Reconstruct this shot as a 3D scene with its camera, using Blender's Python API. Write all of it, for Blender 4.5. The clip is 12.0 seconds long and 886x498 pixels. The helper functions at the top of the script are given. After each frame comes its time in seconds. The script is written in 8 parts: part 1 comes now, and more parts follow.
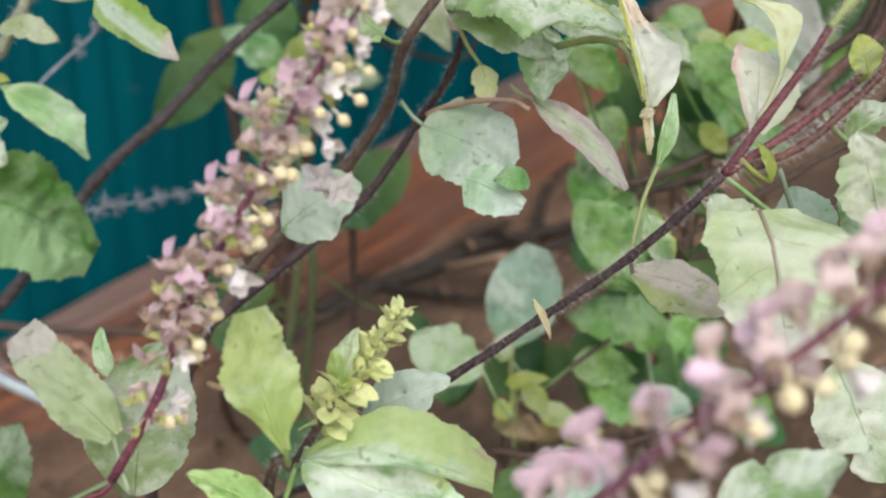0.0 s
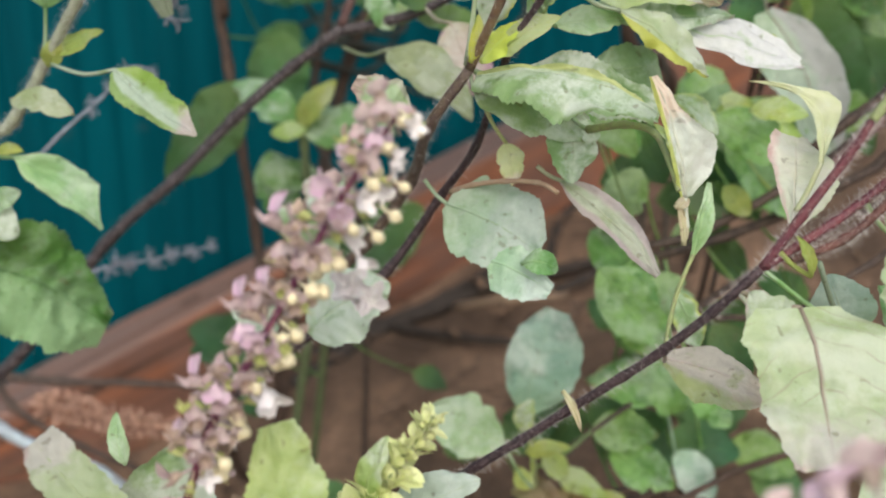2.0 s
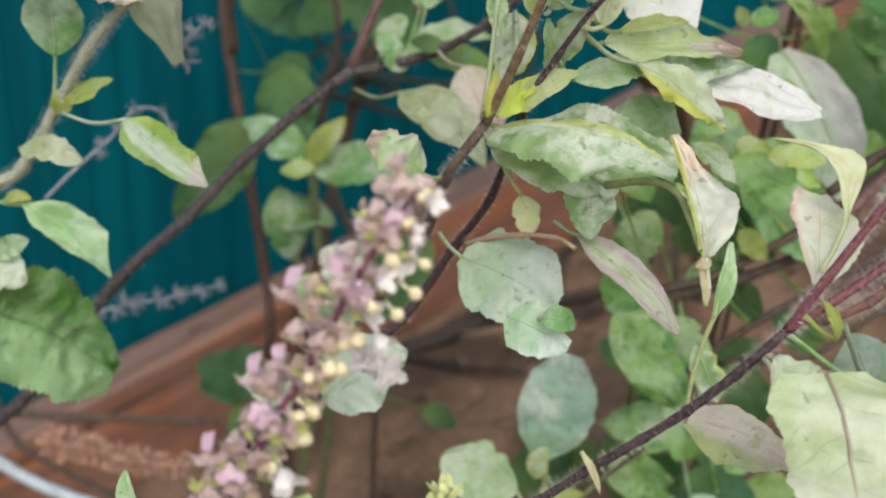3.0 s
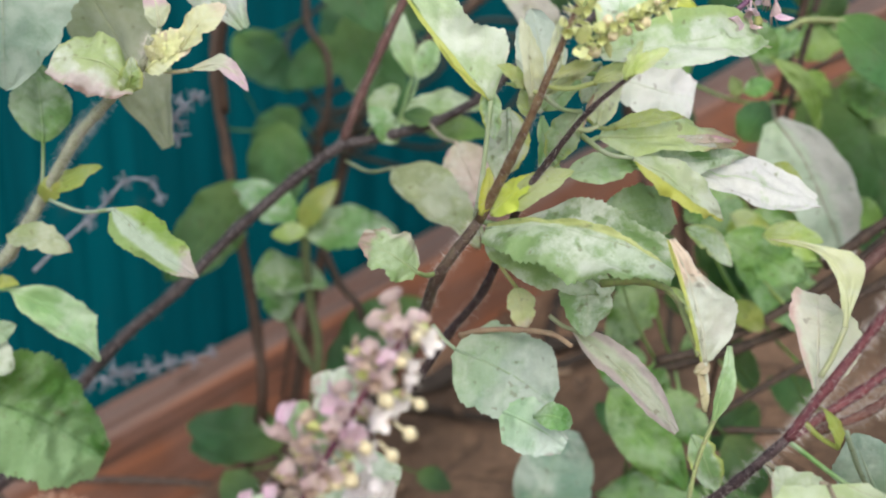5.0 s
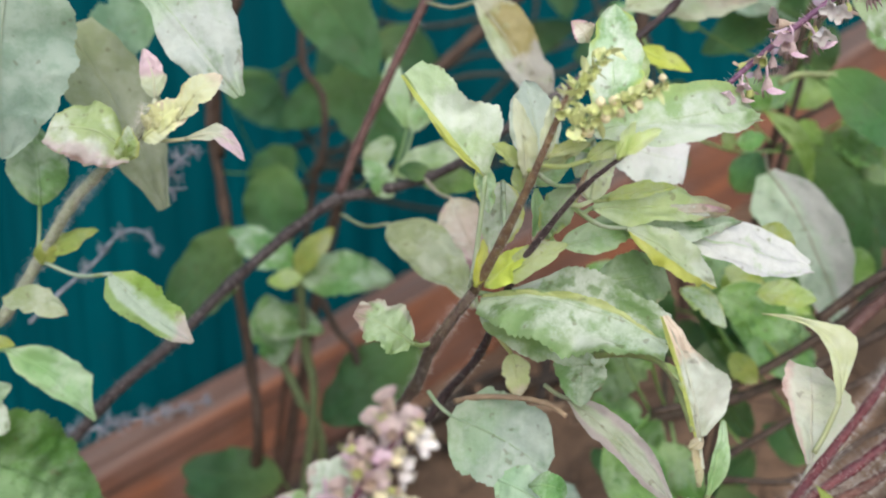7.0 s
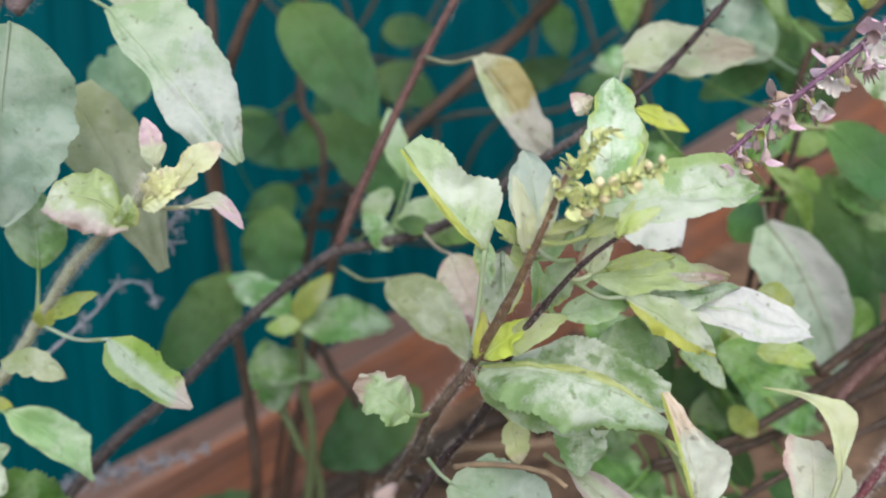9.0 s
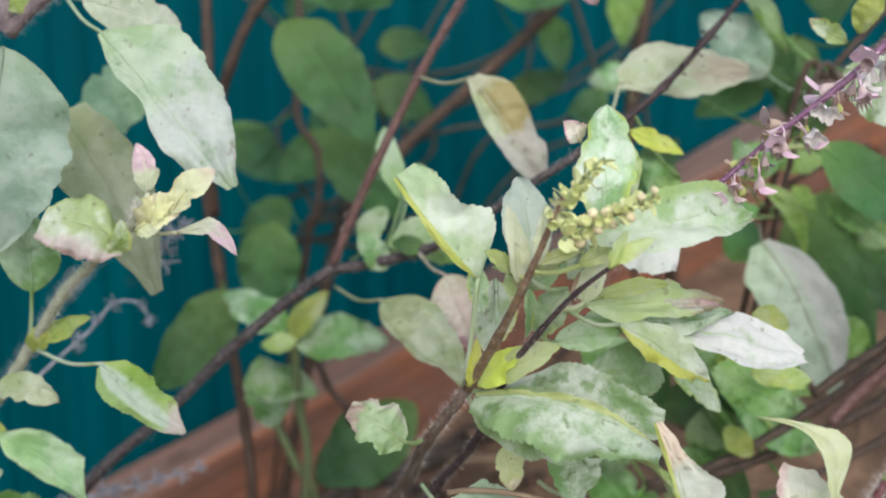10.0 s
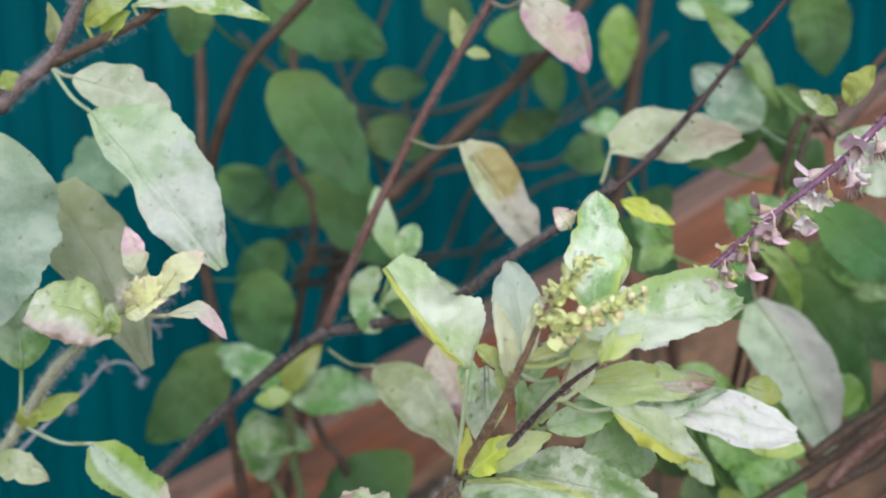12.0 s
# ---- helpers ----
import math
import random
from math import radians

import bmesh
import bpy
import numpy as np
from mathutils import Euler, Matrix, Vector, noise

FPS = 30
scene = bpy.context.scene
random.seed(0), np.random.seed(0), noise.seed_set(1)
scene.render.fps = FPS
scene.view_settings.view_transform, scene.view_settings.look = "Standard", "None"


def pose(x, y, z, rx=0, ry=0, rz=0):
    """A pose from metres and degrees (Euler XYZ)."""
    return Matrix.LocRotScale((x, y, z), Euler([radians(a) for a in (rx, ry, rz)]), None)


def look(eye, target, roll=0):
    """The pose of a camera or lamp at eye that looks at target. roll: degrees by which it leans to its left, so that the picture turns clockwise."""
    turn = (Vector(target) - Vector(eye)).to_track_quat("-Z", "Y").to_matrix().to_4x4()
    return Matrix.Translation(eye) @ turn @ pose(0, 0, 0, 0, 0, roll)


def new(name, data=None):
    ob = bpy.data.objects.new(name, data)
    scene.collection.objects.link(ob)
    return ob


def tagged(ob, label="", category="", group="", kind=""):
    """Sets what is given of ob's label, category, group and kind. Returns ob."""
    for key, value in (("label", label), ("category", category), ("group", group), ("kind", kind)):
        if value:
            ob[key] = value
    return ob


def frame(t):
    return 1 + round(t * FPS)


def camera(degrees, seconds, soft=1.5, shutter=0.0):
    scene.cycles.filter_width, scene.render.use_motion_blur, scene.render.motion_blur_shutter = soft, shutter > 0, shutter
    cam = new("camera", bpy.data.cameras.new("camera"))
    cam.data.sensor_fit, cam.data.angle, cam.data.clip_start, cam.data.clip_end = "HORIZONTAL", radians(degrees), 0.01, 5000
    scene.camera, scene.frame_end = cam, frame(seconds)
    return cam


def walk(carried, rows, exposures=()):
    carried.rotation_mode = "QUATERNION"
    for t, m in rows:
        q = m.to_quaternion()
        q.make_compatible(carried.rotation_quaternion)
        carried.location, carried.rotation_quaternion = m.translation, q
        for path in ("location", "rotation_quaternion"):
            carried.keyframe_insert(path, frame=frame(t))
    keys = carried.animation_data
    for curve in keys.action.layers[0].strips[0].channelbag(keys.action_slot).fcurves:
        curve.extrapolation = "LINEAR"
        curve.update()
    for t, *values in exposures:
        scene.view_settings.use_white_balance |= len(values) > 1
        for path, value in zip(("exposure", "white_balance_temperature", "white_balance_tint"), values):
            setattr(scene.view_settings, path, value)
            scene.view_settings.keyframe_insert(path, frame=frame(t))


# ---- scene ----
# Camera and its walk
cam = camera(46.2, 12.0, soft=2.0)
cam.data.dof.use_dof = True
cam.data.dof.focus_distance = 0.222
cam.data.dof.aperture_fstop = 14.0
METRES, EYE, TILT, LEAN, TURN = 0.09, 0.34, -18.0, 0.0, 0.0
ROWS = [
    (0.0, 0.0, 0.0, 0.0, -0.0, 0.0, -0.0),
    (0.5, -0.0097, 0.0198, 0.038, 0.22, 0.24, -0.03),
    (1.0, -0.0272, 0.0395, 0.0821, 0.2, 0.52, -0.03),
    (1.5, -0.0437, 0.055, 0.1263, 0.14, 0.7, 0.02),
    (2.0, -0.0604, 0.0717, 0.1755, 0.12, 0.96, 0.04),
    (2.5, -0.0751, 0.0934, 0.2233, 0.26, 1.39, -0.03),
    (3.0, -0.088, 0.1152, 0.277, 0.36, 1.84, 0.02),
    (5.0, -0.0908, 0.1434, 0.4634, -0.04, 3.06, 0.41),
    (5.5, -0.0862, 0.1397, 0.4983, -0.16, 3.29, 0.42),
    (6.0, -0.0826, 0.1368, 0.5299, -0.25, 3.56, 0.52),
    (6.5, -0.0806, 0.1293, 0.5621, -0.2, 3.84, 0.58),
    (7.0, -0.0874, 0.1232, 0.593, -0.26, 4.0, 0.53),
    (7.5, -0.0979, 0.1219, 0.631, -0.44, 4.31, 0.6),
    (9.5, -0.0839, 0.112, 0.7496, -0.35, 5.06, 0.68),
    (10.0, -0.0774, 0.1128, 0.7772, -0.46, 5.2, 0.66),
    (10.5, -0.0712, 0.1101, 0.8131, -0.37, 5.35, 0.76),
    (11.0, -0.0648, 0.1094, 0.8592, -0.42, 5.56, 0.85),
    (11.5, -0.0622, 0.1058, 0.9046, -0.52, 5.79, 0.85),
    (12.0, -0.0547, 0.1044, 0.95, -0.52, 5.99, 0.99),
]
walk(cam, [(t, pose(0, 0, EYE, TILT, LEAN, TURN) @ pose(METRES * x, METRES * y, METRES * z, 90 + pitch, roll, yaw)) for t, x, y, z, yaw, pitch, roll in ROWS],
     exposures=[(0.0, 0.17, 6450, 6), (2.5, 0.16, 6560, 6), (5.0, 0.16, 6460, 6), (9.5, 0.12, 6250, 6), (12.0, 0.10, 6200, 6)])

# World and sun: bright, thinly clouded sky from above and behind the camera
world = bpy.data.worlds.new("world")
scene.world = world
world.use_nodes = True
sky = world.node_tree.nodes.new("ShaderNodeTexSky")
sky.sky_type, sky.sun_disc = "NISHITA", False
sky.sun_elevation, sky.sun_rotation = radians(44), radians(174)
sky.dust_density, sky.air_density, sky.ozone_density = 3.0, 1.0, 0.6
world.node_tree.links.new(sky.outputs[0], world.node_tree.nodes["Background"].inputs[0])
world.node_tree.nodes["Background"].inputs[1].default_value = 0.15
sun = new("sun", bpy.data.lights.new("sun", "SUN"))
sun.data.energy, sun.data.angle, sun.data.color = 2.5, radians(72), (1.0, 0.95, 0.88)
sun.matrix_world = look((0.15, -1.35, 1.3), (0, 0, 0))


# Materials
def material(name):
    m = bpy.data.materials.new(name)
    m.use_nodes = True
    return m, m.node_tree.nodes, m.node_tree.links, m.node_tree.nodes["Principled BSDF"]


def math_node(nodes, links, op, a, b=None, c=None, clamp=False):
    n = nodes.new("ShaderNodeMath")
    n.operation, n.use_clamp = op, clamp
    for i, v in enumerate((a, b, c)):
        if v is None:
            continue
        if isinstance(v, (int, float)):
            n.inputs[i].default_value = v
        else:
            links.new(v, n.inputs[i])
    return n.outputs[0]


def mixed(nodes, links, fac, a, b):
    n = nodes.new("ShaderNodeMix")
    n.data_type = "RGBA"
    for i, v in ((0, fac), (6, a), (7, b)):
        if isinstance(v, (int, float)):
            n.inputs[i].default_value = v
        elif isinstance(v, tuple):
            n.inputs[i].default_value = (*v, 1)
        else:
            links.new(v, n.inputs[i])
    return n.outputs[2]


def noisy(nodes, links, scale, detail=3.0, rough=0.55, vector=None, low=0.35, high=0.65):
    """A noise over the place, stretched to 0..1 between low and high."""
    n = nodes.new("ShaderNodeTexNoise")
    n.inputs["Scale"].default_value, n.inputs["Detail"].default_value, n.inputs["Roughness"].default_value = scale, detail, rough
    if vector is None:
        vector = nodes.new("ShaderNodeTexCoord").outputs["Object"]
    links.new(vector, n.inputs["Vector"])
    r = nodes.new("ShaderNodeMapRange")
    r.interpolation_type = "SMOOTHSTEP"
    links.new(n.outputs[0], r.inputs[0])
    r.inputs[1].default_value, r.inputs[2].default_value = low, high
    return r.outputs[0]


def bumped(nodes, links, shader, height, strength, distance):
    b = nodes.new("ShaderNodeBump")
    b.inputs["Strength"].default_value, b.inputs["Distance"].default_value = strength, distance
    links.new(height, b.inputs["Height"])
    links.new(b.outputs[0], shader.inputs["Normal"])


def leaf_material(name, base, deep, vein, patch, amount, bloom=0.0, margin=None, rough=0.42, through_light=0.42, zones=(), ribs=0.2, spots=0.5):
    """A leaf: two greens in clouds, puckered between its veins, a whitish bloom that also paints highlights on the
    puckers, and damage from the tip and margin.
    zones: ragged discoloured fields, as (axis, from, to, raggedness, colour); axis s runs from base to tip, v from
    midrib to margin, left and right across."""
    m, nodes, links, bsdf = material(name)
    uv = nodes.new("ShaderNodeSeparateXYZ")
    links.new(nodes.new("ShaderNodeUVMap").outputs[0], uv.inputs[0])
    s = uv.outputs[0]
    v = math_node(nodes, links, "MULTIPLY", math_node(nodes, links, "ABSOLUTE", math_node(nodes, links, "SUBTRACT", uv.outputs[1], 0.5)), 2.0)
    rnd = nodes.new("ShaderNodeObjectInfo").outputs["Random"]
    seed = nodes.new("ShaderNodeVectorMath")
    seed.operation = "ADD"
    links.new(nodes.new("ShaderNodeTexCoord").outputs["Object"], seed.inputs[0])
    links.new(rnd, seed.inputs[1])
    place = seed.outputs[0]
    clouds = noisy(nodes, links, 80, 5, 0.62, place, 0.42, 0.58)
    fine = noisy(nodes, links, 700, 3, 0.6, place, 0.3, 0.7)
    # veins: a midrib, and side veins that bend with the noise
    bend = math_node(nodes, links, "MULTIPLY", noisy(nodes, links, 120, 2, 0.5, place, 0.2, 0.8), 0.35)
    rib = math_node(nodes, links, "SUBTRACT", 1.0, math_node(nodes, links, "DIVIDE", v, 0.045, clamp=True), clamp=True)
    run = math_node(nodes, links, "SUBTRACT", math_node(nodes, links, "MULTIPLY", s, 6.5), math_node(nodes, links, "MULTIPLY", v, 1.6))
    wave = math_node(nodes, links, "FRACT", math_node(nodes, links, "ADD", run, bend))
    tri = math_node(nodes, links, "ABSOLUTE", math_node(nodes, links, "SUBTRACT", wave, 0.5))
    side = math_node(nodes, links, "SUBTRACT", 1.0, math_node(nodes, links, "DIVIDE", tri, 0.06, clamp=True), clamp=True)
    net = nodes.new("ShaderNodeTexVoronoi")
    net.feature = "DISTANCE_TO_EDGE"
    net.inputs["Scale"].default_value = 520
    links.new(place, net.inputs["Vector"])
    mesh = math_node(nodes, links, "SUBTRACT", 1.0, math_node(nodes, links, "DIVIDE", net.outputs["Distance"], 0.10, clamp=True), clamp=True)
    veins = math_node(nodes, links, "MAXIMUM", rib, math_node(nodes, links, "MULTIPLY", side, math_node(nodes, links, "MULTIPLY", clouds, 0.6)))
    pillow = math_node(nodes, links, "MULTIPLY", tri, 2.0)
    col = mixed(nodes, links, clouds, base, deep)
    col = mixed(nodes, links, math_node(nodes, links, "MULTIPLY", fine, 0.25), col, deep)
    foot = math_node(nodes, links, "MULTIPLY", math_node(nodes, links, "POWER", math_node(nodes, links, "SUBTRACT", 1.0, s, clamp=True), 2.5), 0.45)
    col = mixed(nodes, links, foot, col, tuple(0.5 * c + 0.5 * d for c, d in zip(base, (0.42, 0.58, 0.12))))
    # pale film, stronger between veins: bloom plus the puckers' highlights as colour
    pale = noisy(nodes, links, 70, 6, 0.66, place, 0.43, 0.58)
    bloom_sheen = math_node(nodes, links, "MULTIPLY", math_node(nodes, links, "MULTIPLY", pale, bloom), math_node(nodes, links, "ADD", math_node(nodes, links, "MULTIPLY", pillow, 0.25), 0.75))
    col = mixed(nodes, links, bloom_sheen, col, (0.80, 0.86, 0.81))
    col = mixed(nodes, links, math_node(nodes, links, "MULTIPLY", mesh, 0.05), col, deep)
    col = mixed(nodes, links, math_node(nodes, links, "MULTIPLY", veins, ribs), col, vein)
    if margin:
        rim = nodes.new("ShaderNodeMapRange")
        links.new(v, rim.inputs[0])
        rim.inputs[1].default_value, rim.inputs[2].default_value = 0.6, 0.95
        col = mixed(nodes, links, math_node(nodes, links, "MULTIPLY", rim.outputs[0], clouds), col, margin)
    across = math_node(nodes, links, "MULTIPLY", math_node(nodes, links, "SUBTRACT", uv.outputs[1], 0.5), 2.0)
    axes = {"s": s, "v": v, "left": across, "foot": math_node(nodes, links, "SUBTRACT", 1.0, s), "right": math_node(nodes, links, "MULTIPLY", across, -1.0)}
    for axis, lo, hi, rag, colour in zones:
        torn = nodes.new("ShaderNodeTexNoise")
        torn.inputs["Scale"].default_value, torn.inputs["Detail"].default_value, torn.inputs["Roughness"].default_value = 150, 5, 0.6
        links.new(place, torn.inputs["Vector"])
        field = nodes.new("ShaderNodeMapRange")
        field.interpolation_type = "SMOOTHSTEP"
        links.new(math_node(nodes, links, "MULTIPLY_ADD", math_node(nodes, links, "SUBTRACT", torn.outputs[0], 0.5), rag, axes[axis]), field.inputs[0])
        field.inputs[1].default_value, field.inputs[2].default_value = lo, hi
        tone = mixed(nodes, links, math_node(nodes, links, "MULTIPLY", fine, 0.5), colour, tuple(0.8 * c for c in colour))
        col = mixed(nodes, links, math_node(nodes, links, "MULTIPLY", field.outputs[0], 0.88), col, tone)
    # damage: ragged clouds, more of them at the tip and the margin
    reach = math_node(nodes, links, "ADD", math_node(nodes, links, "MULTIPLY", math_node(nodes, links, "POWER", s, 2.0), 0.30), math_node(nodes, links, "MULTIPLY", math_node(nodes, links, "POWER", v, 3.0), 0.16))
    hurt = nodes.new("ShaderNodeTexNoise")
    hurt.inputs["Scale"].default_value, hurt.inputs["Detail"].default_value, hurt.inputs["Roughness"].default_value = 110, 6, 0.65
    links.new(place, hurt.inputs["Vector"])
    worn = nodes.new("ShaderNodeMapRange")
    links.new(math_node(nodes, links, "ADD", hurt.outputs[0], reach), worn.inputs[0])
    worn.inputs[1].default_value, worn.inputs[2].default_value = 0.96 - 0.34 * amount, 1.05 - 0.34 * amount
    blotch = mixed(nodes, links, fine, patch, tuple(0.72 * c for c in patch))
    col = mixed(nodes, links, math_node(nodes, links, "MULTIPLY", worn.outputs[0], 0.85), col, blotch)
    spot = noisy(nodes, links, 210, 3, 0.55, place, 0.57, 0.70)
    col = mixed(nodes, links, math_node(nodes, links, "MULTIPLY", spot, spots), col, deep)
    speck = noisy(nodes, links, 420, 1, 0.5, place, 0.68, 0.75)
    col = mixed(nodes, links, math_node(nodes, links, "MULTIPLY", speck, 0.4), col, (0.12, 0.07, 0.05))
    hsv = nodes.new("ShaderNodeHueSaturation")
    links.new(col, hsv.inputs["Color"])
    links.new(math_node(nodes, links, "ADD", math_node(nodes, links, "MULTIPLY", rnd, 0.30), 0.85), hsv.inputs["Value"])
    links.new(math_node(nodes, links, "ADD", math_node(nodes, links, "MULTIPLY", rnd, 0.03), 0.485), hsv.inputs["Hue"])
    links.new(hsv.outputs[0], bsdf.inputs["Base Color"])
    links.new(math_node(nodes, links, "ADD", math_node(nodes, links, "MULTIPLY", fine, 0.22), rough - 0.1), bsdf.inputs["Roughness"])
    bsdf.inputs["Specular IOR Level"].default_value = 0.6 if bloom > 0.2 else 0.3
    height = math_node(nodes, links, "ADD", math_node(nodes, links, "MULTIPLY", pillow, 0.45), math_node(nodes, links, "MULTIPLY", fine, 0.35))
    height = math_node(nodes, links, "SUBTRACT", height, math_node(nodes, links, "MULTIPLY", math_node(nodes, links, "ADD", veins, math_node(nodes, links, "MULTIPLY", mesh, 0.25)), 0.4))
    bumped(nodes, links, bsdf, height, 0.32, 0.0007)
    glow = nodes.new("ShaderNodeBsdfTranslucent")
    links.new(mixed(nodes, links, 0.35, hsv.outputs[0], (0.45, 0.55, 0.12)), glow.inputs[0])
    mix = nodes.new("ShaderNodeMixShader")
    mix.inputs[0].default_value = through_light
    links.new(bsdf.outputs[0], mix.inputs[1])
    links.new(glow.outputs[0], mix.inputs[2])
    links.new(mix.outputs[0], nodes["Material Output"].inputs[0])
    return m


GREEN = leaf_material("leaf_green", (0.19, 0.40, 0.15), (0.09, 0.24, 0.065), (0.28, 0.44, 0.23), (0.42, 0.32, 0.26), 0.15, 0.40)
PALE = leaf_material("leaf_pale", (0.44, 0.56, 0.37), (0.22, 0.38, 0.15), (0.42, 0.50, 0.34), (0.52, 0.42, 0.38), 0.18, 0.75)
GREY = leaf_material("leaf_grey", (0.30, 0.43, 0.37), (0.23, 0.36, 0.29), (0.29, 0.28, 0.26), (0.44, 0.36, 0.39), 0.2, 0.28)
FADED = leaf_material("leaf_faded", (0.37, 0.41, 0.31), (0.31, 0.36, 0.25), (0.34, 0.34, 0.27), (0.48, 0.46, 0.38), 0.15, 0.2, None, 0.55)
OCHRE = leaf_material("leaf_ochre_green", (0.26, 0.38, 0.10), (0.17, 0.28, 0.06), (0.34, 0.44, 0.18), (0.40, 0.34, 0.14), 0.15, 0.12, None, 0.5)
PUCKERED = leaf_material("leaf_puckered", (0.085, 0.20, 0.05), (0.03, 0.09, 0.018), (0.08, 0.18, 0.04), (0.30, 0.30, 0.20), 0.05, 0.22)
BLEACHED = leaf_material("leaf_bleached", (0.62, 0.65, 0.61), (0.48, 0.53, 0.45), (0.50, 0.50, 0.46), (0.58, 0.47, 0.48), 0.3, 0.6)
BLUE = leaf_material("leaf_bluish", (0.40, 0.58, 0.48), (0.25, 0.44, 0.35), (0.38, 0.50, 0.40), (0.18, 0.27, 0.26), 0.25, 0.55)
LIGHT = leaf_material("leaf_light", (0.47, 0.63, 0.27), (0.27, 0.46, 0.12), (0.52, 0.62, 0.32), (0.45, 0.28, 0.17), 0.12, 0.8, (0.52, 0.60, 0.20))
YELLOW = leaf_material("leaf_young", (0.55, 0.63, 0.16), (0.42, 0.56, 0.15), (0.62, 0.68, 0.30), (0.50, 0.38, 0.2), 0.05, 0.35, None, 0.45, 0.55)
HURT = leaf_material("leaf_damaged", (0.40, 0.53, 0.33), (0.22, 0.38, 0.15), (0.44, 0.48, 0.34), (0.64, 0.46, 0.44), 0.78, 0.85)
PINK = leaf_material("leaf_pink", (0.68, 0.55, 0.52), (0.55, 0.48, 0.40), (0.50, 0.34, 0.38), (0.68, 0.38, 0.52), 0.92, 0.5)
MAUVE = leaf_material("leaf_mauve", (0.46, 0.48, 0.39), (0.34, 0.39, 0.27), (0.40, 0.36, 0.33), (0.56, 0.43, 0.48), 0.7, 0.5)
STAINED = leaf_material("leaf_stained", (0.64, 0.70, 0.38), (0.52, 0.60, 0.28), (0.62, 0.64, 0.40), (0.46, 0.33, 0.27), 0.55, 0.4, zones=(("s", 0.62, 0.90, 0.6, (0.42, 0.34, 0.26)),), spots=0.6)
SAGE = leaf_material("leaf_sage", (0.17, 0.30, 0.20), (0.13, 0.25, 0.16), (0.22, 0.34, 0.24), (0.2, 0.25, 0.2), 0.05, 0.1, None, 0.6)
# rear leaves of shrub and basil: background shade darkens these base colours
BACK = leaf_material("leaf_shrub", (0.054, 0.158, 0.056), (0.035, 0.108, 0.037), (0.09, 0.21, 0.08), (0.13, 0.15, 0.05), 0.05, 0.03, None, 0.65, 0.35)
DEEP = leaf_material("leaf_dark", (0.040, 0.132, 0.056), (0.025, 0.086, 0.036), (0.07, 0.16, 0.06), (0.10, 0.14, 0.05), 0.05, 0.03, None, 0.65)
LIMEY = leaf_material("leaf_lime", (0.47, 0.58, 0.23), (0.37, 0.50, 0.16), (0.50, 0.58, 0.28), (0.46, 0.32, 0.22), 0.25, 0.3)
VIVID = leaf_material("leaf_vivid", (0.20, 0.40, 0.10), (0.075, 0.21, 0.04), (0.28, 0.46, 0.16), (0.36, 0.34, 0.14), 0.3, 0.22, None, 0.5, 0.4, spots=0.75)
FROST = leaf_material("leaf_frosted", (0.57, 0.61, 0.50), (0.36, 0.48, 0.29), (0.42, 0.44, 0.38), (0.60, 0.48, 0.46), 0.30, 0.6)
MINT = leaf_material("leaf_mint", (0.60, 0.77, 0.57), (0.26, 0.45, 0.19), (0.56, 0.66, 0.46), (0.52, 0.42, 0.36), 0.14, 0.95, (0.56, 0.64, 0.16), through_light=0.45)
SNOW = leaf_material("leaf_whitened", (0.86, 0.86, 0.90), (0.76, 0.78, 0.78), (0.66, 0.68, 0.66), (0.60, 0.54, 0.60), 0.22, 0.6)
DRAB = leaf_material("leaf_drab", (0.42, 0.47, 0.31), (0.33, 0.40, 0.22), (0.44, 0.45, 0.34), (0.50, 0.43, 0.35), 0.3, 0.35)
CHARTREUSE = leaf_material("leaf_new", (0.79, 0.84, 0.40), (0.68, 0.78, 0.30), (0.78, 0.82, 0.46), (0.6, 0.5, 0.25), 0.05, 0.45, None, 0.45, 0.55)
LIMED = leaf_material("leaf_lime_green", (0.40, 0.58, 0.33), (0.29, 0.48, 0.22), (0.48, 0.62, 0.40), (0.50, 0.46, 0.34), 0.1, 0.4, (0.46, 0.62, 0.36))
SPLIT = leaf_material("leaf_half_bleached", (0.30, 0.46, 0.10), (0.20, 0.36, 0.06), (0.50, 0.58, 0.36), (0.5, 0.4, 0.3), 0.0, 0.12, zones=(("right", -0.50, -0.15, 0.7, (0.55, 0.66, 0.58)), ("right", 0.45, 0.68, 0.5, (0.26, 0.42, 0.12)), ("s", 0.74, 0.94, 0.9, (0.62, 0.54, 0.55))))
WAXEN = leaf_material("leaf_waxen", (0.38, 0.55, 0.42), (0.27, 0.45, 0.29), (0.48, 0.60, 0.50), (0.55, 0.52, 0.52), 0.1, 0.4, zones=(("s", 0.30, 0.70, 0.9, (0.57, 0.68, 0.64)),))
LILACED = leaf_material("leaf_lilac_edged", (0.49, 0.53, 0.41), (0.40, 0.47, 0.32), (0.46, 0.40, 0.38), (0.62, 0.50, 0.50), 0.2, 0.4, zones=(("v", 0.35, 0.75, 0.9, (0.56, 0.46, 0.50)), ("s", 0.80, 0.95, 0.4, (0.60, 0.57, 0.56))))
ROSY = leaf_material("leaf_rosy", (0.76, 0.76, 0.68), (0.64, 0.70, 0.54), (0.62, 0.40, 0.40), (0.66, 0.42, 0.40), 0.25, 0.5, zones=(("left", 0.60, 0.85, 0.6, (0.76, 0.58, 0.55)),))
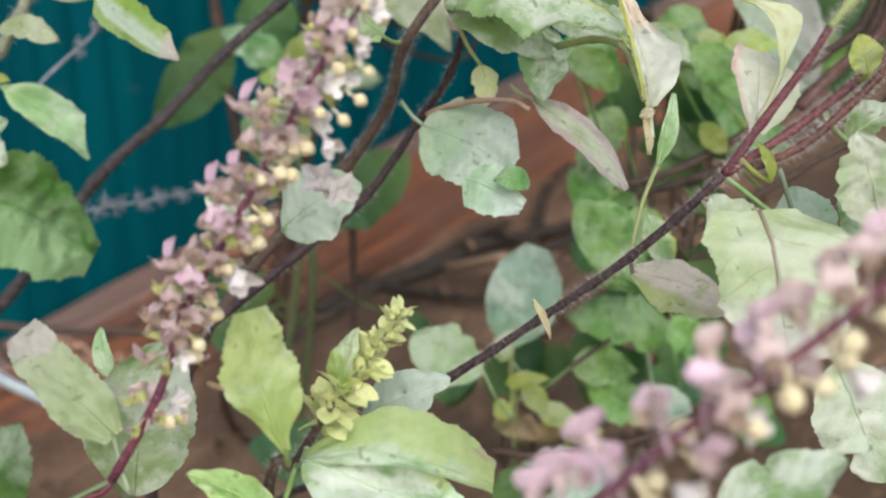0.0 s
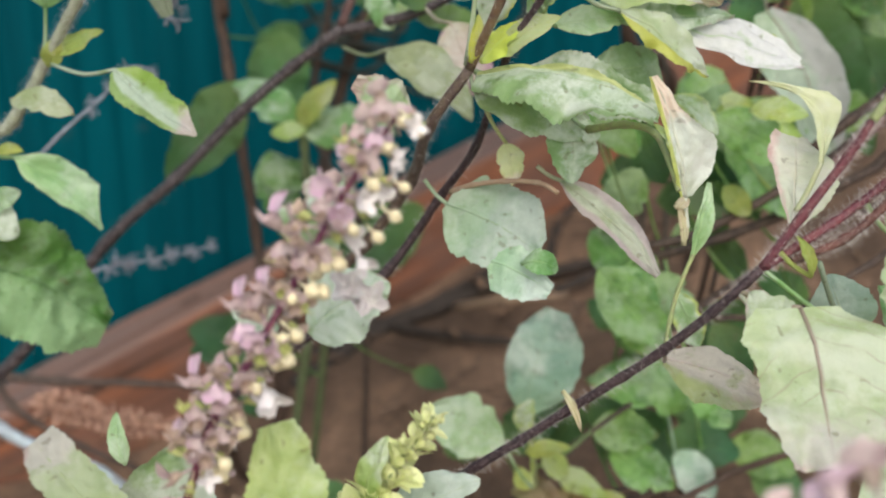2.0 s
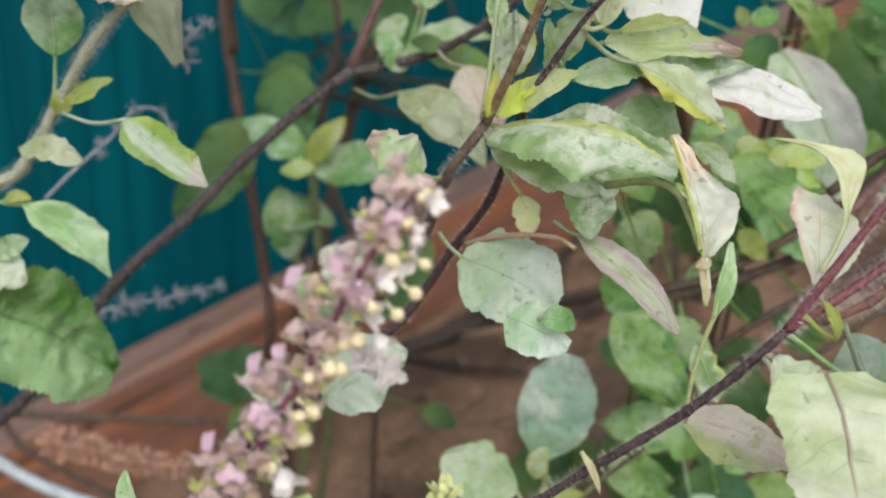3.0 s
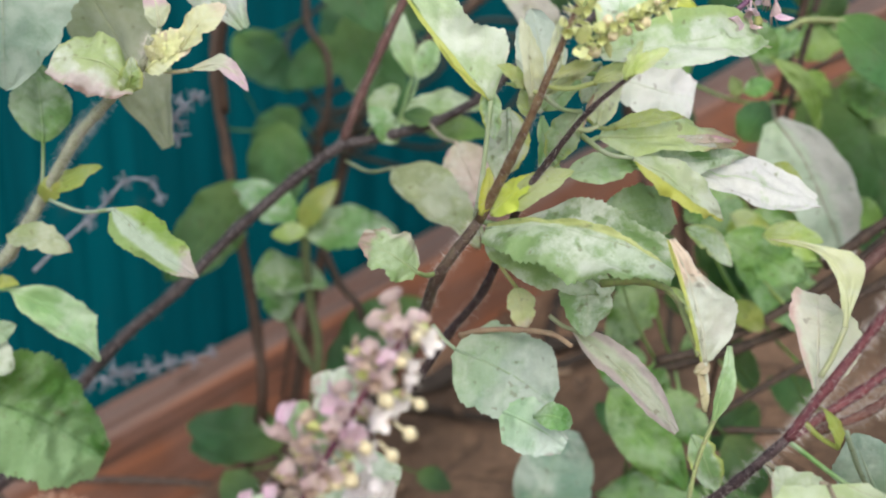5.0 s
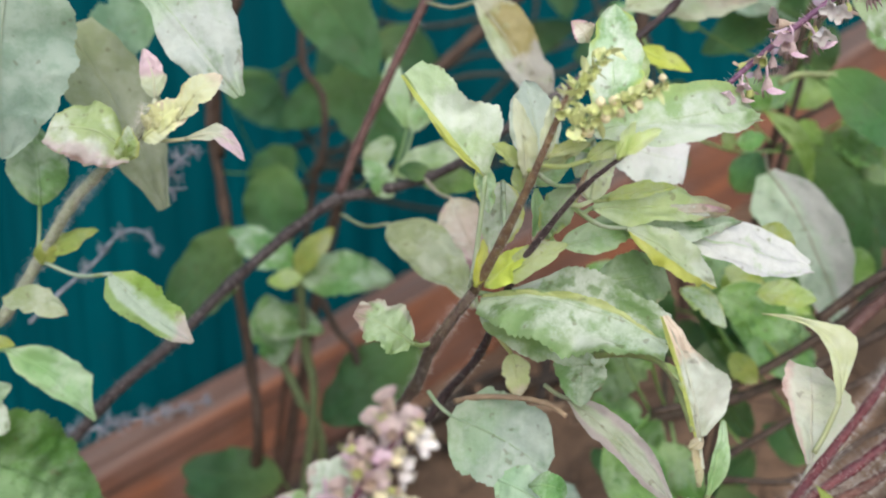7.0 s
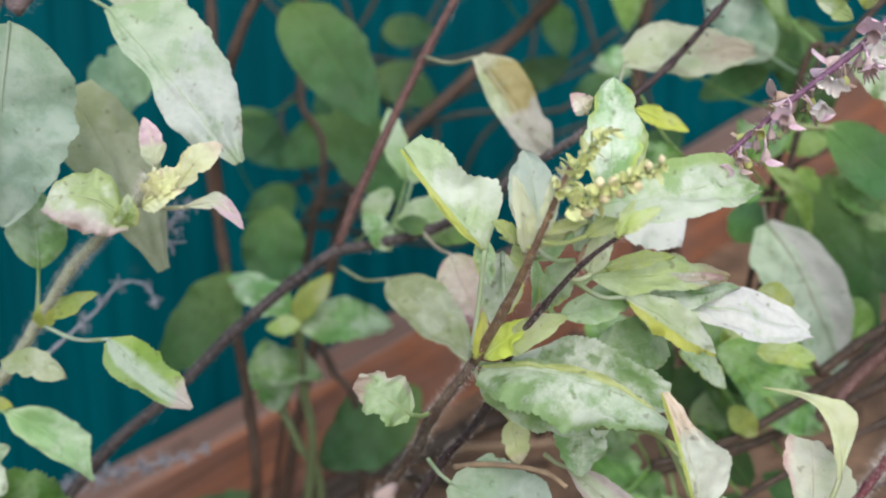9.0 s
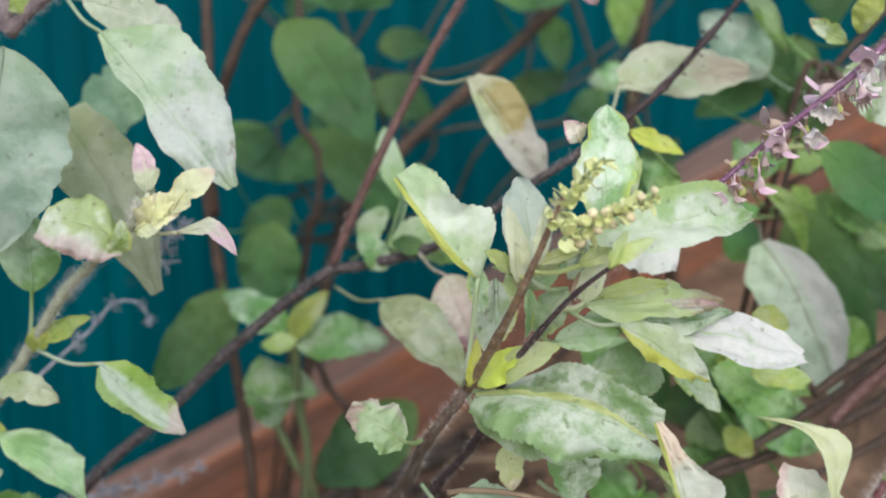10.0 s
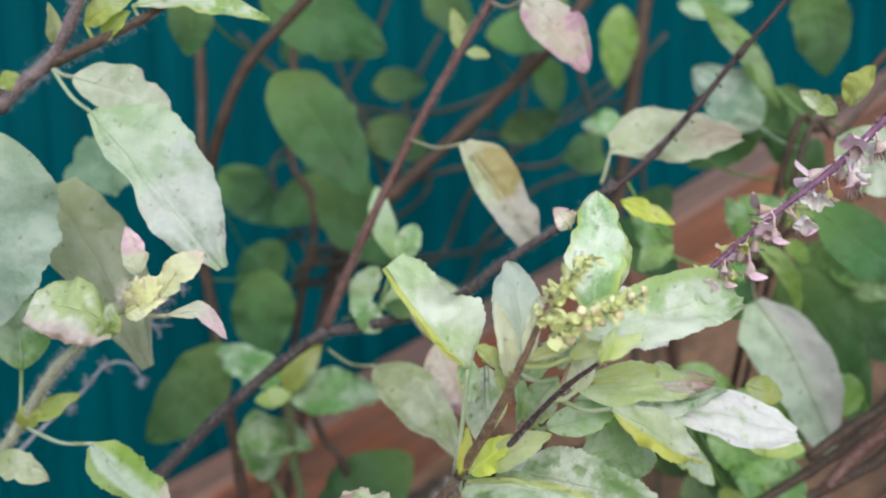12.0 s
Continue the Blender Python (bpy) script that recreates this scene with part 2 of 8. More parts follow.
ARCHED = leaf_material("leaf_yellow_edged", (0.66, 0.65, 0.67), (0.56, 0.58, 0.54), (0.56, 0.46, 0.42), (0.6, 0.5, 0.45), 0.15, 0.6, zones=(("s", 0.58, 0.70, 0.4, (0.80, 0.62, 0.54)), ("left", 0.45, 0.65, 0.3, (0.54, 0.58, 0.12))))
SIDED = leaf_material("leaf_yellow_rimmed", (0.68, 0.78, 0.62), (0.46, 0.62, 0.36), (0.62, 0.72, 0.54), (0.5, 0.35, 0.2), 0.05, 0.75, zones=(("left", 0.10, 0.30, 0.3, (0.60, 0.66, 0.12)),))
HALVED = leaf_material("leaf_half_faded", (0.44, 0.54, 0.26), (0.36, 0.46, 0.18), (0.36, 0.17, 0.14), (0.6, 0.46, 0.40), 0.2, 0.3, ribs=0.8, zones=(("left", -0.62, -0.30, 0.5, (0.80, 0.74, 0.70)), ("s", 0.60, 0.92, 0.8, (0.66, 0.57, 0.48))))
LILY = leaf_material("leaf_lilac_white", (0.56, 0.68, 0.48), (0.44, 0.58, 0.34), (0.60, 0.64, 0.58), (0.62, 0.52, 0.58), 0.12, 0.5, zones=(("s", 0.18, 0.42, 0.6, (0.82, 0.82, 0.87)),))
VEINED = leaf_material("leaf_red_veined", (0.52, 0.60, 0.41), (0.43, 0.54, 0.32), (0.32, 0.20, 0.20), (0.62, 0.50, 0.48), 0.25, 0.4, ribs=0.75, zones=(("s", 0.55, 0.95, 0.9, (0.62, 0.60, 0.57)),))
DUSKY = leaf_material("leaf_dusky", (0.37, 0.47, 0.38), (0.30, 0.40, 0.31), (0.24, 0.13, 0.16), (0.42, 0.36, 0.38), 0.3, 0.25, None, 0.55, ribs=0.6, zones=(("left", 0.0, 0.45, 0.7, (0.46, 0.46, 0.47)),))
BLUSHED = leaf_material("leaf_blushed", (0.58, 0.70, 0.46), (0.44, 0.60, 0.28), (0.62, 0.68, 0.54), (0.6, 0.5, 0.45), 0.0, 0.85, zones=(("left", 0.35, 0.75, 1.0, (0.70, 0.58, 0.60)), ("left", 0.82, 0.97, 0.7, (0.40, 0.27, 0.26)), ("right", 0.70, 0.95, 0.6, (0.40, 0.56, 0.22))))
PETAL = leaf_material("leaf_pink_tipped", (0.74, 0.78, 0.62), (0.66, 0.70, 0.50), (0.66, 0.50, 0.54), (0.6, 0.4, 0.4), 0.0, 0.4, zones=(("s", 0.40, 0.62, 0.5, (0.80, 0.56, 0.70)),))
CREAMY = leaf_material("leaf_cream", (0.80, 0.78, 0.48), (0.72, 0.74, 0.38), (0.74, 0.66, 0.44), (0.58, 0.34, 0.18), 0.18, 0.4, zones=(("s", 0.70, 0.95, 0.5, (0.82, 0.68, 0.60)),))
RUMPLED = leaf_material("leaf_rumpled", (0.095, 0.215, 0.05), (0.042, 0.115, 0.022), (0.05, 0.12, 0.03), (0.30, 0.30, 0.20), 0.0, 0.10, ribs=0.85, zones=(("right", -0.30, 0.45, 1.7, (0.28, 0.43, 0.22)),))
TANNED = leaf_material("leaf_tanned", (0.50, 0.57, 0.38), (0.40, 0.49, 0.28), (0.50, 0.47, 0.36), (0.5, 0.4, 0.3), 0.0, 0.3, zones=(("left", -0.40, -0.10, 0.6, (0.40, 0.32, 0.11)), ("foot", 0.84, 0.93, 0.4, (0.58, 0.60, 0.46)), ("s", 0.55, 0.66, 0.5, (0.56, 0.54, 0.52))))
CENTRED = leaf_material("leaf_brown_centred", (0.56, 0.64, 0.48), (0.46, 0.56, 0.36), (0.42, 0.34, 0.28), (0.5, 0.4, 0.34), 0.15, 0.4, zones=(("s", 0.45, 0.75, 0.6, (0.52, 0.44, 0.36)), ("v", 0.55, 0.8, 0.4, (0.58, 0.64, 0.48))))
TAWNYLEAF = leaf_material("leaf_tawny", (0.62, 0.54, 0.38), (0.50, 0.40, 0.27), (0.55, 0.45, 0.32), (0.5, 0.4, 0.3), 0.2, 0.2)
PALLID = leaf_material("leaf_pallid", (0.42, 0.53, 0.33), (0.34, 0.46, 0.25), (0.48, 0.55, 0.40), (0.58, 0.46, 0.45), 0.3, 0.4, zones=(("s", 0.60, 0.85, 0.7, (0.62, 0.60, 0.57)),))
TATTERED = leaf_material("leaf_tattered", (0.30, 0.44, 0.20), (0.20, 0.34, 0.12), (0.40, 0.40, 0.30), (0.36, 0.22, 0.22), 0.45, 0.25, zones=(("s", 0.70, 0.88, 0.7, (0.42, 0.28, 0.28)), ("right", 0.62, 0.85, 0.6, (0.50, 0.50, 0.42))))
MEADOW = leaf_material("leaf_meadow", (0.44, 0.60, 0.42), (0.30, 0.48, 0.26), (0.50, 0.60, 0.40), (0.5, 0.42, 0.3), 0.1, 0.5, zones=(("left", -0.05, 0.35, 1.0, (0.43, 0.56, 0.21)), ("s", 0.62, 0.90, 0.9, (0.48, 0.59, 0.27))))
RIDGED = leaf_material("leaf_ridged", (0.62, 0.73, 0.62), (0.20, 0.37, 0.14), (0.50, 0.60, 0.40), (0.50, 0.44, 0.40), 0.15, 0.85, zones=(("left", 0.25, 0.55, 0.4, (0.56, 0.63, 0.24)), ("right", 0.55, 0.90, 0.9, (0.24, 0.40, 0.16))), spots=0.75)
CHALKY = leaf_material("leaf_chalky", (0.38, 0.49, 0.36), (0.30, 0.42, 0.28), (0.40, 0.42, 0.36), (0.50, 0.42, 0.44), 0.25, 0.35, zones=(("s", 0.35, 0.62, 0.8, (0.55, 0.60, 0.59)), ("s", 0.84, 0.98, 0.6, (0.42, 0.52, 0.38))), spots=0.6)
ASHLEAF = leaf_material("leaf_ashen", (0.44, 0.47, 0.39), (0.35, 0.41, 0.29), (0.42, 0.36, 0.36), (0.52, 0.42, 0.44), 0.45, 0.35)
POWDER = leaf_material("leaf_powdery", (0.58, 0.67, 0.64), (0.46, 0.57, 0.50), (0.50, 0.54, 0.50), (0.60, 0.54, 0.58), 0.15, 0.5)
MOTTLED = leaf_material("leaf_mottled", (0.56, 0.66, 0.55), (0.18, 0.34, 0.13), (0.50, 0.58, 0.40), (0.52, 0.44, 0.42), 0.2, 0.85, spots=0.75)
HEMMED = leaf_material("leaf_green_hemmed", (0.64, 0.78, 0.58), (0.36, 0.55, 0.26), (0.60, 0.70, 0.50), (0.52, 0.42, 0.36), 0.12, 0.9, zones=(("left", 0.45, 0.80, 0.5, (0.42, 0.60, 0.22)),), through_light=0.45)
LEMON = leaf_material("leaf_lemon", (0.78, 0.82, 0.16), (0.66, 0.74, 0.14), (0.78, 0.82, 0.36), (0.6, 0.5, 0.25), 0.0, 0.15, None, 0.45, 0.5)
SUNNY = leaf_material("leaf_sunny", (0.62, 0.74, 0.32), (0.50, 0.66, 0.22), (0.66, 0.76, 0.40), (0.6, 0.5, 0.25), 0.05, 0.3, None, 0.45, 0.5)
PRIMROSE = leaf_material("leaf_primrose", (0.80, 0.83, 0.60), (0.70, 0.76, 0.46), (0.72, 0.70, 0.52), (0.6, 0.45, 0.3), 0.08, 0.5, through_light=0.45)
GILDED = leaf_material("leaf_gilt_edged", (0.66, 0.76, 0.56), (0.50, 0.64, 0.38), (0.62, 0.70, 0.48), (0.5, 0.4, 0.36), 0.12, 0.75, zones=(("right", 0.25, 0.45, 0.4, (0.62, 0.66, 0.10)),), spots=0.7)
SHADE = leaf_material("leaf_shaded", (0.25, 0.37, 0.19), (0.15, 0.26, 0.10), (0.34, 0.42, 0.26), (0.40, 0.36, 0.26), 0.2, 0.3, spots=0.7)
DRY = leaf_material("leaf_dry", (0.28, 0.17, 0.10), (0.16, 0.09, 0.05), (0.30, 0.20, 0.13), (0.35, 0.25, 0.17), 0.4, 0.1)


def bark_material(name, a, b, c, rough=0.6, scale=260):
    """A stem: two tones in streaks, with warts and paler scars."""
    m, nodes, links, bsdf = material(name)
    f = noisy(nodes, links, scale, 4)
    g = noisy(nodes, links, scale * 4, 3, 0.6, None, 0.45, 0.7)
    col = mixed(nodes, links, f, a, b)
    col = mixed(nodes, links, math_node(nodes, links, "MULTIPLY", g, 0.5), col, c)
    links.new(col, bsdf.inputs["Base Color"])
    bsdf.inputs["Roughness"].default_value = rough
    bumped(nodes, links, bsdf, g, 0.5, 0.0005)
    return m


PURPLE = bark_material("stem_purple", (0.026, 0.015, 0.020), (0.050, 0.030, 0.036), (0.12, 0.085, 0.09))
ASHEN = bark_material("stem_ashen", (0.024, 0.017, 0.021), (0.055, 0.042, 0.047), (0.30, 0.27, 0.28))
TAWNY = bark_material("stem_tawny", (0.21, 0.135, 0.075), (0.11, 0.06, 0.045), (0.30, 0.26, 0.15), 0.55, 300)
HOARY = bark_material("stem_hoary", (0.38, 0.42, 0.30), (0.25, 0.27, 0.20), (0.62, 0.64, 0.58), 0.5, 380)
HUSK = bark_material("dry_husk", (0.50, 0.30, 0.22), (0.36, 0.20, 0.15), (0.56, 0.40, 0.32), 0.8)
PLUM = bark_material("stem_plum", (0.10, 0.020, 0.060), (0.17, 0.04, 0.06), (0.22, 0.10, 0.12), 0.5)
RED = bark_material("stem_red", (0.085, 0.038, 0.038), (0.13, 0.064, 0.060), (0.22, 0.16, 0.15))
MOUSE = bark_material("stem_mouse", (0.13, 0.095, 0.11), (0.20, 0.15, 0.165), (0.34, 0.30, 0.31), 0.6, 300)
BROWN = bark_material("stem_brown", (0.045, 0.030, 0.026), (0.085, 0.056, 0.044), (0.14, 0.11, 0.09))
# brown bark, its tone lowered to hold the shade of the background
VINE = bark_material("vine_bark", (0.040, 0.022, 0.015), (0.070, 0.040, 0.027), (0.085, 0.062, 0.05), 0.7, 120)
SHOOT = bark_material("stem_green", (0.30, 0.36, 0.15), (0.22, 0.28, 0.12), (0.30, 0.22, 0.16), 0.5)
GLOOM = bark_material("twig_dim", (0.022, 0.026, 0.020), (0.040, 0.040, 0.030), (0.06, 0.055, 0.045), 0.7, 120)
DEADWOOD = bark_material("dead_twig", (0.022, 0.016, 0.013), (0.042, 0.030, 0.024), (0.07, 0.055, 0.045), 0.8, 140)
VIOLET = bark_material("stem_violet", (0.13, 0.05, 0.12), (0.20, 0.09, 0.17), (0.30, 0.18, 0.26), 0.5)
RUSSET = bark_material("stem_russet", (0.085, 0.034, 0.030), (0.135, 0.056, 0.046), (0.22, 0.13, 0.11), 0.5)
MAROON = bark_material("stem_maroon", (0.095, 0.022, 0.036), (0.15, 0.038, 0.048), (0.24, 0.11, 0.12), 0.5)
# darker copy of SHOOT for stalks in shade, the shade put into the colour
SAP = bark_material("stem_dull_green", (0.12, 0.17, 0.075), (0.09, 0.12, 0.055), (0.13, 0.12, 0.08), 0.6)
MIX = bark_material("stem_mixed", (0.085, 0.056, 0.040), (0.05, 0.027, 0.028), (0.20, 0.17, 0.11), 0.55, 380)
TAN = bark_material("stalk_tan", (0.38, 0.27, 0.18), (0.30, 0.20, 0.14), (0.42, 0.34, 0.25))
ASH = bark_material("dry_spike", (0.34, 0.35, 0.42), (0.22, 0.23, 0.28), (0.46, 0.46, 0.52), 0.8)
CREAM = bark_material("bud_cream", (0.80, 0.73, 0.50), (0.72, 0.63, 0.40), (0.84, 0.78, 0.62), 0.4, 420)
HAIR = bark_material("stem_hair", (0.68, 0.65, 0.62), (0.58, 0.52, 0.52), (0.7, 0.66, 0.66), 0.5)
WIRE = bark_material("cable_sheath", (0.40, 0.48, 0.54), (0.34, 0.40, 0.46), (0.25, 0.25, 0.25), 0.4, 60)


def petal_material(name, a, b, c):
    """A thin calyx or petal: two tones in streaks, and light that comes through."""
    m = bark_material(name, a, b, c, 0.45, 420)
    nodes, links = m.node_tree.nodes, m.node_tree.links
    glow = nodes.new("ShaderNodeBsdfTranslucent")
    links.new(nodes["Principled BSDF"].inputs["Base Color"].links[0].from_socket, glow.inputs[0])
    mix = nodes.new("ShaderNodeMixShader")
    mix.inputs[0].default_value = 0.18
    links.new(nodes["Principled BSDF"].outputs[0], mix.inputs[1])
    links.new(glow.outputs[0], mix.inputs[2])
    links.new(mix.outputs[0], nodes["Material Output"].inputs[0])
    return m


ROSE = petal_material("calyx_rose", (0.69, 0.55, 0.55), (0.48, 0.34, 0.37), (0.72, 0.65, 0.58))
LILAC = petal_material("calyx_lilac", (0.80, 0.61, 0.73), (0.64, 0.42, 0.57), (0.84, 0.74, 0.77))
RUST = petal_material("calyx_rust", (0.56, 0.44, 0.35), (0.42, 0.29, 0.26), (0.70, 0.62, 0.46))
LIME = petal_material("calyx_lime", (0.58, 0.62, 0.24), (0.48, 0.52, 0.18), (0.64, 0.60, 0.34))
YOUNG = petal_material("bract_young", (0.82, 0.85, 0.48), (0.72, 0.78, 0.38), (0.80, 0.78, 0.55))
WHITE = petal_material("petal_white", (0.88, 0.85, 0.84), (0.82, 0.76, 0.78), (0.88, 0.86, 0.84))


def wall_material():
    m, nodes, links, bsdf = material("teal_paint")
    co = nodes.new("ShaderNodeTexCoord").outputs["Object"]
    stretch = nodes.new("ShaderNodeMapping")
    links.new(co, stretch.inputs[0])
    stretch.inputs["Scale"].default_value = (60, 60, 2.5)
    streak = noisy(nodes, links, 1.0, 4, 0.6, stretch.outputs[0])
    cloud = noisy(nodes, links, 7, 4)
    col = mixed(nodes, links, streak, (0.0003, 0.045, 0.061), (0.0005, 0.066, 0.087))
    col = mixed(nodes, links, math_node(nodes, links, "MULTIPLY", cloud, 0.4), col, (0.0004, 0.049, 0.066))
    dirt = noisy(nodes, links, 40, 5, 0.65, co, 0.6, 0.8)
    col = mixed(nodes, links, math_node(nodes, links, "MULTIPLY", dirt, 0.3), col, (0.06, 0.09, 0.09))
    links.new(col, bsdf.inputs["Base Color"])
    bsdf.inputs["Roughness"].default_value = 0.55
    bsdf.inputs["Specular IOR Level"].default_value = 0.03
    bumped(nodes, links, bsdf, streak, 0.2, 0.001)
    return m


def wood_material():
    """Weathered timber: orange-brown grain with dark splits, gone grey on its upper face."""
    m, nodes, links, bsdf = material("weathered_wood")
    co = nodes.new("ShaderNodeTexCoord").outputs["Object"]

    def along(x, y):
        n = nodes.new("ShaderNodeMapping")
        links.new(co, n.inputs[0])
        n.inputs["Scale"].default_value = (x, y, y)
        return n.outputs[0]

    grain = noisy(nodes, links, 1.0, 6, 0.62, along(6, 260))
    band = noisy(nodes, links, 1.0, 4, 0.55, along(3.5, 75), 0.38, 0.62)
    split = noisy(nodes, links, 1.0, 3, 0.5, along(2.5, 130), 0.60, 0.68)
    grey = noisy(nodes, links, 22, 4)
    col = mixed(nodes, links, band, (0.28, 0.096, 0.040), (0.125, 0.050, 0.030))
    col = mixed(nodes, links, math_node(nodes, links, "MULTIPLY", grain, 0.55), col, (0.13, 0.055, 0.032))
    face = nodes.new("ShaderNodeSeparateXYZ")
    links.new(nodes.new("ShaderNodeTexCoord").outputs["Normal"], face.inputs[0])
    weather = math_node(nodes, links, "MULTIPLY", face.outputs[2], math_node(nodes, links, "ADD", math_node(nodes, links, "MULTIPLY", band, 0.3), 0.6), clamp=True)
    col = mixed(nodes, links, math_node(nodes, links, "MAXIMUM", math_node(nodes, links, "MULTIPLY", grey, 0.25), weather), col, (0.185, 0.130, 0.118))
    col = mixed(nodes, links, math_node(nodes, links, "MULTIPLY", split, 0.8), col, (0.035, 0.018, 0.012))
    links.new(col, bsdf.inputs["Base Color"])
    bsdf.inputs["Roughness"].default_value = 0.75
    bumped(nodes, links, bsdf, math_node(nodes, links, "SUBTRACT", grain, split), 0.6, 0.002)
    return m


def soil_material():
    m, nodes, links, bsdf = material("dry_soil")
    cloud = noisy(nodes, links, 9, 5)
    grit = noisy(nodes, links, 160, 5, 0.7)
    col = mixed(nodes, links, cloud, (0.37, 0.225, 0.145), (0.13, 0.08, 0.052))
    col = mixed(nodes, links, math_node(nodes, links, "MULTIPLY", grit, 0.5), col, (0.07, 0.045, 0.032))
    links.new(col, bsdf.inputs["Base Color"])
    bsdf.inputs["Roughness"].default_value = 0.9
    bumped(nodes, links, bsdf, grit, 0.7, 0.004)
    return m


def litter_material():
    m, nodes, links, bsdf = material("leaf_litter")
    rnd = nodes.new("ShaderNodeNewGeometry").outputs["Random Per Island"]
    col = mixed(nodes, links, rnd, (0.035, 0.02, 0.014), (0.26, 0.16, 0.10))
    col = mixed(nodes, links, math_node(nodes, links, "MULTIPLY", noisy(nodes, links, 300, 3), 0.5), col, (0.08, 0.05, 0.035))
    links.new(col, bsdf.inputs["Base Color"])
    bsdf.inputs["Roughness"].default_value = 0.8
    return m


LITTER = litter_material()
TEAL, WOOD, SOIL = wall_material(), wood_material(), soil_material()


# Builders
def mesh_from(name, verts, faces, mat, uvs=None, smooth=True):
    me = bpy.data.meshes.new(name)
    me.from_pydata(verts, [], faces)
    me.materials.append(mat)
    if smooth:
        me.polygons.foreach_set("use_smooth", [True] * len(me.polygons))
    if uvs:
        layer = me.uv_layers.new(name="UVMap")
        for loop in me.loops:
            layer.data[loop.index].uv = uvs[loop.vertex_index]
    me.update()
    return me


def thing(name, label, category, kind="", at=(0, 0, 0), group=""):
    ob = new(name)
    ob.empty_display_size = 0.02
    ob.matrix_world = Matrix.Translation(at)
    return tagged(ob, label, category, group, kind)


def part(name, me, parent, label="", m=None):
    """Links a mesh in world coordinates (or at the pose m) as one part under a thing or a part."""
    ob = new(name, me)
    place = m or Matrix.Identity(4)
    total = Matrix.Identity(4)
    node = parent
    while node:
        total = node.matrix_basis @ total
        node = node.parent
    ob.parent = parent
    ob.matrix_basis = total.inverted() @ place
    return tagged(ob, label)


def smooth_path(points, steps=6):
    """A soft curve through some points."""
    ps = [Vector(p) for p in points]
    ps = [2 * ps[0] - ps[1]] + ps + [2 * ps[-1] - ps[-2]]
    out = []
    for i in range(1, len(ps) - 2):
        for k in range(steps):
            u = k / steps
            a, b, c, d = ps[i - 1:i + 3]
            out.append(0.5 * (2 * b + (c - a) * u + (2 * a - 5 * b + 4 * c - d) * u * u + (3 * b - a - 3 * c + d) * u ** 3))
    return out + [ps[-2]]


def tube(points, r0, r1, sides=8, knots=0.0, wobble=0.0, seed=0):
    """Verts and faces of a tapered round stem; knots thickens it at intervals."""
    rng = random.Random(seed)
    verts, faces = [], []
    n = len(points)
    side = None
    for i, p in enumerate(points):
        d = (points[min(i + 1, n - 1)] - points[max(i - 1, 0)]).normalized()
        if side is None:
            side = d.orthogonal().normalized()
        side = (side - d * side.dot(d)).normalized()
        up = d.cross(side)
        r = r0 + (r1 - r0) * i / (n - 1)
        if knots and i % 6 == 0 and 0 < i < n - 1:
            r *= 1 + knots
        for k in range(sides):
            a = 2 * math.pi * k / sides
            verts.append(p + (side * math.cos(a) + up * math.sin(a)) * r * (1 + wobble * rng.uniform(-1, 1)))
    for i in range(n - 1):
        for k in range(sides):
            faces.append((i * sides + k, i * sides + (k + 1) % sides, (i + 1) * sides + (k + 1) % sides, (i + 1) * sides + k))
    faces.append(tuple(range(sides - 1, -1, -1)))
    faces.append(tuple((n - 1) * sides + k for k in range(sides)))
    return verts, faces


def stem(name, parent, points, r0, r1, mat, label="", knots=0.22, hair=0, seed=1):
    path = smooth_path(points)
    v, f = tube(path, r0, r1, 10, knots, 0.06, seed)
    ob = part(name, mesh_from(name, v, f, mat), parent, label)
    if hair:
        hairs(ob, path, r0, r1, hair, seed)
    return ob


def hairs(parent, path, r0, r1, per_step, seed):
    """Fine short bristles standing off a stem."""
    rng = random.Random(seed)
    v, f = [], []
    n = len(path)
    for i in range(n - 1):
        d = path[i + 1] - path[i]
        for k in range(per_step * 3):
            p = path[i] + d * rng.random()
            q = Vector((rng.gauss(0, 1), rng.gauss(0, 1), rng.gauss(0, 1)))
            q = (q - d.normalized() * q.dot(d.normalized())).normalized()
            r = r0 + (r1 - r0) * i / (n - 1)
            tip = p + q * (r + rng.uniform(0.0006, 0.0026)) + d.normalized() * rng.uniform(-0.0003, 0.0009)
            e = d.normalized() * 0.000020
            s = q.cross(d.normalized()) * 0.000020
            o = len(v)
            v += [p + q * r * 0.9 + e, p + q * r * 0.9 - e + s, p + q * r * 0.9 - e - s, tip]
            f += [(o, o + 1, o + 3), (o + 1, o + 2, o + 3), (o + 2, o, o + 3)]
    tagged(part("stem_hair", mesh_from("stem_hair", v, f, HAIR, None, False), parent, "fine pale bristles"), kind="stuff")


def profile(stations, s):
    """A soft curve through evenly spaced stations, read at s from 0 to 1."""
    n = len(stations) - 1
    i = min(int(s * n), n - 1)
    u = s * n - i
    a, b, c, d = (stations[max(0, min(n, i + k))] for k in (-1, 0, 1, 2))
    return max(0.0, 0.5 * (2 * b + (c - a) * u + (2 * a - 5 * b + 4 * c - d) * u * u + (3 * b - a - 3 * c + d) * u ** 3))


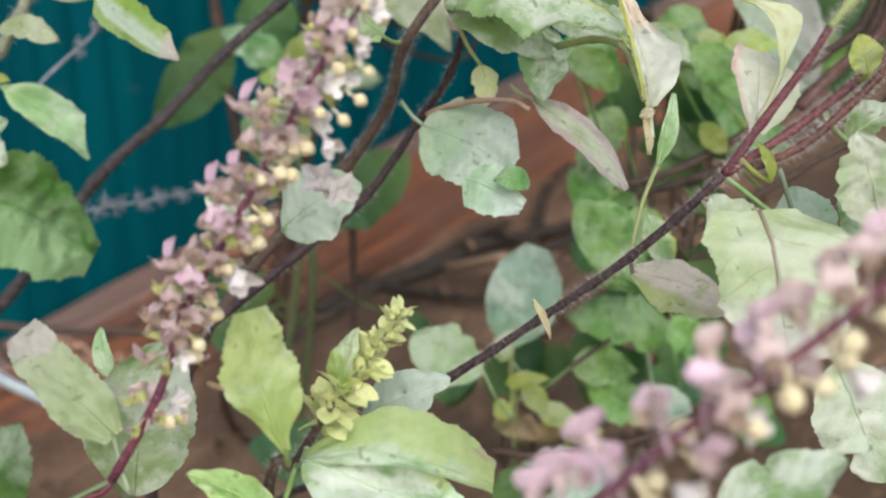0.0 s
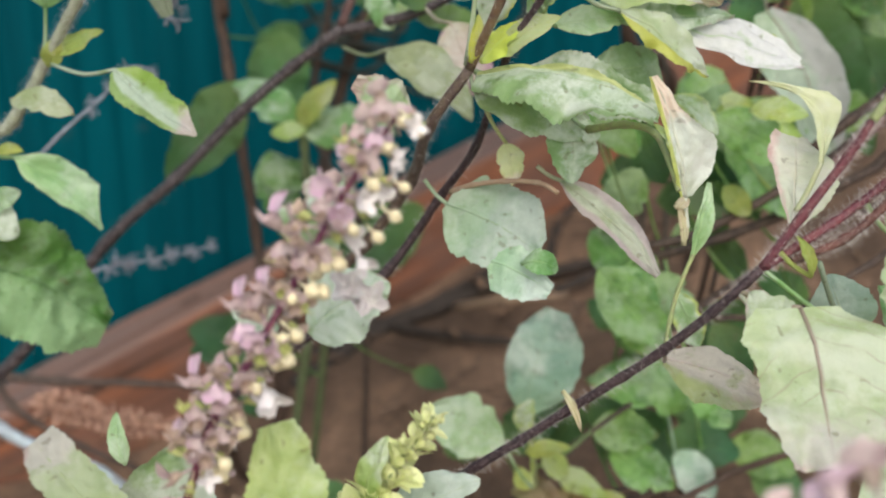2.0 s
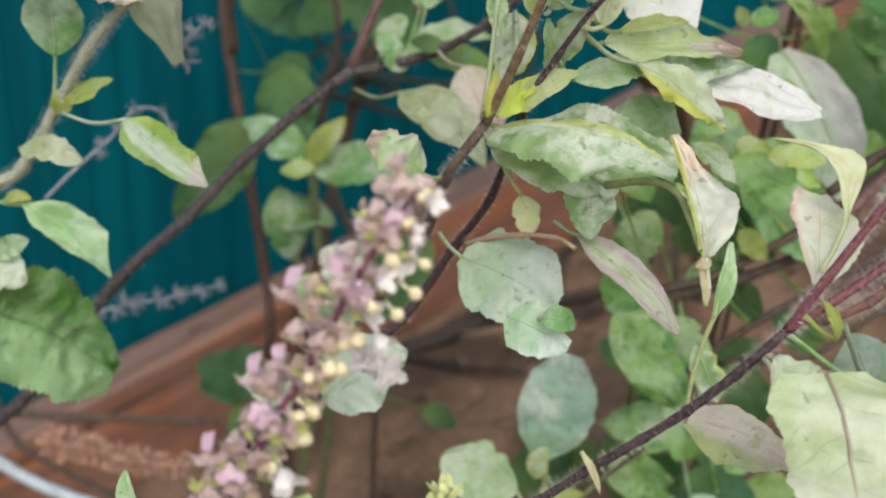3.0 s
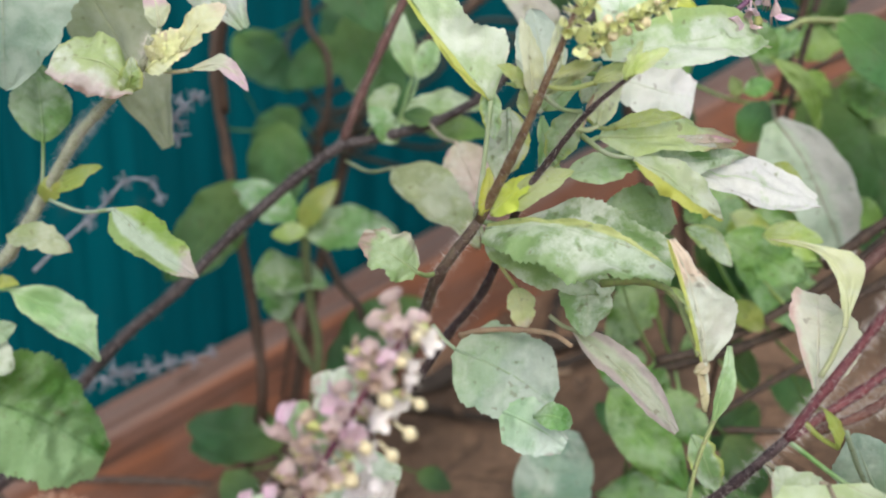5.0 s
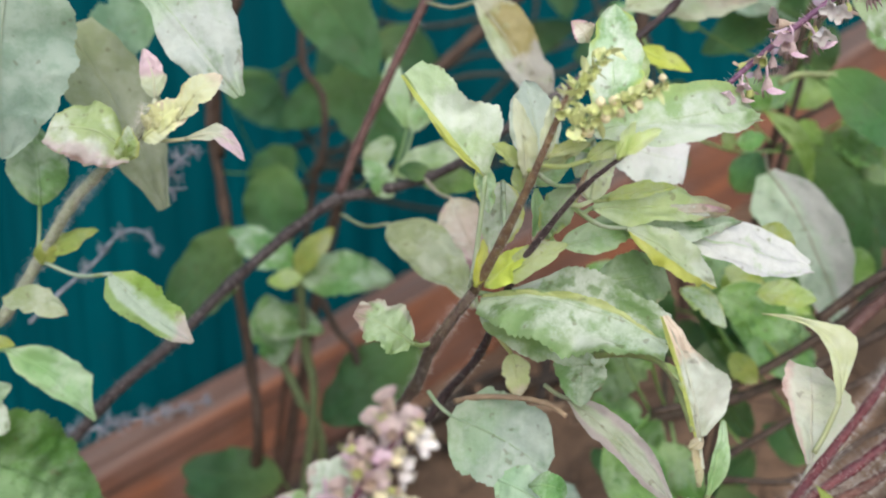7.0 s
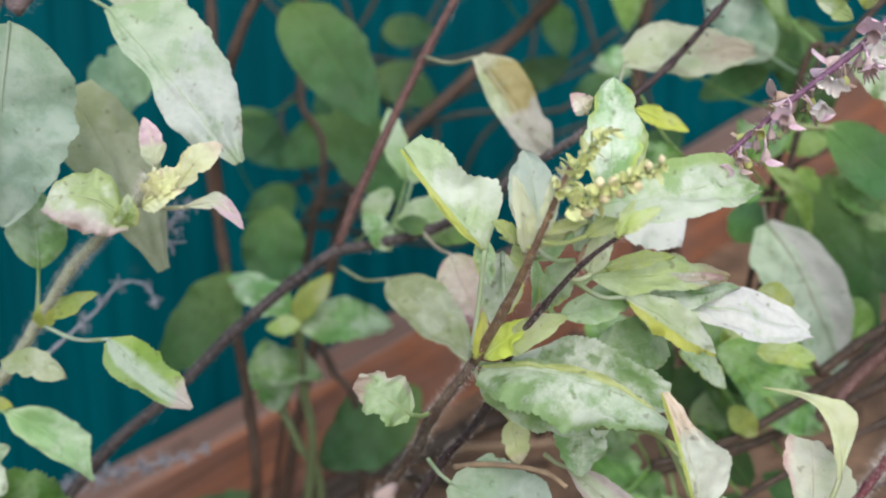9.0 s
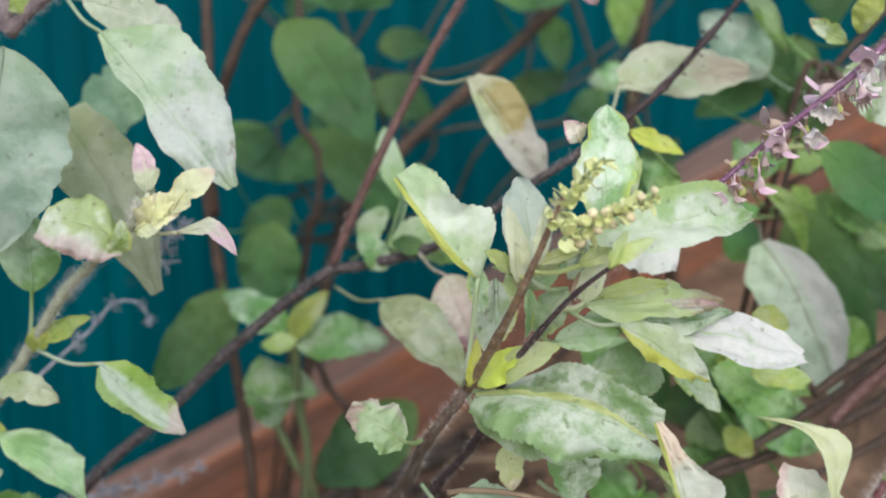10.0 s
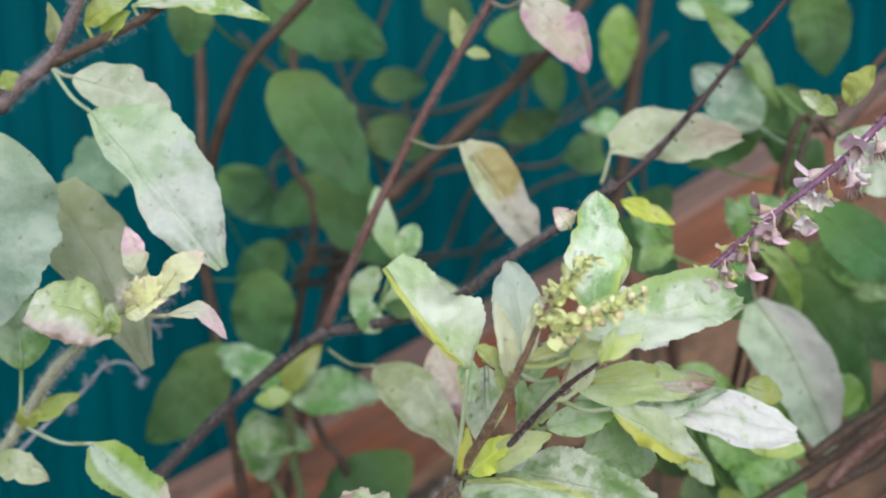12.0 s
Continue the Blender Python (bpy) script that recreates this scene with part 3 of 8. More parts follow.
def leaf(parent, mat, base, tip, width, normal, bend=0.08, fold=0.15, curl=0.0, wave=0.12, teeth=0.03, wide=0.42, twist=0.0, stalk=None, label="", name="leaf", thick=0.0006, crumple=None, bites=None, left=None, right=None, sway=None, quilt=0.015, blunt=0.62, hole=None):
    """A serrate leaf from base to tip, arched by bend, folded along its midrib, its tip curled down, its margin waved; with its stalk.
    left, right: the half widths along it, as shares of half the width; sway: how far its midrib bows to its left; hole: (along, across, size) of a gnawed hole."""
    own = int(1e4 * (7 * base[0] + 13 * base[1] + 29 * base[2])) % 997
    shaped = left is not None
    if crumple is None:
        crumple = 0.022 if mat in (GREY, BACK, DEEP) else 0.045
    if bites is None:
        bites = 0 if shaped or mat in (GREY, BACK, DEEP, YELLOW) else 4 if mat in (HURT, BLEACHED, MAUVE, STAINED) else 2
    rng = random.Random(own)
    base, tip, normal = Vector(base), Vector(tip), Vector(normal)
    length = (tip - base).length
    x = (tip - base).normalized()
    z = (normal - x * normal.dot(x)).normalized()
    y = z.cross(x)
    nu, nv = (60, 16) if shaped or width > 0.014 else (36, 10)
    p = math.log(0.5) / math.log(wide)
    ph1, ph2, f1, f2 = rng.uniform(0, 6), rng.uniform(0, 6), rng.uniform(7, 12), rng.uniform(7, 12)
    skew = rng.uniform(-0.05, 0.05) if sway is None else sway
    if not twist:
        twist = rng.uniform(-0.45, 0.45) * (0.4 if shaped else 1.0)
    eaten = [(rng.uniform(0.35, 0.95), rng.choice((-1, 1)), rng.uniform(0.03, 0.07), rng.uniform(0.08, 0.28)) for k in range(bites)]
    if mat in (BACK, DEEP):
        teeth = 0.008
    # the serration: teeth that lean to the tip, about 1.2 mm apart
    count = max(9, min(26, round(length / 0.0014)))
    verts, faces, uvs = [], [], []
    for i in range(nu + 1):
        s = i / nu
        oval = max(math.sin(math.pi * s ** p), 0.0)
        w = 0.5 * width * oval ** ((0.66 if wide > 0.45 else 0.80) if s < wide else blunt) * (1 - 0.12 * s ** 3)
        h = length * (bend * 4 * s * (1 - s) - curl * s ** 3)
        a = twist * (s - 0.3)
        yy, zz = y * math.cos(a) + z * math.sin(a), z * math.cos(a) - y * math.sin(a)
        mid = base + x * length * s * (1 - 0.25 * abs(curl) * s * s) + z * h + y * length * skew * math.sin(math.pi * s)
        for j in range(nv + 1):
            v = 2 * j / nv - 1
            half = w if not shaped else 0.5 * width * profile(left if v > 0 else right, s)
            edge = 1 + ((0.07 if shaped else 0.12) * noise.noise(Vector((s * 4.0 + own * 5.3, 3.0 if v > 0 else 9.0, 0.0))) + 0.08 * noise.noise(Vector((s * 12.0 + own * 2.3, 5.0 if v > 0 else 1.0, 3.0)))) * abs(v)
            for at, which, span, deep_in in eaten:
                if which * v > 0:
                    edge -= deep_in * abs(v) * math.exp(-((s - at) / span) ** 2)
            if abs(v) == 1 and 1 < i < nu:
                saw = (s * count + (0.4 if v > 0 else 0.0) + 0.25 * noise.noise(Vector((s * 9 + own, v, 2.0)))) % 1.0
                edge += teeth * (1.5 * saw - 0.9) * (1 + 0.6 * noise.noise(Vector((s * 15 + own, v * 3, 6.0))))
            ph, ff = (ph1, f1) if v > 0 else (ph2, f2)
            ripple = wave * v * v * math.sin(ff * s + ph) + 0.5 * wave * v * v * math.sin(2.3 * ff * s + 2 * ph)
            pucker = quilt * math.cos(14 * math.pi * (s - abs(v) * 0.24) + 2.5 * noise.noise(Vector((s * 4 + own, v * 2, 7.0)))) * (1 - abs(v)) * min(1, 6 * abs(v)) * (0.7 + 1.1 * noise.noise(Vector((s * 7 + own, v * 4, 1.0))))
            warp = crumple * length * (noise.noise(Vector((s * 2.2 + own * 3.7, v * 1.1, 0.0))) + 0.6 * noise.noise(Vector((s * 6 + own, v * 2.6, 4.0))) + 0.25 * noise.noise(Vector((s * 13 + own, v * 5, 8.0))))
            tooth = x * (0.022 * length * (edge - 1) * 4)
            full = max(half, 0.25 * w)
            verts.append(mid + yy * v * half * edge + tooth + zz * full * (fold * abs(v) - 0.35 * fold * v * v + ripple + pucker) + zz * warp * min(1, 5 * s))
            uvs.append((s, 0.5 + 0.5 * v))
    for i in range(nu):
        for j in range(nv):
            if hole and ((i + 0.5) / nu - hole[0]) ** 2 + (((2 * j + 1) / nv - 1 - hole[1]) * 0.4) ** 2 < hole[2] ** 2:
                continue
            o = i * (nv + 1) + j
            faces.append((o, o + 1, o + nv + 2, o + nv + 1))
    # midrib on the underside and the stalk
    rib = [verts[i * (nv + 1) + nv // 2] - z * thick * 0.3 for i in range(0, nu + 1, 3)]
    tubes = [tube(rib, thick, thick * 0.2, 5)]
    if stalk is not None:
        a = Vector(stalk)
        sag = (base - a).length * 0.08
        tubes.append(tube(smooth_path([a, (a + base) / 2 - Vector((0, 0, sag)), base], 4), thick * 0.95, thick * 0.85, 6))
    for v, f in tubes:
        o = len(verts)
        verts += v
        uvs += [(0.06, 0.5)] * len(v)
        faces += [tuple(o + k for k in q) for q in f]
    return part(name, mesh_from(name, verts, faces, mat, uvs), parent, label)


# Shared small flower meshes, each pointing along its own x
def calyx_mesh(name, mat, size, lip=1.0):
    """A two-lipped calyx: a small bell, a broad rounded upper lip, and toothed lower lip."""
    verts, faces = [], []
    rings, sides = 5, 12
    for i in range(rings):
        s = i / (rings - 1)
        for k in range(sides):
            a = 2 * math.pi * k / sides
            r = size * (0.10 + 0.34 * math.sin(min(s * 1.25, 1) * math.pi / 2))
            flare = 1.0
            xx = size * 0.75 * s
            if i == rings - 1:
                upper = max(math.cos(a), 0)
                xx += size * (0.40 * upper * lip + (0.22 if k % 2 and upper < 0.2 else -0.04))
                flare = 1 + 0.75 * upper * lip
            verts.append(Vector((xx, r * flare * math.sin(a), r * flare * math.cos(a))))
    for i in range(rings - 1):
        for k in range(sides):
            faces.append((i * sides + k, i * sides + (k + 1) % sides, (i + 1) * sides + (k + 1) % sides, (i + 1) * sides + k))
    v, f = tube([Vector((-size * 0.9, 0, 0.1 * size)), Vector((-size * 0.4, 0, 0)), Vector((0.05 * size, 0, 0))], size * 0.075, size * 0.10, 5)
    o = len(verts)
    return mesh_from(name, verts + v, faces + [tuple(o + k for k in q) for q in f], mat)


def flower_mesh(name, bell, lip, size, open_lip=1.0):
    """A basil calyx on its curved stalk: a small bell, a broad cupped upper lip, and four needle teeth below."""
    verts, faces, tones = [], [], []

    def add(v, f, tone):
        o = len(verts)
        verts.extend(v)
        faces.extend(tuple(o + k for k in q) for q in f)
        tones.extend([tone] * len(f))

    rings, sides = 5, 10
    v = []
    for i in range(rings):
        s = i / (rings - 1)
        r = size * (0.09 + 0.24 * math.sin(s * math.pi / 2))
        v += [Vector((size * 0.7 * s, r * math.sin(2 * math.pi * k / sides), r * math.cos(2 * math.pi * k / sides) - 0.1 * size * s * s)) for k in range(sides)]
    add(v, [(i * sides + k, i * sides + (k + 1) % sides, (i + 1) * sides + (k + 1) % sides, (i + 1) * sides + k) for i in range(rings - 1) for k in range(sides)], 0)
    v = []
    for i in range(6):
        s = i / 5
        w = size * (0.26 + 0.42 * math.sin(math.pi * (0.12 + 0.8 * s)) * open_lip) * (1 if i < 5 else 0.45)
        for j in range(7):
            c = j / 3 - 1
            v.append(Vector((size * (0.62 + 0.45 * s - 0.10 * s * s + 0.12 * c * c), w * c, size * (0.22 + 0.78 * s * open_lip - 0.22 * c * c + 0.03 * math.sin(5 * c + 4 * s)))))
    add(v, [(i * 7 + j, i * 7 + j + 1, i * 7 + j + 8, i * 7 + j + 7) for i in range(5) for j in range(6)], 1)
    for k in range(4):
        a = math.pi * (0.72 + 0.19 * k)
        root = Vector((size * 0.66, size * 0.30 * math.sin(a), size * 0.30 * math.cos(a) - 0.1 * size))
        tip = root + Vector((size * 0.62, size * 0.14 * math.sin(a), size * (0.10 - 0.12 * (k % 2))))
        b = size * 0.09
        add([root + Vector((0, b, 0)), root + Vector((0, -b, 0)), root + Vector((0, 0, b)), tip], [(0, 1, 3), (1, 2, 3), (2, 0, 3)], 0)
    v, f = tube([Vector((-size * 1.25, 0, -0.28 * size)), Vector((-size * 0.7, 0, 0.04 * size)), Vector((-size * 0.25, 0, 0.04 * size)), Vector((0.05 * size, 0, 0))], size * 0.06, size * 0.09, 5)
    add(v, f, 1)
    me = mesh_from(name, verts, faces, bell)
    me.materials.append(lip)
    me.polygons.foreach_set("material_index", tones)
    return me


def bract_mesh(name, mat, size):
    """A pointed, cupped young bract."""
    v, f = [], []
    for i in range(7):
        s = i / 6
        w = size * 0.42 * math.sin(math.pi * (0.10 + 0.88 * s)) ** 0.8
        for j in range(5):
            c = j / 2 - 1
            v.append(Vector((size * s * 1.25, w * c, size * (0.55 * s * (1 - s) + 0.22 * c * c * (1 - s) + 0.25 * s * s))))
    f = [(i * 5 + j, i * 5 + j + 1, i * 5 + j + 6, i * 5 + j + 5) for i in range(6) for j in range(4)]
    return mesh_from(name, v, f, mat)


def bud_mesh(name, mat, size):
    """A round closed bud with a pointed cap on a short stalk."""
    verts, faces = [], []
    rings, sides = 7, 9
    for i in range(rings):
        s = i / (rings - 1)
        r = size * 0.5 * math.sin(math.pi * (0.06 + 0.88 * s)) ** 0.8
        for k in range(sides):
            a = 2 * math.pi * k / sides
            verts.append(Vector((size * s * 1.05, r * math.cos(a) * (1 + 0.06 * math.cos(3 * a)), r * math.sin(a))))
    for i in range(rings - 1):
        for k in range(sides):
            faces.append((i * sides + k, i * sides + (k + 1) % sides, (i + 1) * sides + (k + 1) % sides, (i + 1) * sides + k))
    faces.append(tuple(range(sides - 1, -1, -1)))
    faces.append(tuple((rings - 1) * sides + k for k in range(sides)))
    v, f = tube([Vector((-size * 0.8, 0, 0.1 * size)), Vector((0.05 * size, 0, 0))], size * 0.09, size * 0.12, 5)
    o = len(verts)
    return mesh_from(name, verts + v, faces + [tuple(o + k for k in q) for q in f], mat)


def petal_mesh(name, mat, size):
    """A small crumpled corolla: four lobes round a throat."""
    verts, faces = [Vector((0, 0, 0))], []
    n = 20
    for ring, r in ((1, 0.25), (2, 0.55)):
        for k in range(n):
            a = 2 * math.pi * k / n
            lobe = 1 + 0.35 * math.cos(4 * a) * (ring - 1)
            verts.append(Vector((size * (0.45 * ring + 0.12 * math.sin(5 * a + ring)), size * r * lobe * math.cos(a), size * r * lobe * math.sin(a))))
    for k in range(n):
        faces.append((0, 1 + k, 1 + (k + 1) % n))
        faces.append((1 + k, 1 + n + k, 1 + n + (k + 1) % n, 1 + (k + 1) % n))
    return mesh_from(name, verts, faces, mat)


def tuft_mesh(name, mat, size):
    """A withered calyx: a few limp, curled shreds from one foot."""
    rng = random.Random(5)
    verts, faces = [], []
    for k in range(7):
        a = 2 * math.pi * k / 7
        out = Vector((rng.uniform(0.3, 1.0), math.cos(a) * rng.uniform(0.4, 1.0), math.sin(a) * rng.uniform(0.4, 1.0))) * size
        v, f = tube(smooth_path([Vector((-0.6 * size, 0, 0)), out * 0.3, out * 0.7 + Vector((0.1, 0, 0.12)) * size, out + Vector((0.05, 0, -0.1)) * size], 2), size * 0.085, size * 0.04, 4)
        o = len(verts)
        verts += v
        faces += [tuple(o + i for i in q) for q in f]
    return mesh_from(name, verts, faces, mat)


CALYX = {
    "rose": flower_mesh("calyx", RUST, ROSE, 0.0040), "lilac": flower_mesh("calyx", ROSE, LILAC, 0.0042), "rust": flower_mesh("calyx", LIME, RUST, 0.0036, 0.7),
    "lime": flower_mesh("calyx", LIME, ROSE, 0.0036, 0.6), "cream": bud_mesh("bud", CREAM, 0.0032), "white": petal_mesh("petal", WHITE, 0.0044),
    "ash": tuft_mesh("tuft", ASH, 0.0042), "husk": flower_mesh("calyx", HUSK, HUSK, 0.0030, 0.8), "stub": calyx_mesh("stub", PURPLE, 0.0012, 0.4), "young": calyx_mesh("calyx", YOUNG, 0.0023, 0.9), "bract": bract_mesh("bract", YOUNG, 0.0040),
}


def flower_spike(parent, points, r0, r1, mat, kinds, gap, each, reach, label, seed, size=1.0, hair=0, fade=0.35, name="flower_spike", bare=0.0, buds=(), droop=0.25, lone=None, lean=0.0):
    """A raceme: an axis with whorls of calyces, buds and petals on thin stalks, smaller towards the tip."""
    rng = random.Random(seed)
    path = smooth_path(points, 8)
    axis = stem(name, parent, points, r0, r1, mat, label, 0.1, hair, seed)
    total = sum((path[i + 1] - path[i]).length for i in range(len(path) - 1))
    done, due = 0.0, gap * 0.6 + bare * total
    if lone is not None:
        due = lone * total
    for i in range(len(path) - 1):
        seg = path[i + 1] - path[i]
        while due < done + seg.length:
            at = path[i] + seg * ((due - done) / seg.length)
            d = seg.normalized()
            s = d.orthogonal().normalized()
            u = d.cross(s)
            big = size * (1 - fade * due / total)
            turn = rng.uniform(0, 6)
            for k in range(each):
                a = turn + 2 * math.pi * (k + rng.uniform(-0.3, 0.3)) / each
                out = (s * math.cos(a) + u * math.sin(a) + d * rng.uniform(0.1, 0.7) + Vector((lean, 0, -droop))).normalized()
                kind = rng.choice(buds if buds and out.x - 0.6 * out.z > 0.3 and rng.random() < 0.8 else kinds)
                far = reach * big * rng.uniform(0.6, 1.25)
                m = Matrix.Translation(at + out * far + d * rng.uniform(-0.3, 0.3) * gap) @ out.to_track_quat("X", "Z").to_matrix().to_4x4() @ pose(0, 0, 0, rng.uniform(-40, 40), rng.uniform(-25, 25), 0) @ Matrix.Scale(big * rng.uniform(0.8, 1.2), 4)
                part(CALYX[kind].name.split(".")[0], CALYX[kind], axis, "", m)
            due = bare * total if lone is not None and due < bare * total else due + gap * rng.uniform(0.85, 1.15)
        done += seg.length
    return axis


# Structure: ground, wall
FENCE, FENCE_TURN = (-0.2819, 0.7290), 24.00
BANK, SLOPE = (-0.2770, 0.7180, -0.0150), 0.4032


def bank(x, y):
    """Height of the soil: level in front, rising along the fence."""
    c, s = math.cos(radians(FENCE_TURN)), math.sin(radians(FENCE_TURN))
    px, py = x - BANK[0], y - BANK[1]
    along, before = px * c + py * s, px * s - py * c
    w = min(1, max(0, (1.0 - before) / 0.5))
    return w * w * (3 - 2 * w) * min(0.5, max(0, BANK[2] + SLOPE * along))


def build_ground():
    xs = [-60, -20, -6, -2] + [-1.2 + 0.02 * i for i in range(131)] + [2, 6, 20, 60]
    ys = [-60, -20, -6, -2, -1] + [-0.4 + 0.02 * i for i in range(96)] + [2, 6, 20, 60]
    verts = []
    for yy in ys:
        for xx in xs:
            near = max(0, 1 - max(abs(xx), abs(yy - 0.4)) / 1.6)
            clod = 0.010 * noise.noise(Vector((xx * 9, yy * 9, 0.3))) + 0.006 * noise.noise(Vector((xx * 25, yy * 25, 2)))
            verts.append((xx, yy, bank(xx, yy) + near * clod - 0.004))
    nx = len(xs)
    faces = [(j * nx + i, j * nx + i + 1, (j + 1) * nx + i + 1, (j + 1) * nx + i) for j in range(len(ys) - 1) for i in range(nx - 1)]
    tagged(new("ground", mesh_from("ground", verts, faces, SOIL)), "bare reddish-brown dry soil bank with twigs on it", "ground", kind="structure")


def build_wall():
    """A ribbed steel sheet fence: narrow vertical ribs, sheet 1 mm thick, and overlapping joints."""
    pitch, x0, x1, top = 0.024, -1.2, 2.6, 1.9
    section = []
    xx = x0
    while xx < x1:
        section += [(xx, 0.0), (xx + 0.009, -0.0002), (xx + 0.013, -0.0011), (xx + 0.020, -0.0013)]
        xx += pitch
    verts, faces = [], []
    heights = [-0.05, 0.3, 0.7, 1.2, top]
    for off in (0.0, 0.0012):
        for h in heights:
            for a, b in section:
                verts.append((a, b + off, h))
    n, m = len(section), len(heights)
    for j in range(m - 1):
        for i in range(n - 1):
            o = j * n + i
            faces.append((o, o + 1, o + n + 1, o + n))
            p = n * m + o
            faces.append((p + n, p + n + 1, p + 1, p))
    for i in range(n - 1):
        o = (m - 1) * n + i
        faces.append((o, o + 1, n * m + o + 1, n * m + o))
    wall = new("wall_north", mesh_from("wall_north", verts, faces, TEAL, None, False))
    wall.matrix_world = pose(*FENCE, 0, 0, 0, FENCE_TURN)
    tagged(wall, "teal painted ribbed metal sheet fence", "wall", kind="structure")


build_ground()
build_wall()


def beam(name, start, end, wide, high, label, knots=(), roll=0.0):
    """A weathered squared timber from start to end (the middle of its section), with worn edges and splits."""
    a, b = Vector(start), Vector(end)
    length = (b - a).length
    # the section: four sides with worn corners, sampled finely
    section, r = [], 0.005
    for cy, cz, start in ((1, 1, 0), (-1, 1, 90), (-1, -1, 180), (1, -1, 270)):
        section += [(cy * (wide / 2 - r) + r * math.cos(radians(start + k * 22.5)), cz * (high / 2 - r) + r * math.sin(radians(start + k * 22.5))) for k in range(5)]
        (y0, z0), (y1, z1) = section[-1], {0: (-wide / 2 + r, high / 2), 90: (-wide / 2, -high / 2 + r), 180: (wide / 2 - r, -high / 2), 270: (wide / 2, high / 2 - r)}[start]
        section += [(y0 + (y1 - y0) * k / 9, z0 + (z1 - z0) * k / 9) for k in range(1, 9)]
    n, steps = len(section), 160
    verts, faces = [], []
    for i in range(steps + 1):
        s = length * i / steps
        for yy, zz in section:
            p = Vector((s * 7, yy * 55, zz * 55))
            deep = 0.0011 * noise.noise(p) + 0.0007 * noise.noise(Vector((s * 14, yy * 190, zz * 190)))
            crack = noise.noise(Vector((s * 3, yy * 120, zz * 120 + 5)))
            k = 1 + (deep - 0.004 * max(0, crack - 0.35)) / (0.5 * min(wide, high))
            verts.append(Vector((s, yy * k, zz * k)))
    for i in range(steps):
        for j in range(n):
            faces.append((i * n + j, i * n + (j + 1) % n, (i + 1) * n + (j + 1) % n, (i + 1) * n + j))
    faces.append(tuple(range(n - 1, -1, -1)))
    faces.append(tuple(steps * n + j for j in range(n)))
    me = mesh_from(name, verts, faces, WOOD)
    ob = new(name, me)
    x = (b - a).normalized()
    y = Vector((0, 0, 1)).cross(x).normalized()
    z = x.cross(y)
    ob.matrix_world = Matrix.Translation(a) @ Matrix((x, y, z)).transposed().to_4x4() @ pose(0, 0, 0, roll)
    tagged(ob, label, "beam")
    for s, up in knots:
        v, f = [], []
        for ring, (r, d) in enumerate(((0.0055, 0.0004), (0.0042, 0.0006), (0.002, -0.001))):
            for k in range(14):
                t = 2 * math.pi * k / 14
                v.append(Vector((s + r * math.cos(t) * 1.5, up + r * math.sin(t) * 0.8, high / 2 + d)))
        for ring in range(2):
            for k in range(14):
                f.append((ring * 14 + k, ring * 14 + (k + 1) % 14, (ring + 1) * 14 + (k + 1) % 14, (ring + 1) * 14 + k))
        f.append(tuple(28 + k for k in range(14)))
        part("knot", mesh_from("knot", v, f, VINE), ob, "dark knot", ob.matrix_basis)
    return ob


def litter():
    """Broken dry leaves and bits of twig lying on the soil."""
    rng = random.Random(9)
    verts, faces = [], []
    for k in range(700):
        x, y = rng.uniform(-0.45, 0.75), rng.uniform(0.3, 1.05)
        if -math.sin(radians(FENCE_TURN)) * (x - BANK[0]) + math.cos(radians(FENCE_TURN)) * (y - BANK[1]) > -0.05:
            continue
        at = Vector((x, y, bank(x, y) + 0.004))
        a = rng.uniform(0, 6.28)
        u = Vector((math.cos(a), math.sin(a), rng.uniform(-0.15, 0.4))).normalized()
        w = Vector((-math.sin(a), math.cos(a), rng.uniform(-0.5, 0.5))).normalized()
        if k % 3:
            v, f = tube(smooth_path([at, at + u * rng.uniform(0.01, 0.03) + w * 0.004, at + u * rng.uniform(0.04, 0.09)], 3), rng.uniform(0.0006, 0.0018), 0.0005, 5)
        else:
            n, l, h = 5, rng.uniform(0.008, 0.022), rng.uniform(0.003, 0.007)
            v = [at + u * l * i / n + w * h * (j - 1) * math.sin(math.pi * (0.1 + 0.85 * i / n)) + Vector((0, 0, 0.004 * math.sin(3 * i / n) + 0.003 * (j - 1) ** 2)) for i in range(n + 1) for j in range(3)]
            f = [(i * 3 + j, i * 3 + j + 1, i * 3 + j + 4, i * 3 + j + 3) for i in range(n) for j in range(2)]
        o = len(verts)
        verts += v
        faces += [tuple(o + i for i in p) for p in f]
    tagged(new("leaf_litter", mesh_from("leaf_litter", verts, faces, LITTER)), "broken brown dry leaves and twig bits on soil", "litter", kind="stuff")


litter()


# Timber
beam("timber_beam", (-0.5231, 0.5788, -0.0947), (0.5529, 1.0580, 0.3802), 0.054, 0.082, "weathered orange-brown timber beam lying along fence on soil bank", knots=((0.407, -0.0026),))

# Holy basil with dark hairy stems, in the middle
basil = thing("holy_basil_plant", "bushy holy basil plant with purple hairy stems in soil", "plant", group="basil plants", at=(-0.09, 0.3, 0.0))
main = stem("main_stem", basil, [(-0.0669, 0.2770, 0.2271), (-0.0753, 0.2745, 0.2096), (-0.0870, 0.2704, 0.1804), (-0.0850, 0.2980, 0.1000), (-0.0900, 0.3000, -0.0100)], 0.00174, 0.00205, PURPLE, "woody dark purple main stem")
trunk = stem("branch", basil, [(-0.0668, 0.2767, 0.2273), (-0.0469, 0.2775, 0.2525), (-0.0266, 0.2739, 0.2737), (-0.0139, 0.2646, 0.2934), (-0.0093, 0.2482, 0.3095), (0.0000, 0.2451, 0.3233)], 0.00166, 0.00120, MIX, "brown and purple stem with pale hairs", hair=16, seed=3)
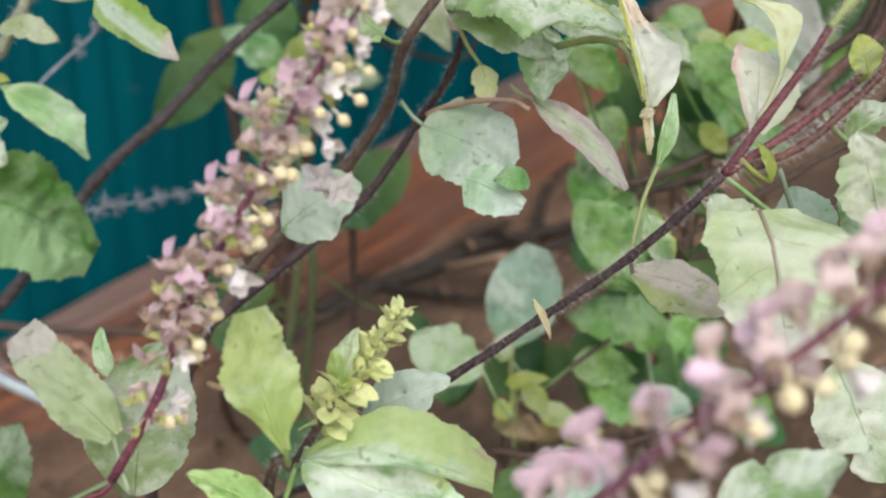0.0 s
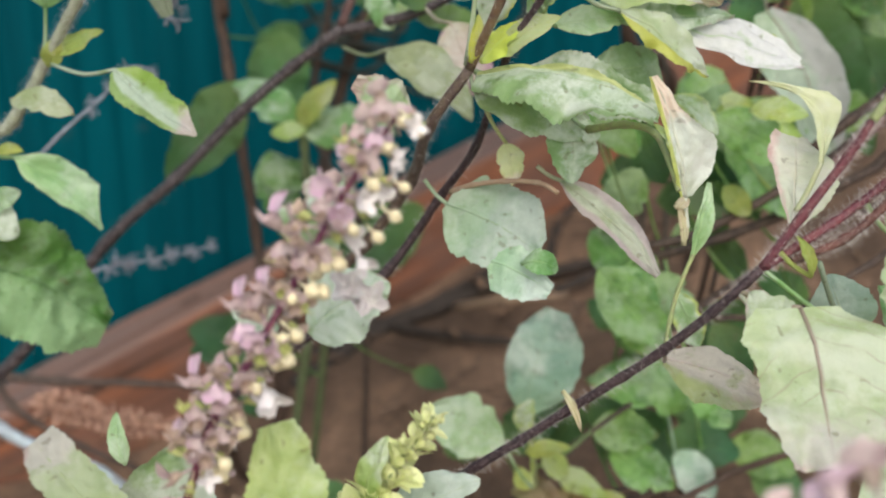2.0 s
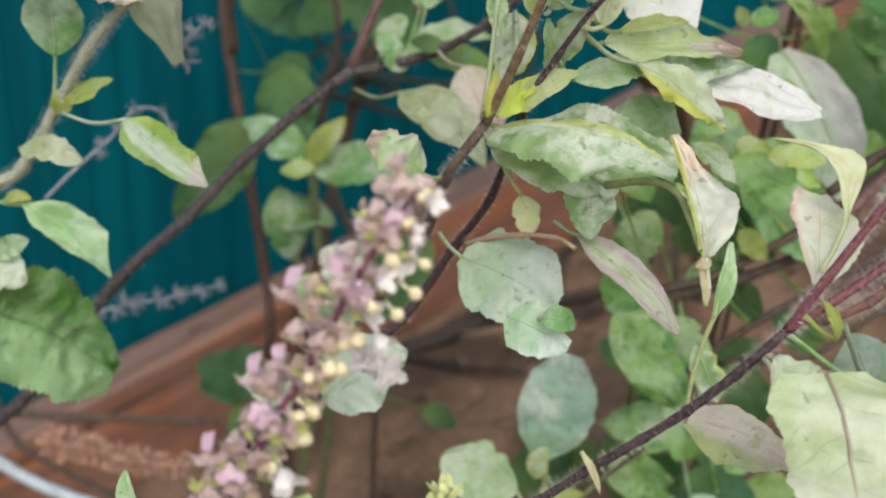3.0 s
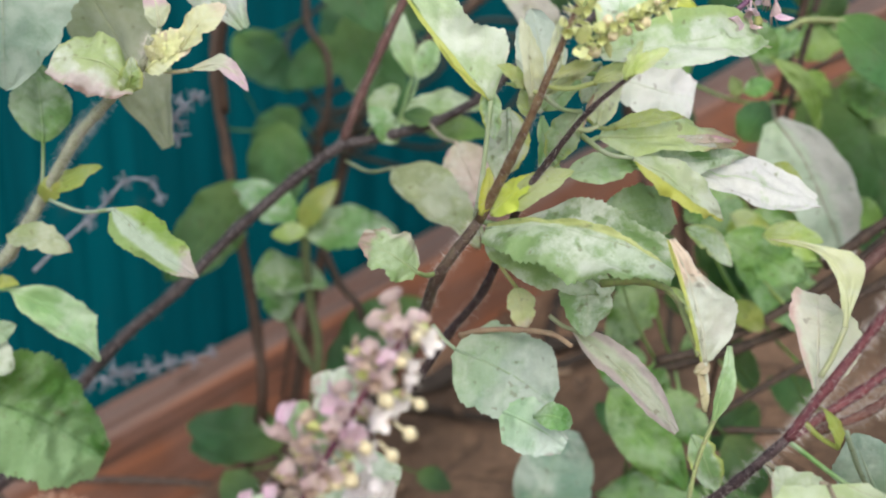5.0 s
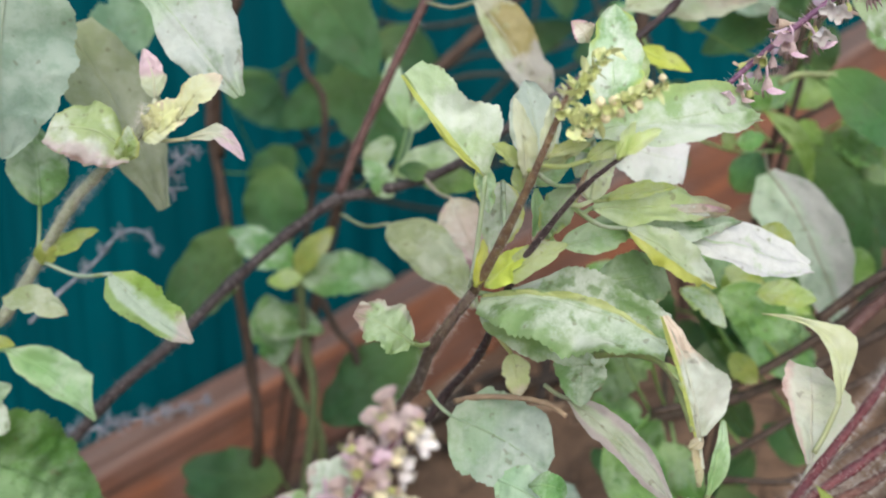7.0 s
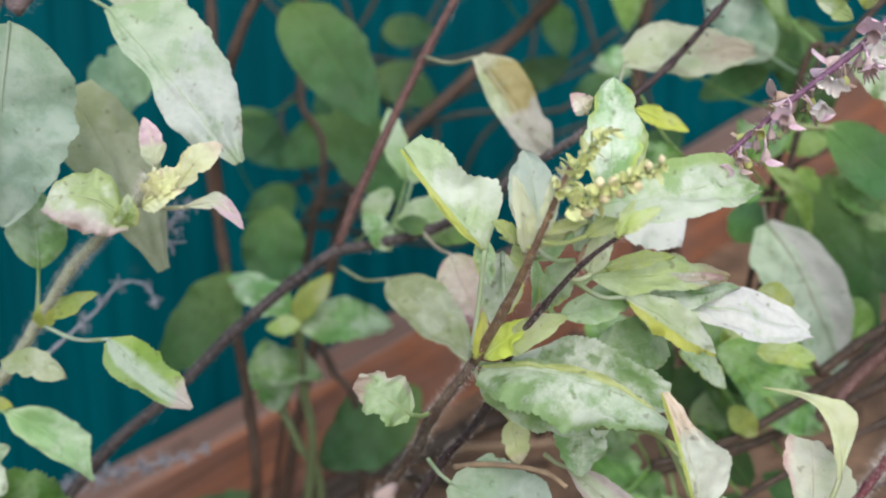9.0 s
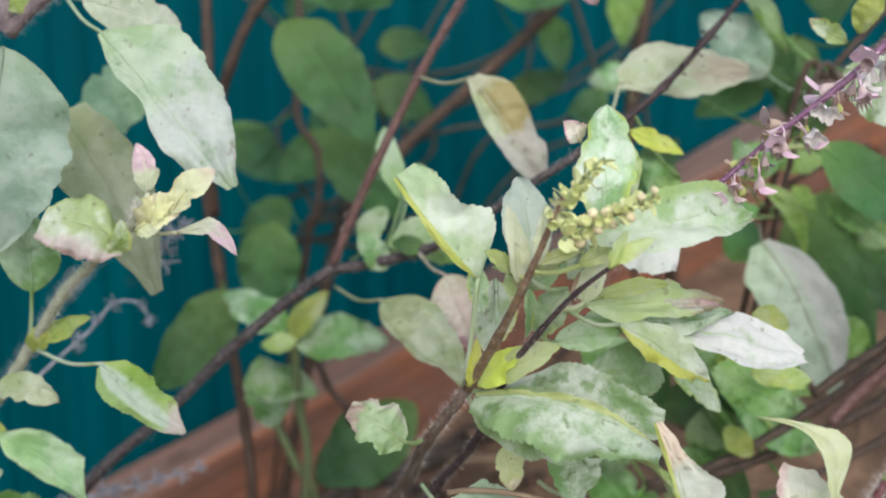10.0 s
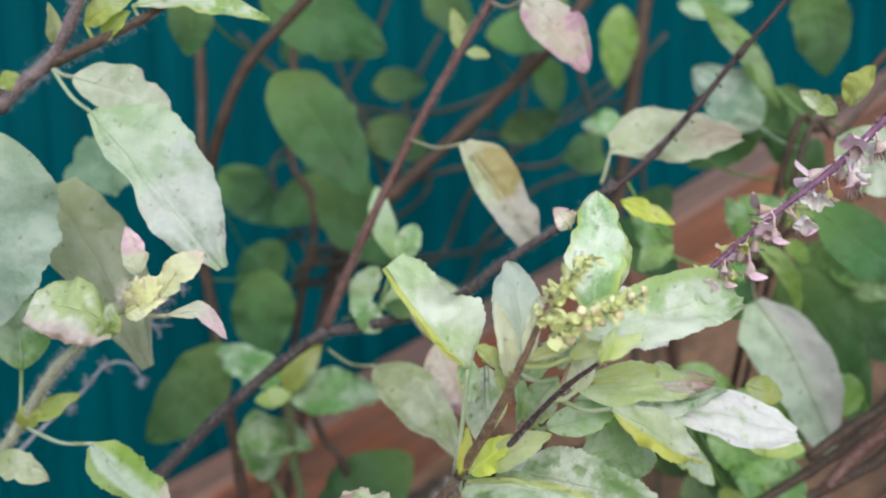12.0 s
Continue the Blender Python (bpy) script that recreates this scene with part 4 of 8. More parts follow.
tall = stem("branch", basil, [(0.0000, 0.2451, 0.3233), (0.0061, 0.2351, 0.3385), (0.0106, 0.2278, 0.3511), (0.0154, 0.2236, 0.3644), (0.0173, 0.2228, 0.3695)], 0.00113, 0.00047, TAWNY, "tawny brown and purple shoot", hair=8, seed=3)
side = stem("branch", basil, [(-0.0668, 0.2767, 0.2273), (-0.0402, 0.2764, 0.2490), (-0.0208, 0.2757, 0.2661), (-0.0067, 0.2759, 0.2863), (0.0023, 0.2652, 0.3020), (0.0085, 0.2436, 0.3270), (0.0145, 0.2371, 0.3384), (0.0213, 0.2286, 0.3496), (0.0299, 0.2227, 0.3582)], 0.00150, 0.00042, PURPLE, "dark purple stem", hair=10, seed=4)
leaf(side, CHARTREUSE, (0.0273, 0.2230, 0.3565), (0.0346, 0.2227, 0.3615), 0.0037, (-0.4003, -0.7363, 0.5456), 0.1, 0.3, 0)
leaf(side, CHARTREUSE, (0.0266, 0.2229, 0.3559), (0.0299, 0.2234, 0.3630), 0.0028, (-0.4982, -0.8173, 0.2895), 0.1, 0.3, 0)
low = stem("branch", basil, [(-0.0880, 0.3000, 0.0600), (-0.0600, 0.2900, 0.1500), (-0.0337, 0.2443, 0.1958), (-0.0194, 0.2384, 0.2112), (-0.0068, 0.2323, 0.2251), (0.0018, 0.2274, 0.2338), (0.0114, 0.2245, 0.2418), (0.0222, 0.2218, 0.2510), (0.0328, 0.2171, 0.2610), (0.0406, 0.2137, 0.2688), (0.0496, 0.2105, 0.2786), (0.0579, 0.2088, 0.2882)], 0.00120, 0.00100, PURPLE, "dark purple stem with white hairs", hair=13, seed=5)
low_a = stem("branch", basil, [(0.0580, 0.2090, 0.2881), (0.0649, 0.2084, 0.2994), (0.0726, 0.2082, 0.3115), (0.0764, 0.2083, 0.3184)], 0.00104, 0.00080, MAROON, "crimson hairy stem", hair=20, seed=6)
stem("branch", basil, [(0.0762, 0.2082, 0.3182), (0.0797, 0.2086, 0.3227), (0.0864, 0.2090, 0.3304)], 0.00098, 0.00140, SHOOT, "pale yellow-green stem tip", hair=8, seed=5)
low_b = stem("branch", basil, [(0.0585, 0.2089, 0.2885), (0.0714, 0.2101, 0.2972), (0.0813, 0.2112, 0.3048), (0.0898, 0.2122, 0.3121), (0.0995, 0.2134, 0.3210)], 0.00104, 0.00086, MAROON, "dark crimson hairy stem", hair=20, seed=7)
low_c = stem("branch", basil, [(0.0637, 0.2090, 0.2896), (0.0732, 0.2077, 0.2947), (0.0811, 0.2068, 0.3027), (0.0887, 0.2061, 0.3118), (0.0959, 0.2053, 0.3206)], 0.00098, 0.00086, RUSSET, "reddish hairy stem", hair=20, seed=8)
young = stem("branch", basil, [(-0.0850, 0.2980, 0.0300), (-0.0600, 0.2400, 0.0800), (-0.0363, 0.1856, 0.2239), (-0.0295, 0.1822, 0.2356), (-0.0233, 0.1798, 0.2468), (-0.0187, 0.1795, 0.2523)], 0.00141, 0.00083, MIX, "greyish hairy young stem", hair=14, seed=9)
# flowering tops
bloom = flower_spike(basil, [(-0.0600, 0.1660, 0.2420), (-0.0497, 0.1644, 0.2597), (-0.0437, 0.1636, 0.2757), (-0.0354, 0.1636, 0.2896), (-0.0277, 0.1644, 0.3026), (-0.0212, 0.1650, 0.3142), (-0.0159, 0.1661, 0.3219), (-0.0126, 0.1660, 0.3264)], 0.00087, 0.00036, PLUM, ["rose", "rust", "rose", "lime", "rose", "lilac", "rust"], 0.0048, 9, 0.0037, "purple flower spike with pinkish calyces and cream buds", 11, hair=5, size=0.86, bare=0.31, lone=0.17, buds=("cream", "cream", "cream", "white", "rust", "lime"), droop=0.40, fade=0.2, lean=0.1)
for kind, at, out, big in (
        ("cream", (-0.0166, 0.1626, 0.3172), (0.6, -0.3, -0.6), 0.58),
        ("cream", (-0.0198, 0.1617, 0.3108), (0.5, -0.4, -0.7), 0.64),
        ("cream", (-0.0163, 0.1613, 0.3096), (0.7, -0.3, -0.6), 0.64),
        ("cream", (-0.0139, 0.1622, 0.3124), (0.8, -0.3, -0.4), 0.67),
        ("white", (-0.0188, 0.1603, 0.3063), (0.6, -0.5, -0.6), 0.72),
        ("cream", (-0.0290, 0.1604, 0.3000), (0.2, -0.8, -0.4), 0.61),
        ("cream", (-0.0123, 0.1625, 0.3167), (0.8, -0.3, -0.4), 0.58),
        ("lilac", (-0.0309, 0.1672, 0.3083), (-0.5, -0.2, 0.8), 1.08),
        ("lilac", (-0.0438, 0.1635, 0.2833), (-0.6, -0.3, 0.6), 0.99),
        ("white", (-0.0340, 0.1599, 0.2851), (0.5, -0.5, -0.6), 1.03),
        ("lilac", (-0.0363, 0.1653, 0.2957), (-0.6, -0.3, 0.6), 0.99),
):
    part(CALYX[kind].name.split(".")[0], CALYX[kind], bloom, "", Matrix.Translation(at) @ Vector(out).to_track_quat("X", "Z").to_matrix().to_4x4() @ Matrix.Scale(big, 4))
bloom_foot = stem("branch", basil, [(-0.0600, 0.1660, 0.2420), (-0.0728, 0.1746, 0.2174), (-0.0870, 0.2970, 0.0400)], 0.00087, 0.00103, PLUM, "purple stem")
for dx, dz, turn in ((0.0, 0.0, 10), (0.0022, -0.0010, 60), (-0.0020, 0.0014, -40)):
    part("petal", CALYX["white"], bloom, "", Matrix.Translation((-0.0201 + dx, 0.1800, 0.2921 + dz)) @ pose(0, 0, 0, turn, -35, -90) @ Matrix.Scale(1.1, 4))
near_bloom = flower_spike(basil, [(0.0066, 0.1084, 0.2635), (0.0183, 0.1069, 0.2743), (0.0239, 0.1067, 0.2800), (0.0321, 0.1076, 0.2866), (0.0417, 0.1095, 0.2926), (0.0510, 0.1124, 0.2991), (0.0605, 0.1162, 0.3044)], 0.00064, 0.00052, PLUM, ["lilac", "rose", "rose", "lilac"], 0.0070, 6, 0.0038, "purple flower spike with cream buds close by", 12, hair=4, fade=0.0, size=0.95, buds=("cream", "cream", "cream", "white"), droop=0.4)
near_foot = stem("branch", basil, [(0.0066, 0.1084, 0.2635), (-0.0070, 0.1269, 0.2369), (-0.0600, 0.2500, 0.0500), (-0.0880, 0.2980, 0.0200)], 0.00064, 0.00091, PLUM, "purple stem")
green_top = flower_spike(basil, [(-0.0245, 0.1805, 0.2447), (-0.0198, 0.1794, 0.2512), (-0.0143, 0.1806, 0.2595), (-0.0100, 0.1813, 0.2650), (-0.0076, 0.1819, 0.2690)], 0.00094, 0.00041, SHOOT, ["bract", "bract", "bract", "young"], 0.0021, 7, 0.0012, "young yellow-green flower spike with pointed bracts", 13, fade=0.5, hair=4, size=1.25, droop=-0.1)
top_a = flower_spike(basil, [(0.0154, 0.2235, 0.3642), (0.0180, 0.2232, 0.3686), (0.0212, 0.2237, 0.3727), (0.0252, 0.2243, 0.3767)], 0.00071, 0.00035, SHOOT, ["young", "bract"], 0.0019, 6, 0.0009, "young green flower buds", 14, size=0.82)
top_b = flower_spike(basil, [(0.0169, 0.2221, 0.3612), (0.0219, 0.2206, 0.3645), (0.0279, 0.2190, 0.3676), (0.0337, 0.2184, 0.3705)], 0.00071, 0.00035, SHOOT, ["young", "young", "bract", "cream"], 0.0019, 6, 0.001, "young green flower buds", 15, size=0.82)
sprig = stem("branch", basil, [(0.0205, 0.2388, 0.3432), (0.0223, 0.2386, 0.3489), (0.0242, 0.2385, 0.3554)], 0.00051, 0.00038, TAN, "thin tan stalk")
rim = stem("branch", basil, [(0.0260, 0.2383, 0.3109), (0.0332, 0.2325, 0.3131), (0.0384, 0.2264, 0.3124), (0.0408, 0.2206, 0.3071), (0.0423, 0.2178, 0.3019)], 0.00091, 0.00048, SHOOT, "yellow-green leaf stalk")
petiole = stem("leaf_stalk", side, [(-0.0040, 0.2618, 0.2909), (0.0011, 0.2565, 0.2940), (0.0088, 0.2500, 0.2965), (0.0161, 0.2440, 0.2975), (0.0201, 0.2395, 0.2963)], 0.00071, 0.00054, TAN, "tan leaf stalk")
# leaves of the tall stem
leaf(tall, SIDED, (0.0021, 0.2376, 0.3504), (-0.0143, 0.2424, 0.3709), 0.0220, (0.1388, -0.9047, 0.4029), 0.05, 0.25, 0, stalk=(-0.0008, 0.2451, 0.3243), sway=0.03, left=(0.05, 0.16, 0.18, 0.16, 0.14, 0.1), right=(0.1, 0.72, 1.0, 0.7, 0.62, 0.62, 0.42), wave=0.05, teeth=0.04, label="pale mint green leaf folded along yellow midrib")
leaf(tall, CHARTREUSE, (0.0113, 0.2323, 0.3512), (0.0226, 0.2317, 0.3573), 0.0029, (-0.2596, -0.7271, 0.6356), 0.1, 0.25, 0)
leaf(tall, MINT, (0.0015, 0.2400, 0.3528), (0.0030, 0.2393, 0.3421), 0.0047, (-0.0040, -0.9388, 0.3445), 0.08, 0.2, 0, stalk=(0.0010, 0.2392, 0.3539))
leaf(tall, LIMED, (0.0126, 0.2357, 0.3485), (0.0204, 0.2381, 0.3541), 0.0055, (-0.1903, -0.8393, 0.5092), 0.1, 0.2, 0)
leaf(tall, LIMED, (0.0193, 0.2491, 0.3326), (0.0370, 0.2575, 0.3335), 0.0076, (0.0932, -0.8527, 0.5141), 0.08, 0.2, 0, stalk=(0.0156, 0.2400, 0.3373))
leaf(tall, POWDER, (0.0141, 0.2490, 0.3481), (0.0119, 0.2603, 0.3678), 0.0114, (-0.0009, -0.7808, 0.6248), 0.06, 0.25, 0, stalk=(0.0126, 0.2434, 0.3471), wide=0.5, label="bluish grey leaf")
leaf(tall, PRIMROSE, (0.0095, 0.2278, 0.3516), (0.0072, 0.2280, 0.3673), 0.0046, (0.2200, -0.7100, 0.6690), 0.08, 0.4, 0, label="folded young yellow-green leaf")
leaf(tall, PRIMROSE, (0.0132, 0.2263, 0.3554), (0.0148, 0.2260, 0.3676), 0.0033, (0.2200, -0.7100, 0.6690), 0.08, 0.4, 0)
leaf(tall, YELLOW, (0.0084, 0.2281, 0.3539), (0.0029, 0.2278, 0.3583), 0.0038, (0.4271, -0.7810, 0.4556), 0.1, 0.3, 0, stalk=(0.0112, 0.2272, 0.3528))
leaf(tall, CHARTREUSE, (0.0094, 0.2333, 0.3473), (0.0098, 0.2324, 0.3557), 0.0052, (0.0842, -0.9910, -0.1042), 0.1, 0.2, 0)
leaf(tall, CHARTREUSE, (0.0132, 0.2264, 0.3559), (0.0216, 0.2248, 0.3586), 0.0033, (-0.3418, -0.6659, 0.6631), 0.1, 0.3, 0)
leaf(tall, CHARTREUSE, (0.0218, 0.2310, 0.3543), (0.0297, 0.2328, 0.3576), 0.0038, (-0.0896, -0.7510, 0.6542), 0.1, 0.2, 0, stalk=(0.0118, 0.2267, 0.3544), label="young yellow-green leaf")
leaf(tall, LEMON, (0.0002, 0.2422, 0.3253), (0.0019, 0.2428, 0.3356), 0.0034, (0.1913, -0.9510, 0.2431), 0.1, 0.3, 0)
leaf(tall, MINT, (0.0244, 0.2398, 0.3575), (0.0209, 0.2386, 0.3494), 0.0054, (-0.3792, -0.8795, 0.2877), 0.1, 0.2, 0, stalk=(0.0130, 0.2257, 0.3578))
leaf(tall, LEMON, (0.0024, 0.2422, 0.3253), (0.0117, 0.2413, 0.3341), 0.0072, (-0.2696, -0.7751, 0.5715), 0.1, 0.2, 0, label="bright yellow young leaf")
leaf(tall, SUNNY, (0.0057, 0.2416, 0.3270), (0.0194, 0.2385, 0.3354), 0.0072, (-0.2696, -0.7751, 0.5715), 0.1, 0.2, 0, stalk=(0.0016, 0.2426, 0.3271))
leaf(tall, MINT, (0.0064, 0.2484, 0.3472), (0.0041, 0.2443, 0.3319), 0.0100, (-0.0275, -0.9633, 0.2670), 0.06, 0.2, 0, stalk=(0.0061, 0.2351, 0.3385))
leaf(tall, MINT, (0.0204, 0.2376, 0.3479), (0.0150, 0.2417, 0.3357), 0.0075, (-0.1955, -0.8825, 0.4277), 0.08, 0.25, 0, stalk=(0.0112, 0.2272, 0.3528))
leaf(tall, LIMED, (0.0134, 0.2464, 0.3458), (0.0127, 0.2447, 0.3351), 0.0031, (0.1912, -0.9221, 0.3364), 0.08, 0.2, 0)
leaf(tall, YELLOW, (0.0119, 0.2299, 0.3517), (0.0046, 0.2303, 0.3545), 0.0029, (0.2671, -0.5918, 0.7605), 0.1, 0.3, 0)
leaf(tall, MINT, (0.0287, 0.2447, 0.3564), (0.0303, 0.2536, 0.3841), 0.0136, (0.0506, -0.9512, 0.3043), 0.08, 0.3, 0, stalk=(0.0197, 0.2346, 0.3563), wide=0.56, bites=4, label="pale crinkled mint leaf")
leaf(tall, PINK, (0.0245, 0.2515, 0.3766), (0.0211, 0.2512, 0.3811), 0.0054, (0.2524, -0.9615, 0.1090), 0.25, 0.2, 0.2)
leaf(tall, LIGHT, (0.0347, 0.2493, 0.3640), (0.0342, 0.2538, 0.3786), 0.0042, (0.3441, -0.8920, 0.2932), 0.08, 0.3, 0, stalk=(0.0242, 0.2385, 0.3554))
leaf(tall, HEMMED, (0.0225, 0.2311, 0.3602), (0.0621, 0.2505, 0.3617), 0.0146, (0.2811, -0.6289, 0.7249), 0.07, 0.25, 0.03, left=(.3, .7, .85, .95, 1.0, .9, .6), right=(.3, .8, 1.0, 1.0, .9, .7, .35), stalk=(0.0162, 0.2297, 0.3574), label="light green serrated leaf")
leaf(tall, TATTERED, (-0.0138, 0.2413, 0.3129), (-0.0257, 0.2393, 0.3208), 0.0136, (0.1432, -0.8431, 0.5183), 0.06, 0.2, 0, stalk=(-0.0094, 0.2483, 0.3106), left=(0.3, 0.6, 0.8, 0.6, 0.75, 0.45, 0.2), right=(0.3, 0.7, 0.75, 0.9, 0.6, 0.75, 0.5, 0.35), teeth=0.08, wave=0.15, label="small green leaf with brown eaten margin")
leaf(tall, RIDGED, (0.0015, 0.2444, 0.3217), (0.0390, 0.2255, 0.3173), 0.0232, (0.0003, -0.7021, 0.7121), 0.1, 0.12, 0.05, left=(0.1, 0.14, 0.18, 0.2, 0.2, 0.15, 0.05), right=(0.3, 0.75, 1, 1, 0.9, 0.65, 0.25), teeth=0.08, wave=0.24, quilt=0.05, label="long pale mottled leaf arching over")
leaf(tall, PALE, (0.0013, 0.2463, 0.3180), (0.0294, 0.2420, 0.3084), 0.0162, (0.0980, -0.7643, 0.6374), 0.08, 0.1, 0.03, stalk=(0.0000, 0.2451, 0.3233), label="green leaf with dark spots")
leaf(tall, MOTTLED, (0.0223, 0.2443, 0.3142), (0.0234, 0.2405, 0.2981), 0.0122, (-0.0636, -0.9725, 0.2242), 0.05, 0.3, 0, stalk=(0.0260, 0.2383, 0.3109), label="pale leaf tip with pinkish edge")
leaf(tall, MOTTLED, (0.0086, 0.2543, 0.3205), (0.0439, 0.2482, 0.3134), 0.0168, (0.0886, -0.7523, 0.6529), 0.1, 0.12, 0, stalk=(0.0000, 0.2451, 0.3233), left=(0.1, 0.4, 0.75, 0.85, 0.85, 0.75, 0.6, 0.35), right=(0.1, 0.5, 0.8, 0.9, 0.9, 0.8, 0.6), teeth=0.08, wave=0.2, quilt=0.04, label="whitish mottled leaf with serrated margin")
leaf(tall, SHADE, (0.0291, 0.2623, 0.3198), (0.0467, 0.2657, 0.3213), 0.0139, (0.0911, -0.8037, 0.5880), 0.1, 0.12, 0, stalk=(0.0000, 0.2451, 0.3233), left=(0.2, 0.6, 0.8, 0.9, 0.9, 0.8, 0.5), right=(0.2, 0.7, 0.9, 1, 1, 0.9, 0.6), teeth=0.05)
# leaves of the side stem
leaf(side, MOTTLED, (0.0271, 0.2590, 0.3351), (0.0649, 0.2696, 0.3327), 0.0098, (0.1786, -0.7694, 0.6133), 0.06, 0.25, 0, bites=5, teeth=0.06, blunt=0.8, label="pale leaf with whitish dried patches")
leaf(side, PINK, (0.0392, 0.2565, 0.3375), (0.0581, 0.2586, 0.3380), 0.0028, (-0.0013, -0.8065, 0.5912), 0.08, 0.3, 0)
leaf(side, SNOW, (0.0438, 0.2567, 0.3384), (0.0542, 0.2574, 0.3371), 0.0026, (-0.0013, -0.8065, 0.5912), 0.08, 0.3, 0)
leaf(side, LILY, (0.0399, 0.2682, 0.3325), (0.0822, 0.2692, 0.3210), 0.0151, (0.0831, -0.6165, 0.7829), 0.06, 0.15, 0, stalk=(0.0324, 0.2653, 0.3355), left=(0.2, 0.75, 0.85, 0.9, 1.0, 0.9, 0.75, 0.3), right=(0.2, 0.5, 0.6, 0.75, 1.0, 0.95, 0.7, 0.3), wave=0.06, teeth=0.012, label="whitish bleached leaf")
leaf(side, GILDED, (0.0341, 0.2519, 0.3357), (0.0580, 0.2581, 0.3201), 0.0100, (0.3593, -0.8220, 0.4419), 0.1, 0.2, 0.05, stalk=(0.0205, 0.2388, 0.3432), bites=4, teeth=0.06, wave=0.18, label="pale green leaf with yellow margin")
leaf(side, STAINED, (0.0262, 0.2521, 0.3403), (0.0608, 0.2654, 0.3365), 0.0108, (0.1756, -0.7441, 0.6446), 0.07, 0.25, 0, stalk=(0.0205, 0.2388, 0.3432), teeth=0.05, label="yellow-green leaf stained brown and whitish")
leaf(side, CHARTREUSE, (0.0292, 0.2496, 0.3427), (0.0452, 0.2531, 0.3446), 0.0042, (-0.0005, -0.7547, 0.6561), 0.1, 0.3, 0, stalk=(0.0216, 0.2386, 0.3468))
leaf(side, PRIMROSE, (0.0240, 0.2378, 0.3448), (0.0282, 0.2397, 0.3564), 0.0067, (-0.2852, -0.8621, 0.4188), 0.08, 0.2, 0, stalk=(0.0187, 0.2318, 0.3454))
leaf(side, SNOW, (0.0365, 0.2896, 0.3496), (0.0559, 0.2892, 0.3443), 0.0161, (0.0457, -0.9380, 0.3437), 0.05, 0.1, 0, left=(0.4, 0.7, 0.8, 0.85, 0.85, 0.8, 0.6), right=(0.4, 0.8, 0.95, 1, 1, 0.95, 0.8), blunt=0.9)
leaf(side, WAXEN, (-0.0051, 0.2567, 0.2893), (0.0170, 0.2460, 0.2802), 0.0221, (-0.1389, -0.8182, 0.5579), 0.05, 0.1, 0, stalk=(-0.0105, 0.2582, 0.2950), left=(0.25, 0.85, 0.95, 0.9, 0.95, 0.8, 0.35), right=(0.2, 0.75, 1.0, 1.0, 0.95, 0.75, 0.3), teeth=0.025, wave=0.05, label="rounded pale leaf with notched margin")
leaf(side, WAXEN, (0.0055, 0.2455, 0.2783), (0.0190, 0.2379, 0.2731), 0.0138, (-0.1412, -0.8423, 0.5202), 0.05, 0.1, 0, left=(0.3, 0.75, 0.8, 0.6, 0.4, 0.3), right=(0.3, 0.9, 1.0, 0.95, 0.7, 0.3), teeth=0.02, wave=0.05, label="pale leaf with curled green tip")
leaf(side, GREEN, (0.0123, 0.2401, 0.2793), (0.0206, 0.2374, 0.2791), 0.0065, (-0.1810, -0.7874, 0.5893), 0.2, 0.3, 0.15, bites=0, teeth=0.05, blunt=0.4, wide=0.55)
leaf(side, LILACED, (0.0217, 0.2464, 0.2974), (0.0425, 0.2322, 0.2790), 0.0088, (0.0480, -0.8006, 0.5972), 0.06, 0.25, 0, stalk=(0.0159, 0.2469, 0.3008), sway=0.02, left=(0.25, 0.7, 0.85, 0.95, 0.9, 0.8, 0.5, 0.2), right=(0.2, 0.6, 0.8, 0.7, 0.75, 0.8, 0.6, 0.2), wave=0.1, label="pinkish grey withered leaf")
leaf(side, CREAMY, (0.0093, 0.2593, 0.3038), (0.0109, 0.2558, 0.2940), 0.0071, (0.0949, -0.9169, 0.3876), 0.1, 0.2, 0, stalk=(0.0022, 0.2536, 0.3175))
# leaves of the low stem
leaf(low, ARCHED, (0.0438, 0.2182, 0.3005), (0.0365, 0.2217, 0.3249), 0.0167, (0.0984, -0.9131, 0.3957), 0.06, 0.2, 0, stalk=(0.0444, 0.2168, 0.2944), sway=-0.04, left=(0.1, 0.22, 0.26, 0.26, 0.24, 0.2, 0.1), right=(0.2, 0.72, 0.92, 0.85, 0.55, 0.28, 0.22, 0.1), wave=0.1, label="curled pale leaf with pink dried tip")
leaf(low, LIGHT, (0.0439, 0.2193, 0.3054), (0.0371, 0.2207, 0.3154), 0.0037, (0.4638, -0.7758, 0.4277), 0.1, 0.3, 0)
leaf(low, LIMED, (0.0459, 0.2170, 0.2881), (0.0489, 0.2200, 0.3033), 0.0054, (0.0979, -0.8929, 0.4395), 0.08, 0.25, 0, left=(0.1, 0.35, 0.45, 0.4, 0.3, 0.15), right=(0.15, 0.6, 0.9, 0.85, 0.6, 0.25), label="small pale green folded leaf")
leaf(low, TAWNYLEAF, (0.0439, 0.2162, 0.2909), (0.0425, 0.2181, 0.3000), 0.0020, (0.1948, -0.9183, 0.3446), 0.08, 0.4, 0.1, name="shred", label="withered tan shred on stem")
leaf(low, TAWNYLEAF, (0.0417, 0.2173, 0.2987), (0.0453, 0.2179, 0.3011), 0.0025, (0.0963, -0.8478, 0.5215), 0.08, 0.5, 0.5, name="shred", label="withered tan shred on stem")
petiole = stem("leaf_stalk", low, [(0.0406, 0.2136, 0.2685), (0.0417, 0.2150, 0.2748), (0.0433, 0.2160, 0.2815), (0.0461, 0.2170, 0.2887)], 0.00048, 0.00048, SHOOT, "green leaf stalk")
